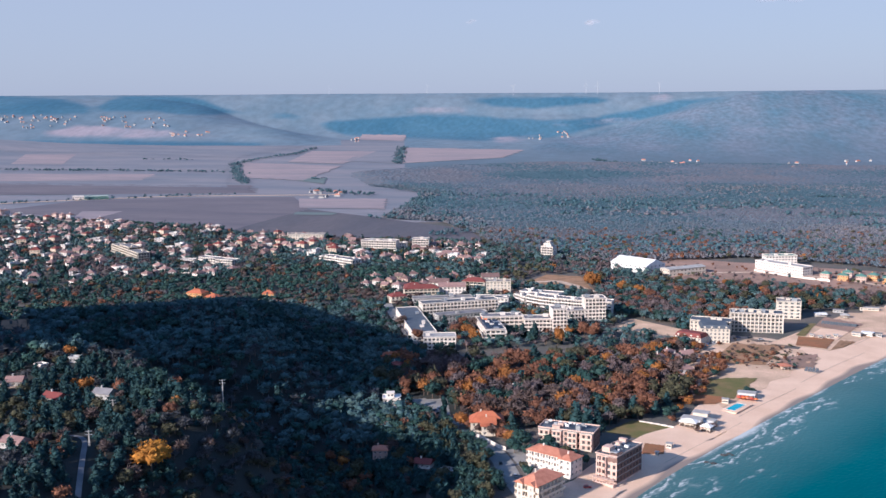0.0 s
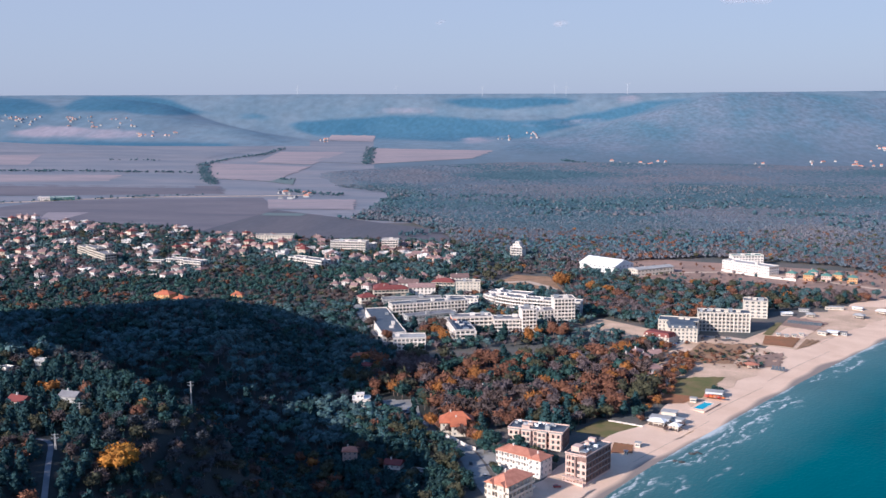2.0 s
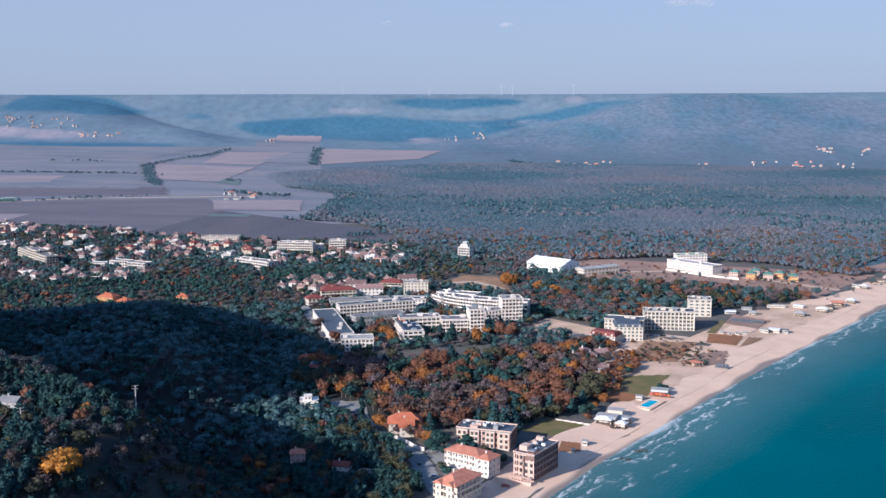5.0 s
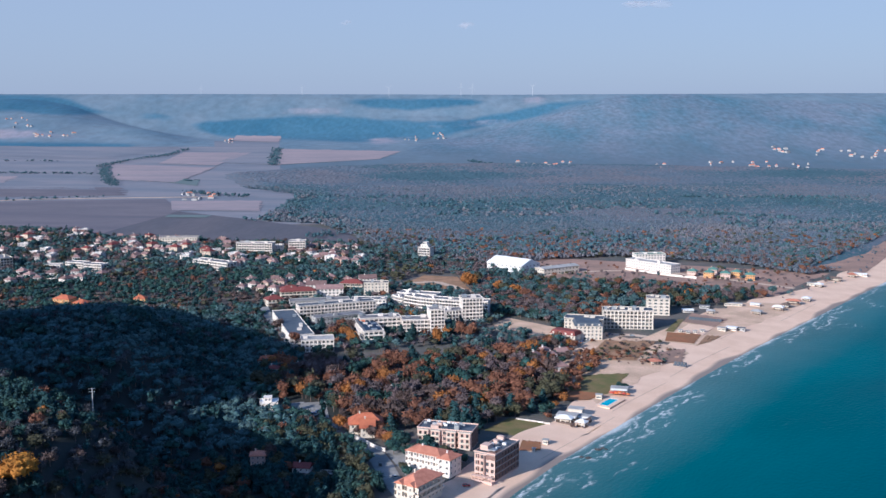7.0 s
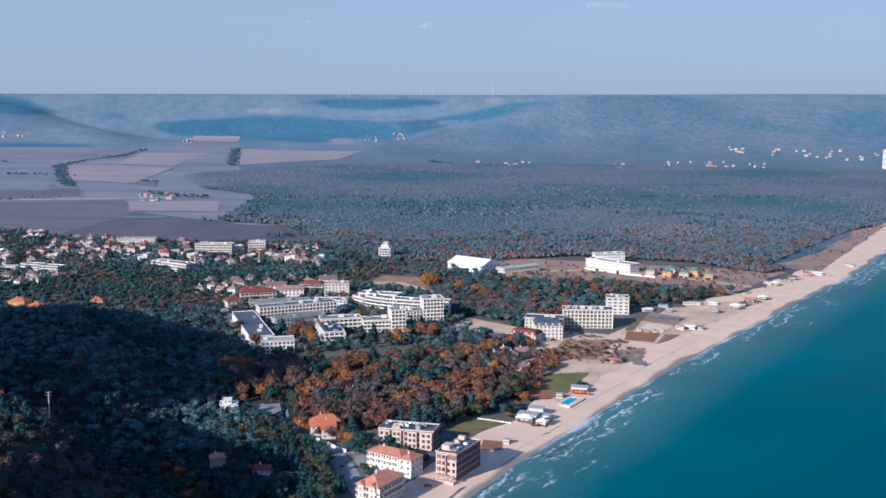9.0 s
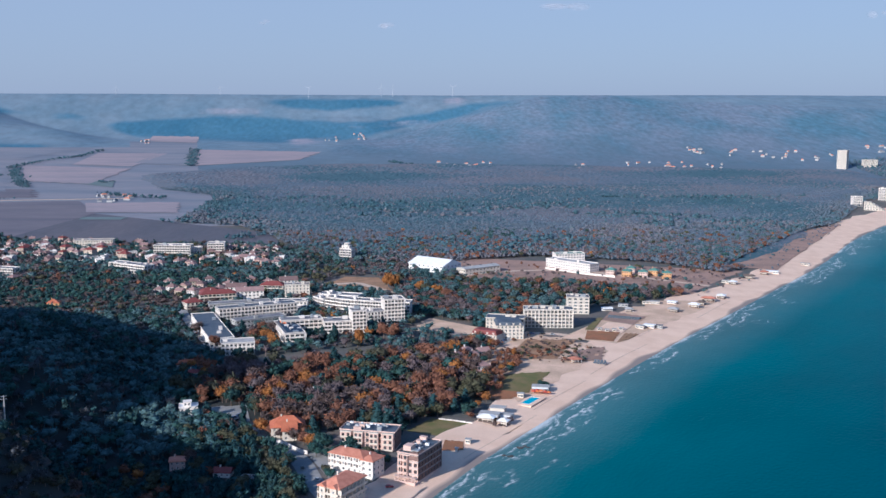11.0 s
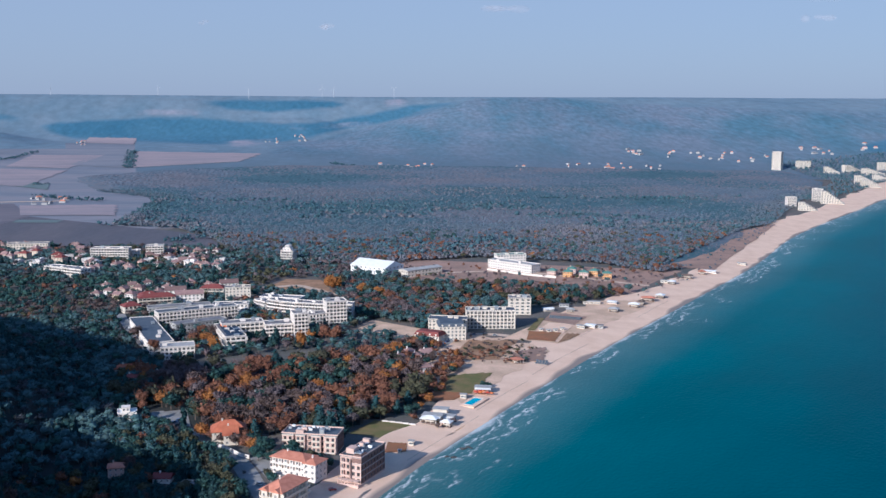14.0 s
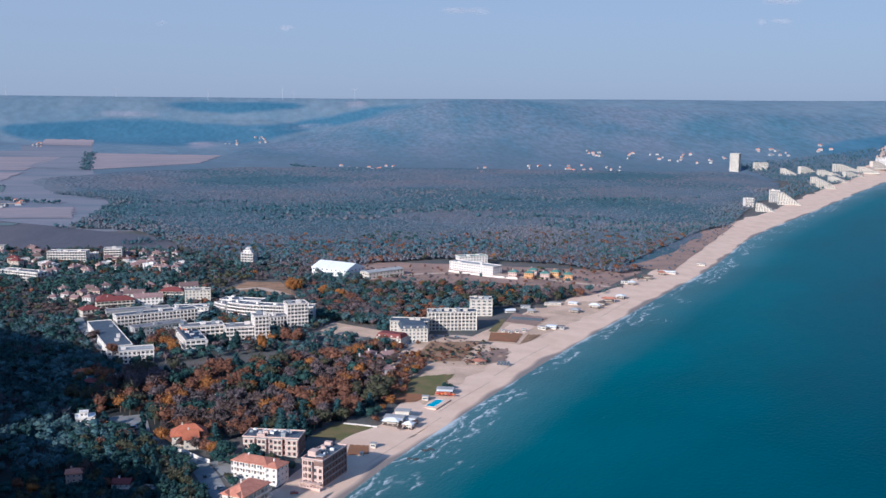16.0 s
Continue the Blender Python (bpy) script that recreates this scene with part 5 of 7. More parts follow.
def far_village(spots, label):
    """Houses so far off that they are only walls under roofs, in one mesh."""
    V, F, M = [], [], []
    for x, y, w, d, h, turn, tiled in spots:
        c, s, z, n = math.cos(radians(turn)), math.sin(radians(turn)), float(land(x, y)), len(V)
        ring = [(x + c * a - s * b, y + s * a + c * b) for a, b in ((-w / 2, -d / 2), (w / 2, -d / 2), (w / 2, d / 2), (-w / 2, d / 2))]
        V += [(a, b, z - 2) for a, b in ring] + [(a, b, z + h) for a, b in ring] + [(x - c * w * 0.3, y - s * w * 0.3, z + h + 2.5), (x + c * w * 0.3, y + s * w * 0.3, z + h + 2.5)]
        F += [(n, n + 1, n + 5, n + 4), (n + 1, n + 2, n + 6, n + 5), (n + 2, n + 3, n + 7, n + 6), (n + 3, n, n + 4, n + 7)]
        F += [(n + 4, n + 5, n + 9, n + 8), (n + 6, n + 7, n + 8, n + 9), (n + 5, n + 6, n + 9), (n + 7, n + 4, n + 8)]
        M += [0] * 4 + [1 if tiled else 2] * 4
    return tagged(new("far_village", mesh_from("far_village", V, F, [CONCRETE, TILE_PINK, FELT], M)), label, "houses", kind="stuff")


def hamlet(n, az0, az1, r0, r1, size=(5, 10)):
    rows = []
    for _ in range(n):
        a, r = radians(town.uniform(az0, az1)), town.uniform(min(r0, r1) - 15, max(r0, r1) + 15)
        x, y = r * math.sin(a), r * math.cos(a)
        claim(x, y, 0, 14, 12, 3)
        rows.append((x, y, town.uniform(size[0] * 0.6, size[1] * 0.85), town.uniform(5, 8), town.uniform(2.5, 5), town.uniform(-40, 40), town.random() < 0.6))
    return rows


far_village(hamlet(28, -30.7, -28.5, 4309, 4151, (5, 10))
            + hamlet(17, -28.6, -26.8, 4285, 4155, (5, 10))
            + hamlet(19, -25.7, -24.0, 4283, 4163, (5, 10))
            + hamlet(8, -24.0, -22.3, 4266, 4145, (5, 10))
            + hamlet(13, -22.3, -19.9, 4079, 4024, (6, 14))
            + hamlet(8, -13.5, -12.3, 4268, 3996, (5, 10))
            + hamlet(8, -1.8, -1.0, 4280, 4198, (5, 10))
            + hamlet(6, -3.3, -2.6, 4214, 4031, (5, 10))
            + hamlet(11, -15.2, -13.0, 2235, 2114, (6, 16)),
            "scattered pale village below the western plateau")
far_village(hamlet(13, 2.4, 5.7, 3118, 2940, (6, 14))
            + hamlet(5, 9.2, 10.9, 3061, 2912, (6, 14))
            + hamlet(10, 12.6, 15.9, 3182, 3056, (6, 22))
            + hamlet(7, 15.7, 16.8, 3480, 3408, (8, 22))
            + hamlet(9, 17.5, 20.8, 3458, 3375, (6, 14))
            + hamlet(11, 20.7, 23.4, 3478, 3324, (6, 14))
            + hamlet(9, 24.7, 26.4, 3599, 3517, (8, 26))
            + hamlet(5, 27.2, 28.4, 3712, 3605, (8, 24))
            + hamlet(7, 16.0, 17.8, 3157, 3076, (5, 10)),
            "white hotels and houses scattered in the far woods")

for k in KINDS:
    for o in list(k.children_recursive) + [k]:
        bpy.data.objects.remove(o)

# cottages on the wooded shelf and by the street
for hx, hy, ht, hw, hd, fl, wm, rm, kind_, lb in (
        (-216, 427, -12, 8.5, 6.0, 1, CONCRETE, FELT, "gable", "low cottage with a pale grey sheet roof among trees"), (-235, 418, -20, 9.0, 6.5, 1, CONCRETE, TILE_DARK, "gable", "grey cottage with a dark red roof among trees"),
        (-263, 437, 10, 7.5, 6.0, 1, CONCRETE, TILE_TOWN, "gable", "grey cottage with a faded roof among trees"), (-264, 465, -25, 5.0, 4.0, 1, WHITE, FELT, "flat", "small white flat-roofed shed among trees"),
        (-254, 480, 5, 5.0, 3.5, 1, CONCRETE, WHITE_METAL, "flat", "low concrete shed beside a bare terrace"), (-218, 356, -15, 9.0, 6.0, 1, CONCRETE, TILE_TOWN, "gable", "cottage with a faded roof among trees"),
        (-90, 527, -8, 9.0, 7.0, 1, WHITE, TILE_DARK, "gable", "white house with a dark red roof among trees"),
        (-114, 537, 8, 8.0, 7.0, 2, PINKISH, TILE_PINK, "hip", "old pink house with a tall roof among trees"), (-140, 722, -5, 8.0, 7.0, 2, CREAM, TILE_DARK, "hip", "cream house half hidden by trees"),
        (-75, 518, -20, 7.0, 5.0, 1, CONCRETE, FELT, "flat", "low shed with a grey felt roof")):
    claim(hx - 1, hy - 7, 0, hw + 2, 8)
    block("cottage", hx, hy, ht, hw, hd, fl, lb, "house", wm, 2.5, 3, 2, roof=kind_, roof_mat=rm, rise=1.9, win=(1.0, 1.1), kit=0)


# ---- trees ----
PHI = (1 + 5 ** 0.5) / 2
ICO_V = np.array([(-1, PHI, 0), (1, PHI, 0), (-1, -PHI, 0), (1, -PHI, 0), (0, -1, PHI), (0, 1, PHI), (0, -1, -PHI), (0, 1, -PHI), (PHI, 0, -1), (PHI, 0, 1), (-PHI, 0, -1), (-PHI, 0, 1)]) / math.hypot(1, PHI)
ICO_F = np.array([(0, 11, 5), (0, 5, 1), (0, 1, 7), (0, 7, 10), (0, 10, 11), (1, 5, 9), (5, 11, 4), (11, 10, 2), (10, 7, 6), (7, 1, 8),
                  (3, 9, 4), (3, 4, 2), (3, 2, 6), (3, 6, 8), (3, 8, 9), (4, 9, 5), (2, 4, 11), (6, 2, 10), (8, 6, 7), (9, 8, 1)])


def limb(a, b, ra, rb, n=5):
    """A tapered stick from a to b."""
    a, b = np.array(a, float), np.array(b, float)
    w = (b - a) / np.linalg.norm(b - a)
    s = np.cross(w, (0.3, 0.9, 0.1))
    s /= np.linalg.norm(s)
    c = np.cross(w, s)
    ang = np.arange(n) * 2 * math.pi / n
    ring = np.cos(ang)[:, None] * s + np.sin(ang)[:, None] * c
    v = np.concatenate([a + ra * ring, b + rb * ring])
    i = np.arange(n)
    j = (i + 1) % n
    return v, np.concatenate([np.stack([i, j, j + n], 1), np.stack([i, j + n, i + n], 1)])


def join(pieces):
    vs, fs, n = [], [], 0
    for v, f in pieces:
        vs.append(v)
        fs.append(f + n)
        n += len(v)
    return np.concatenate(vs), np.concatenate(fs)


def finer(v, f):
    """Each triangle cut into four, on the unit ball."""
    v, cache, out_f = [tuple(p) for p in v], {}, []
    for a, b, c in f:
        mids = []
        for i, j in ((a, b), (b, c), (c, a)):
            key = (min(i, j), max(i, j))
            if key not in cache:
                m = (np.array(v[i]) + np.array(v[j])) / 2
                cache[key] = len(v)
                v.append(tuple(m / np.linalg.norm(m)))
            mids.append(cache[key])
        x, y, z = mids
        out_f += [(a, x, z), (b, y, x), (c, z, y), (x, y, z)]
    return np.array(v), np.array(out_f)


BALL_V, BALL_F = finer(ICO_V, ICO_F)


def tree_shape(seed, form, lumps, tufts, fine=None):
    """A tree one metre high: its trunk with limbs, and its crown of clumps and tufts, as arrays."""
    g = np.random.RandomState(seed)
    bv, bf = (BALL_V, BALL_F) if lumps >= 8 else (ICO_V, ICO_F)
    if form == "cone":
        n = max(lumps, 3)
        centres = [(0.04 * g.randn(), 0.04 * g.randn(), z) for z in np.linspace(0.22, 0.84, n)]
        sizes = [0.27 * (1.05 - c[2]) + 0.04 for c in centres]
        bv, bf = ICO_V, ICO_F
    elif form == "column":
        centres = [(0.02 * g.randn(), 0.02 * g.randn(), z) for z in np.linspace(0.14, 0.9, lumps)]
        sizes = [0.12 * (1 - 0.5 * abs(c[2] - 0.45)) for c in centres]
    else:
        centres, sizes = [(0.03 * g.randn(), 0.03 * g.randn(), 0.60)], [0.36 if lumps == 1 else 0.31]
        for k in range(lumps - 1):
            a, ring = k * 2.4 + g.uniform(0, 1.2), g.uniform(0.14, 0.26)
            centres.append((ring * math.cos(a), ring * math.sin(a), g.uniform(0.42, 0.74)))
            sizes.append(g.uniform(0.17, 0.26))
    crown, total = [], sum(s * s for s in sizes)
    fine = fine or {4: 0.040, 3: 0.050, 2: 0.062, 1: 0.105}[min(lumps, 4)]
    for c, s in zip(centres, sizes):
        thin = 0.62 if form == "bare" else 0.72 if lumps == 3 else 0.76
        lift = (1, 1, 1.25) if form == "cone" else (1, 1, 0.95)
        v = bv * s * thin * (1 + (0.20 if lumps == 1 else 0.12) * g.randn(len(bv), 1)) * lift + c
        crown.append((v, bf))
        for _ in range(int(tufts * s * s / total)):
            d = g.randn(3)
            d[2] = d[2] * 0.8 + 0.25
            d /= np.linalg.norm(d)
            if form == "bare":
                p, q = np.array(c) + d * s * 0.45, np.array(c) + d * s * g.uniform(0.80, 1.30)
                side = np.cross(d, g.randn(3))
                side *= 0.7 * fine / (np.linalg.norm(side) + 1e-6)
                crown.append((np.array([p - side, p + side, q]), np.array([(0, 1, 2)])))
            else:
                p = np.array(c) + d * s * g.uniform(0.62, 1.12) * (1, 1, lift[2])
                e1, e2 = g.randn(3) * fine, g.randn(3) * fine
                crown.append((np.array([p + e1, p + e2, p - e1 - e2]), np.array([(0, 1, 2)])))
    wood = [limb((0, 0, 0), (0.01, 0.01, 0.55), 0.024, 0.012)]
    for c in centres[:3 if lumps > 2 else 0]:
        wood.append(limb((0, 0, 0.28), np.array(c) * (0.9, 0.9, 1), 0.010, 0.004, 3))
    return join(wood), join(crown)


SHAPES = {}
for level, (lumps, tufts) in {"near": (6, 280), "mid": (3, 64), "far": (1, 11)}.items():
    for form in ("round", "bare", "cone"):
        SHAPES[level, form] = [tree_shape(11 * k + len(form), form, lumps, tufts if form != "bare" else int(tufts * 1.3)) for k in range(6)]
FORM = {"green": "round", "orange": "round", "rust": "round", "yellow": "round", "olive": "round", "sage": "round", "mauve": "bare", "bare": "bare", "ash": "bare", "pine": "cone"}


def grove(name, spots, level, label, category="trees", far=False):
    """Many trees in one mesh. spots: rows of x, y, height, width over height, kind."""
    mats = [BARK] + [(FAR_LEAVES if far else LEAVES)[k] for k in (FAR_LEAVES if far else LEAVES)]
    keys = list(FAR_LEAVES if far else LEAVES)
    vs, fs, ms, n = [], [], [], 0
    g = np.random.RandomState(len(spots))
    z = land(np.array([s[0] for s in spots]), np.array([s[1] for s in spots])) - 0.3
    for (x, y, h, wide, kind), gz0 in zip(spots, z):
        shapes = SHAPES[level, ("bare" if kind == "bare" else "round") if far else FORM[kind]]
        (wv, wf), (cv, cf) = shapes[g.randint(len(shapes))]
        a = g.uniform(0, 6.28)
        c, s = math.cos(a) * h * wide, math.sin(a) * h * wide
        turn = np.array([(c, s, 0), (-s, c, 0), (0, 0, h)])
        for v, f, m in ((wv, wf, 0), (cv, cf, 1 + keys.index(kind))):
            if m == 0 and level == "far":
                continue
            vs.append(v @ turn + (x, y, gz0))
            fs.append(f + n)
            ms.append(np.full(len(f), m))
            n += len(v)
    me = triangles(name, np.concatenate(vs), np.concatenate(fs), mats, np.concatenate(ms))
    return tagged(new(name, me), label, category, kind="stuff")


wood = np.random.RandomState(3)


def strew(corners, gap, kinds, height, clear=True, jitter=0.45, keep=1.0, wide=(0.9, 1.3), patchy=0.0, drifts=1.0):
    """Spots for trees on a jittered grid inside a polygon."""
    xs, ys = [c[0] for c in corners], [c[1] for c in corners]
    gx_, gy_ = np.meshgrid(np.arange(min(xs), max(xs), gap), np.arange(min(ys), max(ys), gap))
    x = gx_.ravel() + wood.uniform(-jitter, jitter, gx_.size) * gap
    y = gy_.ravel() + wood.uniform(-jitter, jitter, gx_.size) * gap
    ok = within(x, y, corners) & (wood.uniform(0, 1, len(x)) < keep)
    if patchy:
        ok &= waves(x, y, 28, 3.3) > patchy * wood.uniform(-1, 1, len(x)) - 0.1
    ok &= free(x, y) if clear else (inland(x, y) > 30)
    x, y = x[ok], y[ok]
    names, weights = list(kinds), np.array(list(kinds.values()), float)
    # kinds come in drifts, not evenly mixed
    drift = np.stack([waves(x, y, (26 + 9 * i) * drifts, 1.0 + 2.7 * i) for i in range(len(names))], 1)
    score = np.log(weights / weights.sum())[None] + 1.9 * drift + wood.gumbel(size=(len(x), len(names))) * (0.7 if drifts < 2 else 0.3)
    pick = np.argmax(score, 1)
    hs = wood.uniform(*height, len(x))
    return [(a, b, h * (1.15 if names[k] in ("pine",) else 1), wood.uniform(*wide), names[k]) for a, b, h, k in zip(x, y, hs, pick)]


def polar(*pairs):
    return [(r * math.sin(radians(a)), r * math.cos(radians(a))) for a, r in pairs]


# single trees of the park behind the beach
PARK_KINDS = {"orange": 1.5, "rust": 3.8, "mauve": 3.0, "bare": 1.8, "olive": 2.2, "green": 2.4, "pine": 1.4}
TREE_LABEL = {"green": "leafy dark green tree", "orange": "round tree in orange autumn leaf", "rust": "tree with rust-brown autumn leaves", "yellow": "golden autumn tree",
              "ash": "leafless grey tree", "sage": "grey-green leafy tree", "mauve": "leafless mauve-grey tree", "bare": "bare grey-brown tree with fine twigs", "olive": "thinning olive-green tree", "pine": "dark blue-green conifer"}


def single_tree(kind, k, h):
    (wv, wf), (cv, cf) = SHAPES["near", FORM[kind]][k]
    tree = tagged(new("tree"), TREE_LABEL[kind] + " in the park", "tree", "park trees")
    s = np.array((h * 1.1, h * 1.1, h))
    put("trunk", triangles("trunk", wv * s, wf, [BARK], np.zeros(len(wf))), tree)
    put("crown", triangles("crown", cv * s, cf, [LEAVES[kind]], np.zeros(len(cf))), tree)
    return tree


PROTO = {(kind, k): single_tree(kind, k, 10.0) for kind in PARK_KINDS for k in range(3)}
park = strew(PARK, 8.3, PARK_KINDS, (7.0, 14.5), drifts=0.5)
park.sort(key=lambda s: s[1])
rest = []
for i, (x, y, h, wide, kind) in enumerate(park):
    if i < 300:
        t = copy_thing(PROTO[kind, i % 3], pose(x, y, float(land(x, y)) - 0.2, 0, 0, wood.uniform(0, 360)))
        t.scale = (h / 10,) * 3
    else:
        rest.append((x, y, h, wide, kind))
for t in PROTO.values():
    for o in list(t.children_recursive) + [t]:
        bpy.data.objects.remove(o)
grove("park_grove", rest, "near", "autumn park trees in orange, rust and grey")

# the wooded shelf and its shady flank
SHELF = polar((-34, 290), (-20, 285), (-10, 420), (-9.5, 560), (-9, 760), (-11, 960), (-20, 1010), (-33, 1010))
HILL_KINDS = {"ash": 2.4, "bare": 0.8, "green": 4.0, "olive": 2.0, "orange": 0.45, "rust": 0.8, "pine": 3.6}
hillside = strew(SHELF, 6.3, HILL_KINDS, (4.2, 8.0), wide=(1.0, 1.4))
# sage puts the lifted teal of the shade into the leaf colour
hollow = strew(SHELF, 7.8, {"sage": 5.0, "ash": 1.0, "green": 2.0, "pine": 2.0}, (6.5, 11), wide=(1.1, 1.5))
grove("hillside_woods", [s for s in hillside if math.hypot(s[0], s[1]) < 560], "near", "mixed half-bare woods on the wooded shelf")
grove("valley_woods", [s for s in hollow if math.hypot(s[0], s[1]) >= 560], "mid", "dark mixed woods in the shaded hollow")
grove("roadside_grove", strew([(-112, 500), (-46, 470), (-40, 500), (-56, 560), (-84, 604), (-110, 640), (-122, 600)], 5.4, {"green": 3, "pine": 3, "bare": 1.0, "olive": 1, "rust": 0.5}, (6, 10)), "near", "dense dark green trees beside the street")
low = [s for s in strew(polar((-32, 300), (-16, 300), (-14, 470), (-30, 520)), 5.0, HILL_KINDS, (2.0, 4.6), clear=False, wide=(1.2, 1.8)) if not any(abs(s[0] - t_[0]) < t_[2] and abs(s[1] - t_[1]) < t_[3] for t_ in TAKEN)]
low = [s for s in low if not any(near_line(np.array([s[0]]), np.array([s[1]]), pts, half - 1.0)[0] for pts, half in STRIPS)]
grove("understorey", low, "mid", "low shrubs under the woods of the shelf", "shrubs")
# town gardens
gardens = strew(polar((-33, 1000), (-20, 1000), (-11, 900), (-9.5, 780), (-4, 800), (6, 830), (7, 960), (3, 1240), (-6, 1420), (-14, 1480), (-20, 1640), (-33, 2000)), 8.8,
                {"green": 2.0, "pine": 2.0, "sage": 4.6, "ash": 1.0, "olive": 1.0, "rust": 0.5, "mauve": 2.0, "orange": 0.05}, (5.5, 10), keep=0.90, wide=(1.15, 1.6))
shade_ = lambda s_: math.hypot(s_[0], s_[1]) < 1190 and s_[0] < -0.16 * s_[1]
grove("town_trees", [s_ for s_ in gardens if not shade_(s_)], "mid", "garden trees between the houses of the town")
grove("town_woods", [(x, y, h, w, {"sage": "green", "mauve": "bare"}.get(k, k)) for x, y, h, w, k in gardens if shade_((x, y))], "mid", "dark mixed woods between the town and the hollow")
grove("beach_trees", strew([(0, 985), (30, 930), (80, 905), (160, 960), (240, 985), (310, 1040), (200, 1090), (100, 1110), (20, 1120)], 8.5,
      {"green": 1.4, "sage": 3.0, "olive": 1.6, "orange": 0.22, "rust": 1.2, "mauve": 2.8, "pine": 1.2}, (6, 11), wide=(1.0, 1.4)), "near", "mixed autumn trees behind the beach hotel")
grove("scrub", strew([(58, 690), (90, 780), (130, 760), (160, 800), (120, 850), (60, 830), (66, 760)], 8.0, {"bare": 3, "rust": 2, "olive": 1}, (2.5, 5), clear=False, patchy=1.0), "mid", "low bare scrub behind the beach", "scrub")
grove("garden_grove", strew([(40, 806), (72, 834), (92, 812), (92, 770), (84, 735), (66, 700), (58, 760)], 7.0, {"rust": 3, "orange": 1.5, "bare": 2, "pine": 2, "green": 1}, (6, 10)), "near", "autumn garden trees in front of the beach hotel")
grove("lawn_grove", strew([(50, 636), (66, 660), (80, 700), (98, 738), (84, 760), (62, 690)], 7.5, {"rust": 3, "orange": 2, "bare": 2, "green": 0.6}, (5, 8), clear=False, keep=0.7), "near", "orange and rust trees beside the beach lawn")
grove("beach_edge_trees", strew([(60, 768.7), (91.8, 798.7), (102.3, 745), (79.2, 733.7), (61.5, 656.1), (56.6, 689.7)], 6.5, {"bare": 4, "rust": 3, "orange": 1.2, "green": 0.6}, (4, 8), clear=False, keep=0.8), "near", "pinkish bare and rust-brown trees between the park and the beach")
grove("heath_bushes", strew([(88.8, 783), (136.5, 840), (171.3, 826.4), (148.4, 768.8), (122.1, 752.2)], 5.5, {"bare": 4, "rust": 2.5, "olive": 2.5, "green": 0.6}, (1.2, 3.6), clear=False, patchy=1.0, wide=(1.2, 1.9)), "mid", "low brown bushes and dry grass tufts on the heath", "scrub")
# the lowland forest: a rough canopy, with single crowns standing out of it
FOREST = [(20, 1240), (-79, 1290), (-150, 1460), (-230, 1640), (-335, 1690), (-343, 2150), (-542, 2393), (-640, 2700), (-500, 2900), (-180, 3060), (133, 3080), (794, 2960), (1320, 2900), (1240, 2480), (900, 1960), (735, 1672), (570, 1400), (522, 1316), (452, 1234), (378, 1158), (312, 1245), (181, 1300)]
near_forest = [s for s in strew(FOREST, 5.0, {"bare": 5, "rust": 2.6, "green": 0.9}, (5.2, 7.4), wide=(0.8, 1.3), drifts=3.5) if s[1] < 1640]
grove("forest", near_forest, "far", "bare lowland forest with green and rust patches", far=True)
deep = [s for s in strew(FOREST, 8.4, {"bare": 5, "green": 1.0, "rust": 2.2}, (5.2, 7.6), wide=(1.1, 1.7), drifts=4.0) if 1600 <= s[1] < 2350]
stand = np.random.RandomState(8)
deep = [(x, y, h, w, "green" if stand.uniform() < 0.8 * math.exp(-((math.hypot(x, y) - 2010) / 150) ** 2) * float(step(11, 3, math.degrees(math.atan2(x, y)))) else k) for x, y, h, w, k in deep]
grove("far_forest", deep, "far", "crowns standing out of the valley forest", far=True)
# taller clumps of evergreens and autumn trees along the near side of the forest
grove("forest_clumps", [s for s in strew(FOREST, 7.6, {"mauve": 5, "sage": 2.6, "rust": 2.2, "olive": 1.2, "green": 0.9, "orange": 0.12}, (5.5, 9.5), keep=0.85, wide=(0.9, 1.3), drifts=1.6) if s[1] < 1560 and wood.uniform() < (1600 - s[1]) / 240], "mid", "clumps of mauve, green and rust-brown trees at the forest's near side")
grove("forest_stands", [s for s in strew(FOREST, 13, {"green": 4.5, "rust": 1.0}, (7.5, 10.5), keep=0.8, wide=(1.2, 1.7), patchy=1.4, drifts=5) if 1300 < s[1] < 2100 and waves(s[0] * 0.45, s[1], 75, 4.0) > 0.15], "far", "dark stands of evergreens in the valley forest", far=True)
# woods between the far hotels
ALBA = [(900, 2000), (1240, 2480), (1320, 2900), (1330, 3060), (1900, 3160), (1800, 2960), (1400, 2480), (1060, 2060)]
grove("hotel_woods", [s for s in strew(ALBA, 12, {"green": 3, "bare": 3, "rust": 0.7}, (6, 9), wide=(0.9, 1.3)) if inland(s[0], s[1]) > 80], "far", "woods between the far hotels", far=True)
# young trees and scrub on the fallow ground between the far hotel and the forest
grove("fallow_scrub", strew([(55.5, 1082.6), (141.9, 1068.6), (300.5, 1012.4), (418, 1146), (352, 1192), (84, 1245)], 7.5, {"mauve": 5, "rust": 2.0, "olive": 1.5, "sage": 2.4}, (2.5, 7), keep=0.62, patchy=0.9), "mid", "half-bare trees and scrub on fallow ground", "scrub")
grove("dune_scrub", strew([(384, 1184), (443, 1173), (716, 1626), (636, 1570)], 9, {"bare": 4, "rust": 2, "green": 1.2}, (2.0, 4.5), clear=False, keep=0.5, patchy=0.8, wide=(1.2, 1.8)), "far", "low brown scrub on the far dunes", "scrub", far=True)
# rows of trees between the fields
rows_ = []


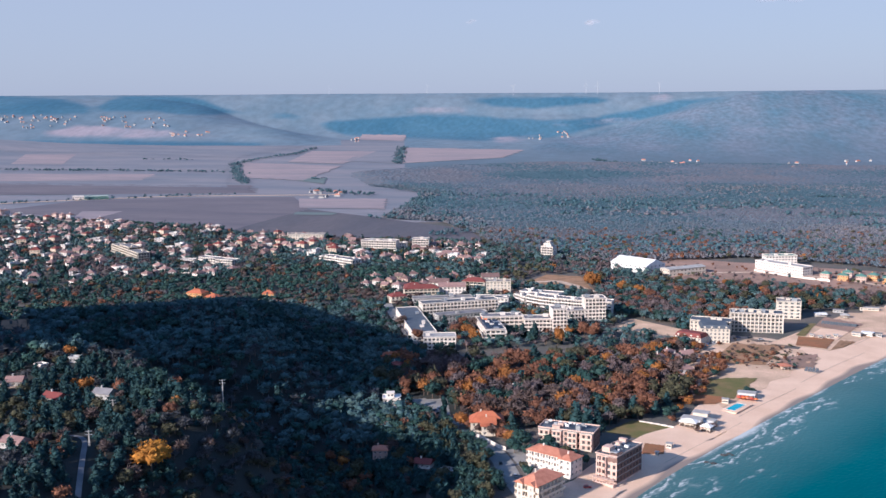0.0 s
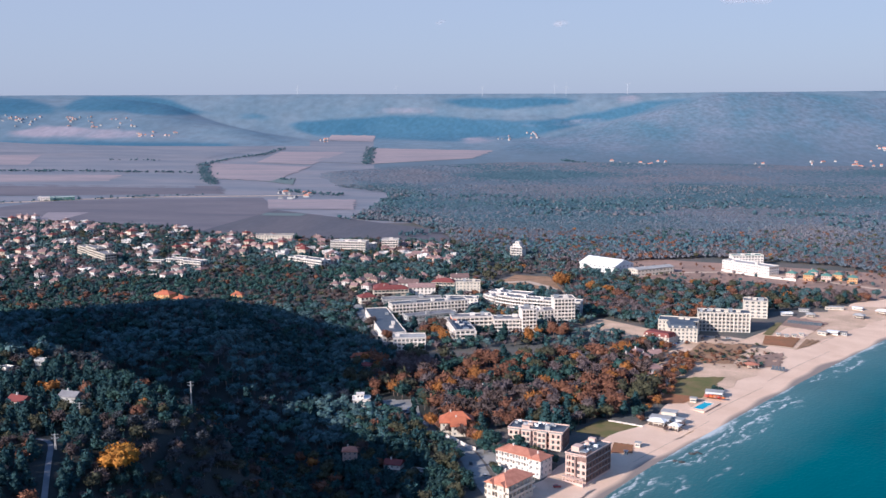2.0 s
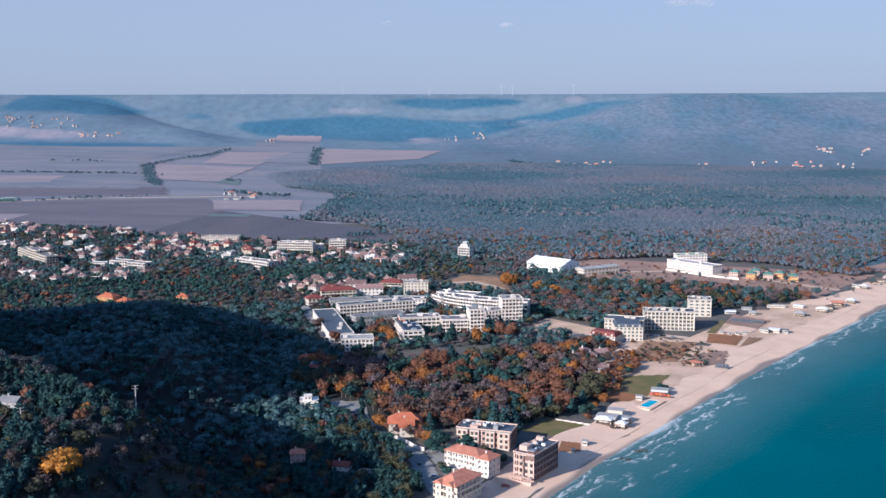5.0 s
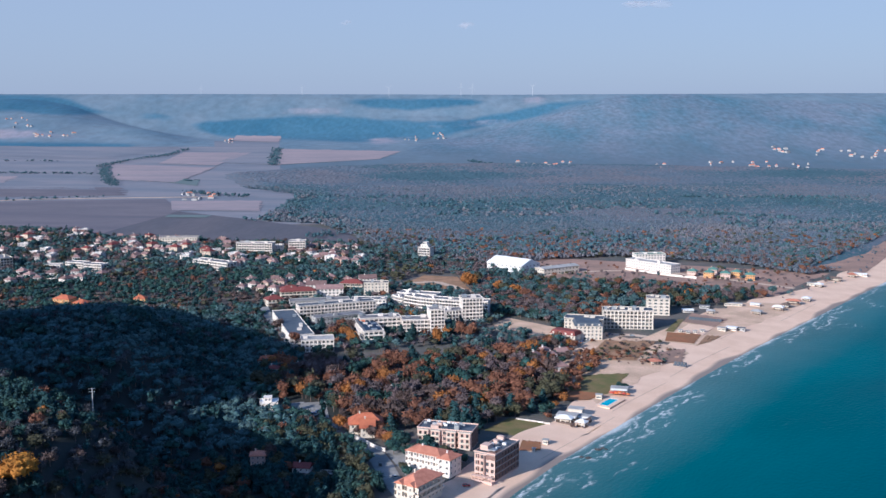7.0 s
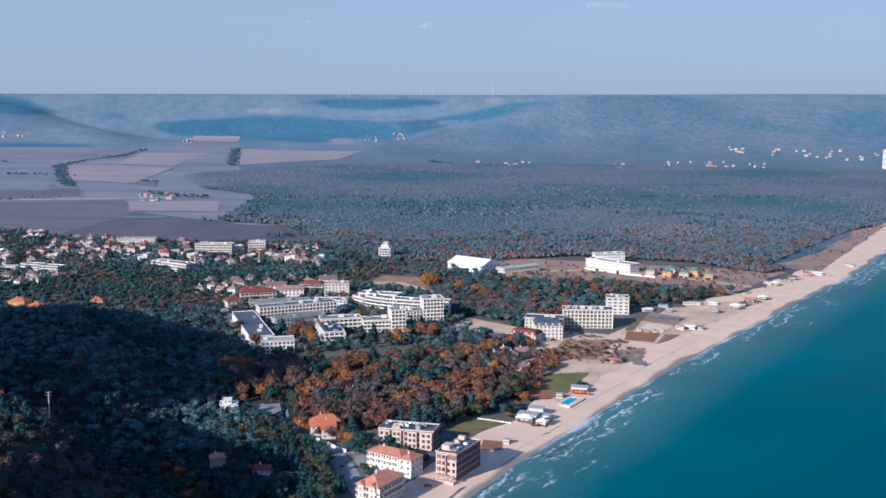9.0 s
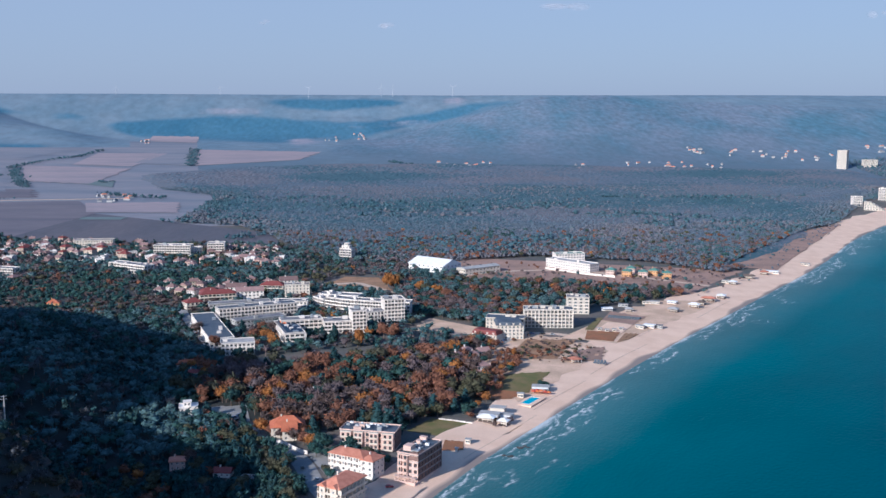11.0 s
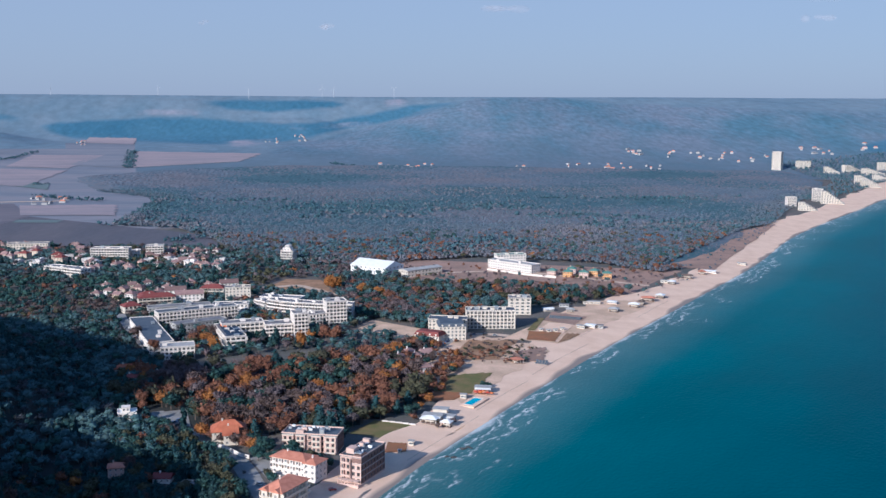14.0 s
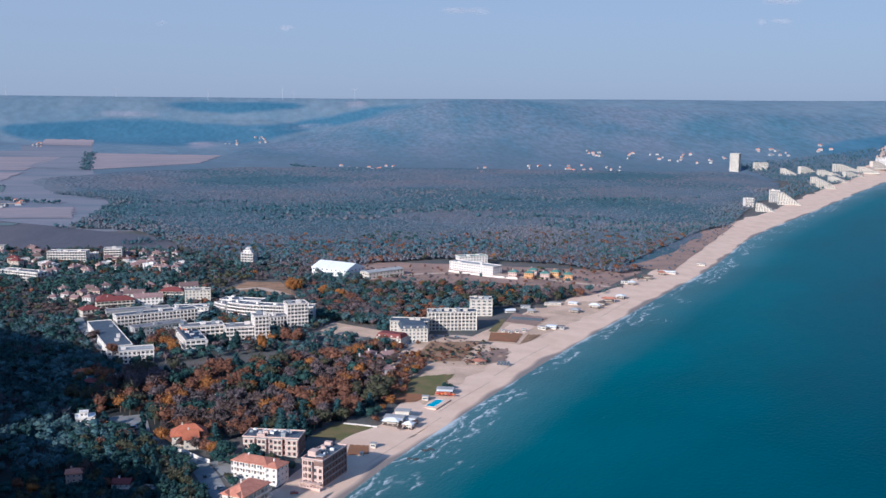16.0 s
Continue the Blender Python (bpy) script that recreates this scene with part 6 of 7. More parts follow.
def hedge(pts, rank):
    for (ax, ay), (bx_, by_) in zip(pts[:-1], pts[1:]):
        n = max(2, int(math.dist((ax, ay), (bx_, by_)) / 7))
        for k in range(n * rank):
            u = wood.uniform()
            rows_.append((ax + (bx_ - ax) * u + wood.normal() * 3 * rank, ay + (by_ - ay) * u + wood.normal() * 3 * rank, wood.uniform(4, 8), wood.uniform(1.0, 1.6), "green" if wood.uniform() < 0.75 else "bare"))


hedge([(-1560, 2636), (-1259, 2671), (-915, 2669)], 2)
hedge([(-798, 2372), (-920, 2684), (-1001, 2897), (-1000, 2970)], 3)
hedge([(-1000, 2970), (-982, 3129), (-930, 3261), (-926, 3524)], 2)
hedge([(-542, 2960), (-591, 3269), (-642, 3599)], 3)
hedge([(-1340, 3018), (-1175, 3023)], 1)
hedge([(-1116, 1877), (-1017, 1953), (-847, 2049), (-720, 2096)], 1)
hedge([(-587, 2227), (-521, 2161), (-439, 2113)], 3)
hedge([(-210, 1477), (-199, 1517), (-166, 1520)], 4)
hedge([(-351, 1708), (-313, 1686), (-286, 1688)], 4)
hedge([(-687, 2501), (-632, 2507)], 2)
hedge([(-307, 2818), (-222, 2890)], 2)
hedge([(8, 3131), (100, 2967)], 3)

grove("hedgerows", rows_, "far", "dark hedgerows and tree rows between the fields", far=True)
ca, cr = np.radians(np.arange(-16, 26, 0.11)), np.geomspace(1150, 3130, 310)
cr2, ca2 = np.meshgrid(cr, ca, indexing="ij")
cx, cy = cr2 * np.sin(ca2), cr2 * np.cos(ca2)
inside = within(cx.ravel(), cy.ravel(), FOREST).reshape(cx.shape)
edge = np.full(cx.shape, 1e9)
for (px, py), (qx, qy) in zip(FOREST, FOREST[1:] + FOREST[:1]):
    u = np.clip(((cx - px) * (qx - px) + (cy - py) * (qy - py)) / ((qx - px) ** 2 + (qy - py) ** 2), 0, 1)
    edge = np.minimum(edge, np.hypot(cx - px - u * (qx - px), cy - py - u * (qy - py)))
edge = np.where(inside, edge, -edge) + 26 * waves(cx, cy, 60, 7.0) * step(1300, 1900, cr2)
tall = (5.6 + wood.uniform(-0.9, 0.9, cx.shape) + 0.8 * waves(cx, cy, 22, 1.0)) * (0.86 + 0.14 * step(1640, 2100, cr2))
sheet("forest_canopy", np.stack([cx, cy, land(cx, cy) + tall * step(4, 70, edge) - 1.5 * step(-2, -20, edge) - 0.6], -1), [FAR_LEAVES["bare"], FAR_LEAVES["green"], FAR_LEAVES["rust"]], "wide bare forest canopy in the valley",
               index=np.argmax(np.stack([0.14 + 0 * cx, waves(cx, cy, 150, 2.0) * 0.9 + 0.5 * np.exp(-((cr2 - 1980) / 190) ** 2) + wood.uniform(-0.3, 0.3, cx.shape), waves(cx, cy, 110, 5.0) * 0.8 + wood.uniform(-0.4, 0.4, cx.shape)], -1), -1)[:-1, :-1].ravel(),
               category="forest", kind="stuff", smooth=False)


# ---- single things ----
def solid(bm, pts_low, pts_high, mat=0):
    """A closed shape between two rings of points."""
    lo, hi = [bm.verts.new(p) for p in pts_low], [bm.verts.new(p) for p in pts_high]
    bm.faces.new(lo[::-1]).material_index = mat
    bm.faces.new(hi).material_index = mat
    for i in range(len(lo)):
        bm.faces.new((lo[i], lo[(i + 1) % len(lo)], hi[(i + 1) % len(lo)], hi[i])).material_index = mat


def rod(bm, a, b, ra, rb, n=8, mat=0):
    v, f = limb(a, b, ra, rb, n)
    vs = [bm.verts.new(p) for p in v]
    for t in f:
        bm.faces.new([vs[i] for i in t]).material_index = mat
    bm.faces.new(vs[:n][::-1]).material_index = mat
    bm.faces.new(vs[n:]).material_index = mat


def swimming_pool(x, y, turn):
    home = thing("swimming_pool", x, y, turn, "bright blue swimming pool in a pale paved deck", "pool")
    bm = bmesh.new()
    for a in ((-9, 9, -12, -8.5), (-9, 9, 8.5, 12), (-9, -6, -8.5, 8.5), (6, 9, -8.5, 8.5)):
        box(bm, *a, -0.5, 0.30)
    part("deck", bm, SAND, home)
    bm = bmesh.new()
    box(bm, -6, 6, -8.5, 8.5, -0.6, 0.22)
    part("pool_water", bm, POOL, home)
    bm = bmesh.new()
    for a in ((-6.3, 6.3, -8.8, -8.5), (-6.3, 6.3, 8.5, 8.8), (-6.3, -6, -8.5, 8.5), (6, 6.3, -8.5, 8.5)):
        box(bm, *a, 0.304, 0.40)
    part("coping", bm, WHITE, home)
    claim(x - 9, y - 12, 0, 18, 24)


def hut(x, y, turn, w, d, h, label, wall=CREAM, roof=CONCRETE, awning=True):
    """A small beach building: walls, a shuttered counter, an overhanging roof and an awning."""
    home = thing("beach_hut", x, y, turn, label, "hut")
    bm = bmesh.new()
    solid(bm, [(-w / 2, -d / 2, -1.0), (w / 2, -d / 2, -1.0), (w / 2, d / 2, -1.0), (-w / 2, d / 2, -1.0)], [(-w / 2, -d / 2, h), (w / 2, -d / 2, h), (w / 2, d / 2, h), (-w / 2, d / 2, h)])
    part("wall", bm, wall, home)
    bm = bmesh.new()
    box(bm, -w / 2 - 0.4, w / 2 + 0.4, -d / 2 - 0.5, d / 2 + 0.4, h, h + 0.22)
    part("roof", bm, roof, home)
    n = max(1, int(w / 3))
    for i in range(n):
        put("window", window_mesh(w / n - 0.6, 1.1), home, (-w / 2 + (i + 0.5) * w / n, -d / 2 - 0.09, 1.0))
    put("door", shared(("door",), lambda: door_mesh()), home, (w / 2 + 0.06, 0, 0.1), math.pi / 2)
    if awning:
        bm = bmesh.new()
        solid(bm, [(-w / 2, -d / 2 - 2.4, h - 0.8), (w / 2, -d / 2 - 2.4, h - 0.8), (w / 2, -d / 2 - 0.02, h - 0.25), (-w / 2, -d / 2 - 0.02, h - 0.25)],
              [(-w / 2, -d / 2 - 2.4, h - 0.72), (w / 2, -d / 2 - 2.4, h - 0.72), (w / 2, -d / 2 - 0.02, h - 0.15), (-w / 2, -d / 2 - 0.02, h - 0.15)])
        part("awning", bm, WHITE_METAL, home)
    claim(x - w / 2 - 1, y - d / 2 - 1, 0, w + 2, d + 2)
    return home


def door_mesh():
    bm = bmesh.new()
    box(bm, -0.45, 0.45, -0.05, 0.05, 0, 2.05)
    return data_of("door", bm, GLASS)


def parasol(x, y, mat, label):
    home = thing("parasol", x, y, 0, label, "parasol", "parasols on the beach terrace")
    bm = bmesh.new()
    rod(bm, (0, 0, 0), (0, 0, 2.6), 0.05, 0.04, 6)
    part("pole", bm, STEEL, home)
    bm = bmesh.new()
    ring = [(1.7 * math.cos(k * math.pi / 4), 1.7 * math.sin(k * math.pi / 4)) for k in range(8)]
    top = bm.verts.new((0, 0, 2.75))
    up = [bm.verts.new((a, b, 2.15)) for a, b in ring]
    low = [bm.verts.new((a, b, 1.95)) for a, b in ring]
    for k in range(8):
        bm.faces.new((up[k], up[(k + 1) % 8], top))
        bm.faces.new((low[k], low[(k + 1) % 8], up[(k + 1) % 8], up[k]))
    part("canopy", bm, mat, home)


def car_proto(mat, label):
    home = tagged(new("car"), label, "car", "parked cars")
    bm = bmesh.new()
    solid(bm, [(-2.1, -0.85, 0.3), (2.1, -0.85, 0.3), (2.1, 0.85, 0.3), (-2.1, 0.85, 0.3)], [(-2.1, -0.82, 0.85), (2.0, -0.82, 0.80), (2.0, 0.82, 0.80), (-2.1, 0.82, 0.85)])
    part("body", bm, mat, home)
    bm = bmesh.new()
    solid(bm, [(-1.8, -0.78, 0.86), (1.0, -0.78, 0.86), (1.0, 0.78, 0.86), (-1.8, 0.78, 0.86)], [(-1.4, -0.62, 1.4), (0.35, -0.62, 1.4), (0.35, 0.62, 1.4), (-1.4, 0.62, 1.4)])
    cabin = part("cabin", bm, GLASS, home)
    bm = bmesh.new()
    box(bm, -1.42, 0.37, -0.64, 0.64, 1.405, 1.46)
    part("roof_panel", bm, mat, cabin)
    bm = bmesh.new()
    rod(bm, (0, -0.1, 0), (0, 0.1, 0), 0.32, 0.32, 10)
    wheel = data_of("wheel", bm, RUBBER)
    for a in (-1.3, 1.3):
        for b in (-0.78, 0.78):
            put("wheel", wheel, home, (a, b, 0.32))
    return home


def mast(x, y, h, label):
    home = thing("power_mast", x, y, 20, label, "mast")
    bm = bmesh.new()
    solid(bm, [(-0.45, -0.35, -1), (0.45, -0.35, -1), (0.45, 0.35, -1), (-0.45, 0.35, -1)], [(-0.2, -0.16, h), (0.2, -0.16, h), (0.2, 0.16, h), (-0.2, 0.16, h)])
    part("pole", bm, CONCRETE, home)
    for k, zz in enumerate((h - 0.5, h - 1.8)):
        bm = bmesh.new()
        box(bm, -1.3, 1.3, -0.1, 0.1, zz, zz + 0.18)
        for a in (-1.2, 0.0, 1.2):
            rod(bm, (a, 0, zz + 0.1), (a, 0, zz + 0.5), 0.07, 0.05, 6)
        part("crossarm", bm, STEEL, home)


def turbine(az_deg, r, h, turn):
    x, y = r * math.sin(radians(az_deg)), r * math.cos(radians(az_deg))
    home = thing("wind_turbine", x, y, -az_deg, "tall white wind turbine on the plateau edge", "wind turbine", "wind turbines on the plateau")
    bm = bmesh.new()
    rod(bm, (0, 0, -5), (0, 0, h), 0.9, 0.5, 8)
    part("tower", bm, TURBINE_PAINT, home)
    bm = bmesh.new()
    box(bm, -0.7, 0.7, -2.5, 2.0, h - 0.2, h + 1.4)
    part("nacelle", bm, TURBINE_PAINT, home)
    bm = bmesh.new()
    solid(bm, [(-0.4, 0, 0), (0.4, 0, 0), (0.4, 0.3, 0), (-0.4, 0.3, 0)], [(-0.2, 0.1, 17), (0.2, 0.1, 17), (0.2, 0.3, 17), (-0.2, 0.3, 17)])
    blade = data_of("blade", bm, TURBINE_PAINT)
    for k in range(3):
        b = put("blade", blade, home, (0, -3.2, h + 1.2))
        b.rotation_euler = (0, radians(turn + 120 * k), 0)


swimming_pool(90, 668.5, -32)
hut(87, 673.4, -14, 4, 3, 3.0, "small white kiosk beside the pool", awning=False)
hut(102.9, 691.4, -14, 11, 6, 3.2, "white beach bar with a flat roof")
deck_x, deck_y = 101.8, 683.5
for k in range(9):
    parasol(deck_x + (k % 5) * 2.6 - 5, deck_y + (k // 5) * 2.8 - 1, (PLASTIC_RED, ORANGE_PAINT, TILE_PINK)[k % 3], "red and orange parasol on the beach terrace")
hut(62.3, 628.9, -20, 12, 7, 3.6, "white beach restaurant with broad awnings")
hut(68.6, 639.3, -20, 9, 6, 4.2, "white upper hall of the beach restaurant", awning=False)
hut(73, 630.8, -30, 7, 5, 3.0, "small white terrace hut with an awning")
hut(45.7, 584.2, -20, 3, 2.6, 2.8, "small white changing hut on the sand", awning=False)
hut(38.1, 570.7, -20, 1.6, 1.6, 2.2, "narrow white cabin on the sand", awning=False)


def pavilion(x, y, turn, w, d, roof, label):
    """An open beach pavilion: a deck, posts, a counter and a hipped roof."""
    home = thing("beach_pavilion", x, y, turn, label, "pavilion")
    bm = bmesh.new()
    box(bm, 0, w, 0, d, -0.6, 0.35)
    part("deck", bm, BARK, home)
    for i in range(4):
        for j in (0, 1):
            bm = bmesh.new()
            px_, py_ = 0.3 + (w - 0.6) * i / 3, 0.3 + (d - 0.6) * j
            box(bm, px_ - 0.1, px_ + 0.1, py_ - 0.1, py_ + 0.1, 0.354, 2.8)
            part("post", bm, WHITE, home)
    bm = bmesh.new()
    box(bm, w * 0.2, w * 0.8, d * 0.45, d * 0.8, 0.354, 2.5)
    part("counter", bm, CREAM, home)
    part("roof", hip_roof(w, d, 2.8, 1.5, 0.5, False, 0.15), roof, home)
    claim(x, y, turn, w, d)


for k, (hx, hy, hw, ht) in enumerate(((215.7, 878.9, 7, -30), (225.3, 884, 9, -28), (233, 884, 7, -20), (251.5, 985, 16, -12), (272, 984, 9, -30), (315.1, 1008, 8, -25), (361.3, 1100, 8, -30), (439, 1173, 14, -25), (221.8, 973, 9, -15), (504, 1239, 10, -30), (202.7, 955, 10, 5), (80.8, 955.6, 6, 0), (141.6, 1079.8, 7, -8))):
    hut(hx, hy, ht, hw, 4 + k % 2, 2.8, ("low cream beach hut on the sand", "low white beach hut with an awning", "low grey beach hut on the sand")[k % 3], (CREAM, WHITE, CONCRETE)[k % 3], (CONCRETE, WHITE_METAL, FELT)[k % 3], awning=k % 3 == 1)
for k, (hx, hy, hw, ht) in enumerate(((284, 972, 10, -28), (306, 1003, 13, -20), (258, 948, 9, -30), (390, 1132, 13, -25), (362, 1093, 8, -30), (136, 760, 8, 10), (218, 946, 7, -10), (296, 985, 7, -35), (326, 1020, 8, -30), (420, 1160, 9, -20))):
    pavilion(hx, hy, ht, hw, 6 + k % 3, (WHITE_METAL, TILE_PINK, CONCRETE, BARK)[k % 4], ("open beach pavilion under a white sheet roof", "open beach pavilion under a tiled roof", "open beach pavilion under a grey roof", "open beach pavilion under a brown thatched roof")[k % 4])
pavilion(54, 622, -22, 10, 7, WHITE_METAL, "open white terrace pavilion beside the beach restaurant")
pavilion(66, 618, -30, 6, 5, WHITE_METAL, "small white terrace pavilion on the sand")
mast(-162.5, 444.0, 13.0, "slim concrete power mast on the wooded shelf")
mast(-196.1, 405, 7.0, "short concrete power mast beside a cottage")
mast(-186.5, 364, 6.0, "short concrete power mast beside a lane")
for a, h in ((-8.76, 34), (-4.15, 40), (-0.29, 42), (0.31, 38), (3.53, 44), (-13.99, 28)):
    turbine(a, 4780, h, 17 * a)

paints = [car_proto(m, "parked %s car beside the road" % c) for m, c in zip(CAR_PAINTS, ("white", "silver", "dark blue", "red", "black"))]
spots_ = [(-95.4, 624.8, 60), (-93.9, 629, 60), (-91.4, 623.3, 60), (-91.4, 633.4, 55), (-91.4, 616.3, 60), (-94.9, 616.7, 60), (-89.1, 626.7, 60), (-12.4, 510.8, 20), (0.4, 515, 10), (-6.1, 531, 40),
          (79.8, 808.1, 45), (83, 813.8, 45), (86.3, 819.5, 45), (90.1, 826.1, 45), (93.9, 831.7, 45), (98.3, 838.3, 45), (76.6, 802.4, 45), (101.4, 833.9, 45), (119.1, 856.8, 10), (128.5, 856.4, 10), (136.2, 852.2, 10),
          (-45.2, 538.1, 100), (-36.3, 519.7, 110), (-173, 440.2, 20), (-150.1, 842.7, 100), (-158.1, 867.7, 100), (-170.4, 909.2, 100)]
for k, (cx_, cy_, ct_) in enumerate(spots_):
    copy_thing(paints[(k * 7 + k // 3) % 5], pose(cx_, cy_, float(land(cx_, cy_)) + 0.32, 0, 0, ct_))
for c_ in paints:
    for o in list(c_.children_recursive) + [c_]:
        bpy.data.objects.remove(o)


# trees that stand out by themselves
def lone_tree(kind, x, y, h, label, form=None, wide=1.1):
    (wv, wf), (cv, cf) = tree_shape(int(x * 3 + y) % 97, form or FORM[kind], 8 if form != "column" else 9, 900, 0.026)
    tree = tagged(new("tree"), label, "tree")
    tree.location = (x, y, float(land(x, y)) - 0.2)
    s = np.array((h * wide, h * wide, h))
    put("trunk", triangles("trunk", wv * s, wf, [BARK], np.zeros(len(wf))), tree)
    put("crown", triangles("crown", cv * s, cf, [LEAVES[kind]], np.zeros(len(cf))), tree)


lone_tree("yellow", -161.7, 362.6, 14, "broad golden autumn tree on the wooded shelf", wide=1.35)
lone_tree("pine", -86.3, 616, 14, "slim dark cypress beside the street", "column", 1.0)
lone_tree("orange", -0.2, 1070, 20, "tall orange-gold poplar behind the resort", wide=0.8)
lone_tree("orange", 7.3, 1070, 18, "tall orange poplar behind the resort", wide=0.8)
lone_tree("orange", 31.6, 1050.5, 14, "orange tree beside the pale track", wide=1.1)
lone_tree("olive", 39.3, 1044.3, 13, "olive-green tree beside the pale track", wide=1.2)
lone_tree("orange", 48.4, 1033.9, 13, "orange tree near the white hall", wide=1.1)
lone_tree("rust", 57.1, 1018.4, 12, "rust-brown tree near the white hall", wide=1.2)
lone_tree("olive", 12.9, 1101.9, 14, "olive-green tree behind the resort", wide=1.0)
lone_tree("orange", -22.9, 816.7, 17, "tall orange tree in front of the resort", wide=0.6)
lone_tree("rust", 4.4, 841, 15, "rust-brown tree beside the resort tower", wide=0.9)
lone_tree("rust", -3.4, 845, 15, "rust-brown tree by the resort tower", wide=0.9)
for k, px in enumerate(((-45.4, 828.8), (-52.9, 841.3), (-42.8, 840.9), (-14.1, 848.9), (-9.6, 861.9), (-119.8, 862.7), (-140.5, 933.5))):
    lone_tree("pine", px[0], px[1], 12 + k % 3, "dark conifer close to the resort blocks", wide=0.9)
for k, px in enumerate(((-107.9, 842.1), (-98.8, 842.2), (-94.1, 862.9), (-104.7, 873.7), (-89.8, 822.1), (-157.4, 863.8), (-135.1, 817.9))):
    lone_tree(("rust", "orange", "bare")[k % 3], px[0], px[1], 11 + k % 3, "autumn tree in the resort courtyard")
lone_tree("orange", -42.2, 571.4, 9, "orange tree beside the garden wall")
lone_tree("green", -36.2, 565.8, 12, "broad green tree behind the guest house", wide=1.2)
lone_tree("green", -39.3, 556.6, 10, "broad green tree beside the street", wide=1.2)
lone_tree("green", -20.7, 569.6, 8, "green tree in front of the brown hotel", wide=1.1)
lone_tree("bare", -56.8, 586.3, 9, "bare tree in front of the villa", wide=1.2)


for k, (tx_, ty_) in enumerate(((-61.4, 586.8), (-53.3, 583.6), (-50.6, 589.8), (-47.1, 594.1), (-47.6, 576), (-44.2, 581.3), (-68, 594.1), (-71.6, 602.8), (-74.4, 598.4))):
    lone_tree(("bare", "bare", "rust", "orange", "rust", "green", "rust", "bare", "orange")[k], tx_, ty_, 7.5 + k % 3, "garden tree beside the old villa", wide=1.2)
for k, (tx_, ty_) in enumerate(((-29.6, 560.2), (-26.1, 565.4), (-22.2, 561.6), (-17.2, 557.7), (-12.2, 555.9), (-31.6, 551.1), (-32.5, 530), (-30, 522.1), (-2.3, 544), (-4.7, 539), (-27, 556.3))):
    lone_tree(("green", "pine", "green", "pine", "olive", "green", "olive", "green", "green", "pine", "bare")[k], tx_, ty_, 5.5 + k % 3, "dark garden tree between the guest houses", wide=1.15)
for k, (tx_, ty_) in enumerate(((12.5, 621.9), (15.3, 625.8), (18.2, 627.7), (21, 628.7), (23.8, 629.6), (4.9, 615), (8.3, 618.9))):
    lone_tree("rust", tx_, ty_, 4.5, "clipped rust-coloured hedge tree by the sports lawn", wide=1.4)


for k, (tx_, ty_, th_) in enumerate(((-22, 563, 6.5), (-17.5, 561, 6), (-13, 559.5, 5), (-9, 558.5, 4.5), (-19, 556, 5.5), (-6, 556, 4.5), (22, 556, 6), (26, 562, 6.5), (18, 568, 7))):
    lone_tree(("green", "pine", "green", "olive")[k % 4], tx_, ty_, th_, "dark garden tree in front of the beach hotels", "round", wide=1.1)


for k, (tx_, ty_, th_) in enumerate(((70, 620, 4.5), (74, 622, 5), (64, 614, 4), (50, 626, 5), (104, 699, 5.5), (108, 700, 4.5))):
    lone_tree(("bare", "mauve", "bare", "rust", "green", "green")[k], tx_, ty_, th_, "small tree beside the beach restaurant" if k < 4 else "dark round tree behind the beach bar", wide=1.2)


# garden walls, rocks, clouds
def garden_wall(pts, h, label):
    home = thing("garden_wall", *pts[0], 0, label, "wall", z=0)
    for (ax, ay), (bx_, by_) in zip(pts[:-1], pts[1:]):
        n = max(1, int(math.dist((ax, ay), (bx_, by_)) / 4))
        for k in range(n):
            u, v = k / n, (k + 0.94) / n
            x0, y0, x1, y1 = ax + (bx_ - ax) * u, ay + (by_ - ay) * u, ax + (bx_ - ax) * v, ay + (by_ - ay) * v
            L_ = math.dist((x0, y0), (x1, y1))
            bm = bmesh.new()
            box(bm, 0, L_, -0.15, 0.15, -0.6, h)
            box(bm, -0.06, L_ + 0.06, -0.22, 0.22, h, h + 0.12)
            part("panel", bm, WHITE, home, place=(x0 - pts[0][0], y0 - pts[0][1], float(land(x0, y0))), turn=math.atan2(y1 - y0, x1 - x0))


garden_wall([(-67.1, 586.2), (-57.5, 576.1), (-48.5, 563.9), (-43.9, 560.3)], 2.0, "white panelled garden wall along the street")
garden_wall([(182, 1202), (222.7, 1157.8), (249.9, 1137.9)], 2.2, "long pale garden wall beside a field")
garden_wall([(30.7, 622.2), (50.9, 616.9)], 0.7, "low pale wall along the sports lawn")


def rock(x, y, s):
    me = mesh_from("rock", [tuple(v * s * (1 + 0.25 * math.sin(7 * v[0] + 3 * v[1] + s))) for v in ICO_V * (1.4, 1.0, 0.5)], [tuple(int(i) for i in f) for f in ICO_F], [ROCK])
    ob = tagged(new("rock", me), "dark wet rock awash in the surf", "rock", "rocks in the surf")
    ob.location = (x, y, 0.05)


for k, (rx_, ry_) in enumerate(((73.7, 579.3), (77.8, 580.8), (75.2, 578.1), (79.4, 578.6), (64.1, 565.4), (67.8, 563.9))):
    rock(rx_, ry_, 1.0 + 0.4 * (k % 3))


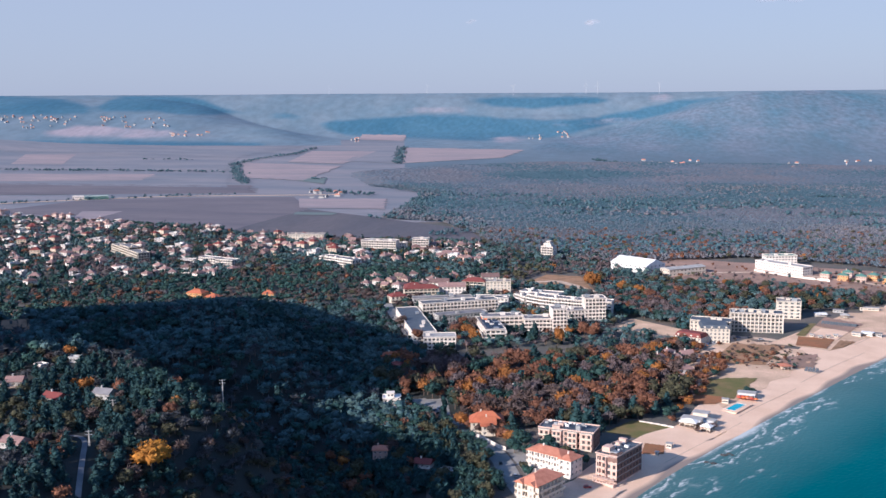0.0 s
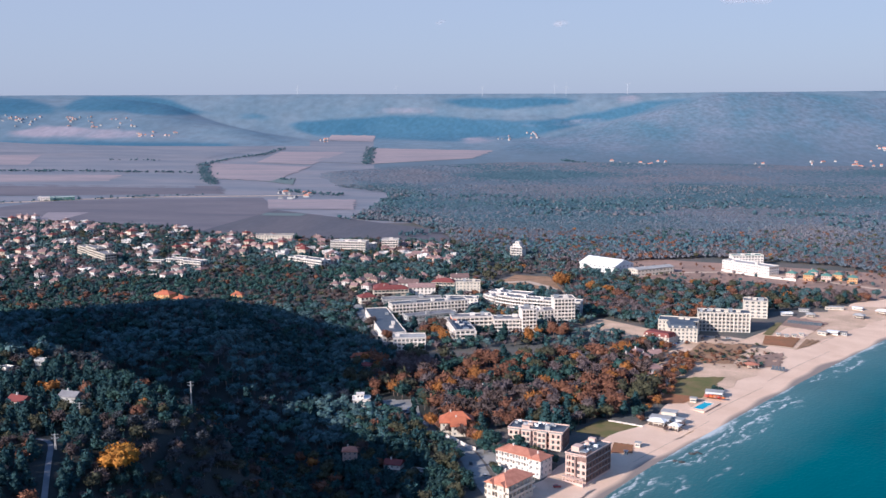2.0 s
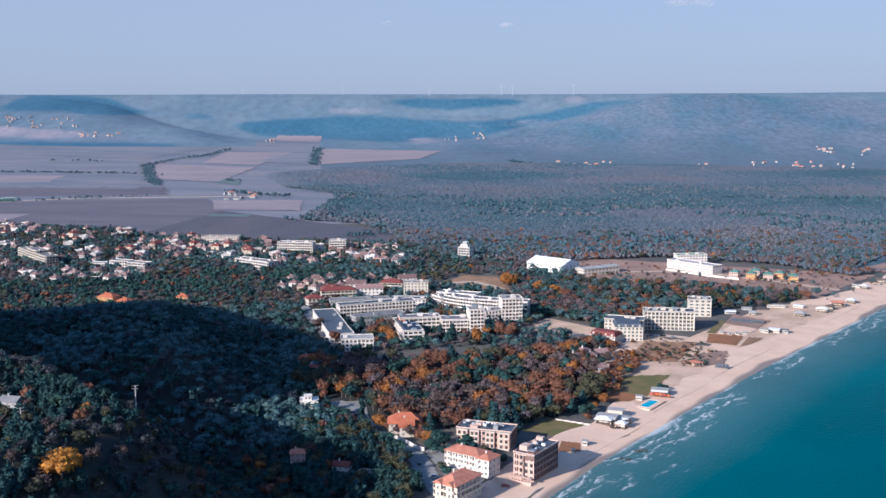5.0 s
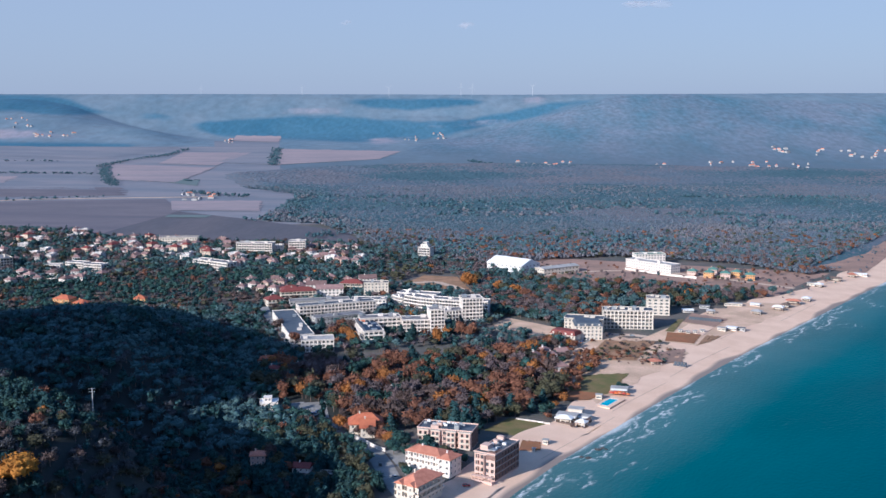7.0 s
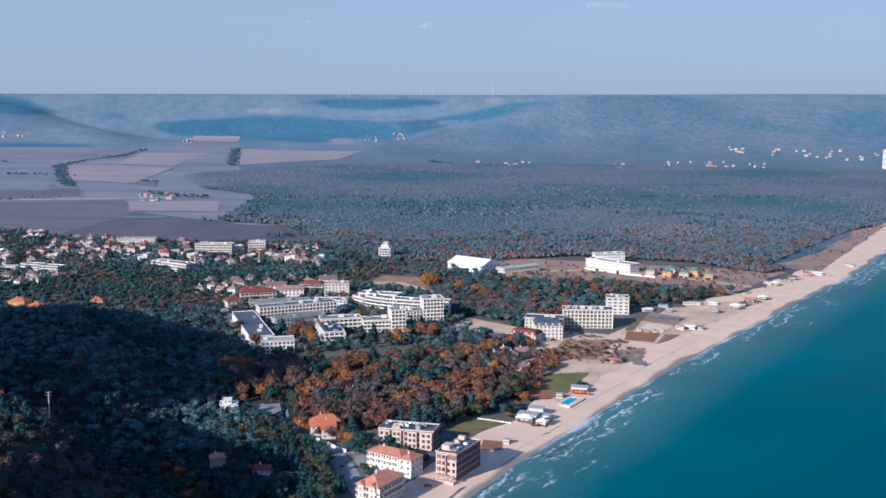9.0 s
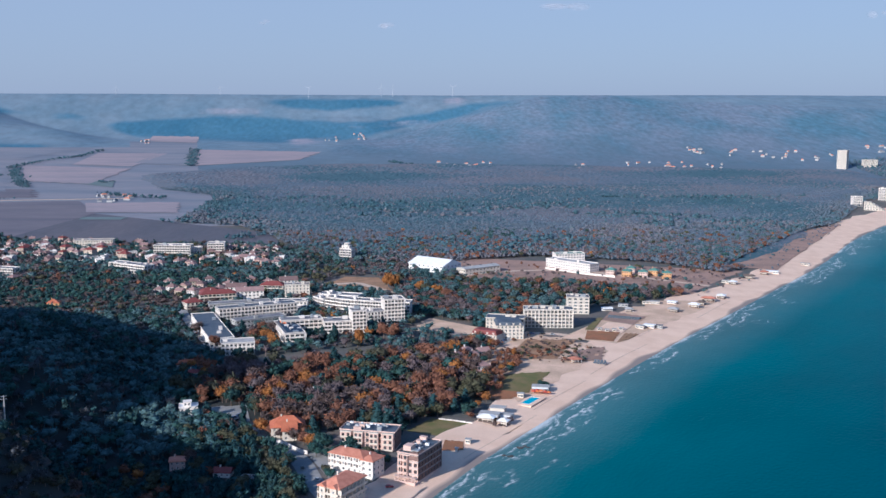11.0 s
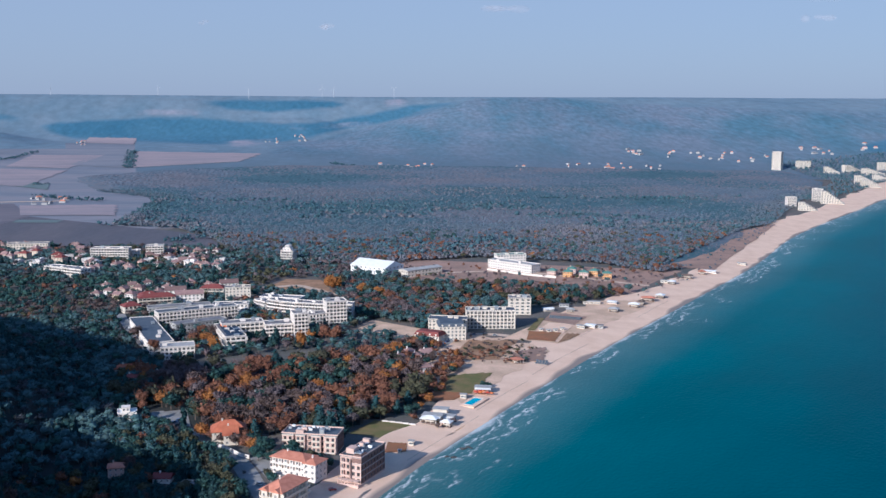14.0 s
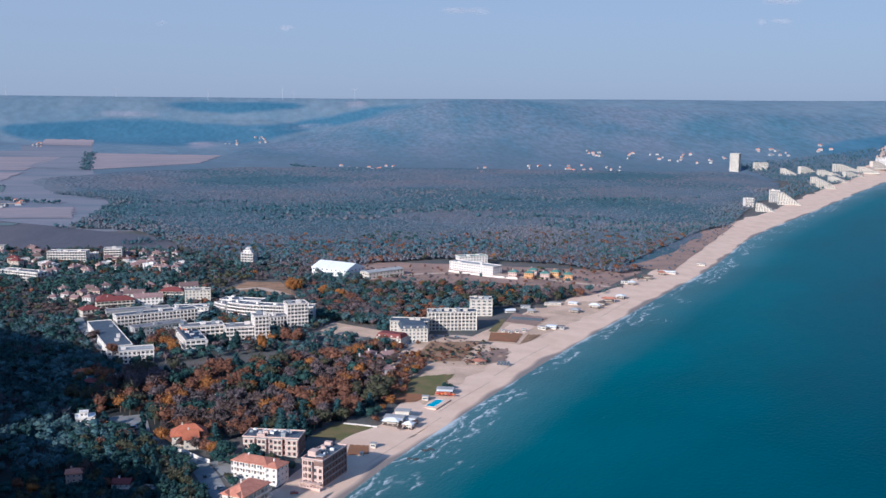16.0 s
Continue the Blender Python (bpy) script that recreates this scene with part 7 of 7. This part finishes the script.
def cloud(az_deg, el_deg, w, h, n):
    """A small far cloud of many thin overlapping puffs."""
    r = 4700
    x, y, z = r * math.sin(radians(az_deg)), r * math.cos(radians(az_deg)), EYE + r * math.tan(radians(el_deg))
    g = np.random.RandomState(int(abs(az_deg) * 10) + n)
    pieces = []
    for _ in range(n):
        a, b = np.clip(g.randn(2) * 0.5, -1, 1)
        v = BALL_V * (w * g.uniform(0.16, 0.34), w * 0.2, h * g.uniform(0.25, 0.5)) + (a * w * 0.5, g.uniform(-20, 20), b * h * 0.3)
        pieces.append((v, BALL_F))
    v, f = join(pieces)
    me = triangles("cloud", v, f, [MIST], np.zeros(len(f)))
    me.polygons.foreach_set("use_smooth", np.ones(len(f), bool))
    ob = tagged(new("cloud", me), "small thin pinkish cloud in the hazy sky", "cloud", "small clouds", kind="structure")
    ob.location, ob.rotation_euler = (x, y, z), (0, 0, radians(-az_deg))


MIST = bpy.data.materials.new("thin cloud")
MIST.use_nodes = True
mn, ml = MIST.node_tree.nodes, MIST.node_tree.links
thin_mix, clear = mn.new("ShaderNodeMixShader"), mn.new("ShaderNodeBsdfTransparent")
mn["Principled BSDF"].inputs["Base Color"].default_value = (0.85, 0.70, 0.68, 1)
mn["Principled BSDF"].inputs["Roughness"].default_value = 1.0
thin_mix.inputs["Fac"].default_value = 0.045
ml.new(clear.outputs[0], thin_mix.inputs[1])
ml.new(mn["Principled BSDF"].outputs[0], thin_mix.inputs[2])
ml.new(thin_mix.outputs[0], mn["Material Output"].inputs["Surface"])
for a, e, w, h, n in ((-0.24, 4.0, 90, 32, 3), (9.0, 4.9, 230, 36, 4), (25.8, 5.3, 260, 40, 4), (25.3, 4.4, 120, 36, 3), (-6.3, 4.1, 70, 24, 2), (-14.0, 5.6, 160, 40, 3)):
    cloud(a, e, w, h, min(n, 3))


# tide lines on the sand, stacked sunbeds, sunshade frames
for k, (y0, y1, off_) in enumerate(((560, 640, 9), (650, 720, 14), (735, 830, 17), (850, 905, 30), (930, 1010, 18))):
    yy = np.linspace(y0, y1, 12)
    ribbon("tide_line", [(float(shore_x(v)) - off_ * 1.25 - 0.7 * math.sin(v / 17), float(v)) for v in yy], 0.6, SEAWEED, "dark line of dried seaweed on the sand", lift=0.32)


def sunbeds(x, y, turn, rows, n):
    V, F = [], []
    c, s, z = math.cos(radians(turn)), math.sin(radians(turn)), float(land(x, y)) + 0.3
    for i in range(rows):
        for j in range(n):
            k, a, b, h = len(V), j * 2.4, i * 3.0, 0.9 + 0.7 * ((i * 5 + j * 3) % 3)
            for dz in (0, h):
                for p_, q_ in ((0, 0), (1.9, 0), (1.9, 0.7), (0, 0.7)):
                    V.append((x + c * (a + p_) - s * (b + q_), y + s * (a + p_) + c * (b + q_), z + dz))
            F += [(k, k + 1, k + 5, k + 4), (k + 1, k + 2, k + 6, k + 5), (k + 2, k + 3, k + 7, k + 6), (k + 3, k, k + 4, k + 7), (k + 4, k + 5, k + 6, k + 7)]
    tagged(new("stacked_sunbeds", mesh_from("stacked_sunbeds", V, F, [SLATE])), "rows of dark stacked sunbeds by the beach", "sunbeds", kind="stuff")


sunbeds(195.7, 919.4, -25, 4, 12)
sunbeds(152.8, 763.9, -25, 2, 4)
for k, px in enumerate(((178.5, 867.8), (183.8, 862.6), (190.1, 864.4), (197, 869), (-35.4, 675.1), (-72.1, 730.4))):
    hut(px[0], px[1], -20 + 6 * (k % 3), 3.2, 2.6, 2.4, "tiny white beach cabin in a row" if k < 4 else "small white shed among the trees", awning=False)
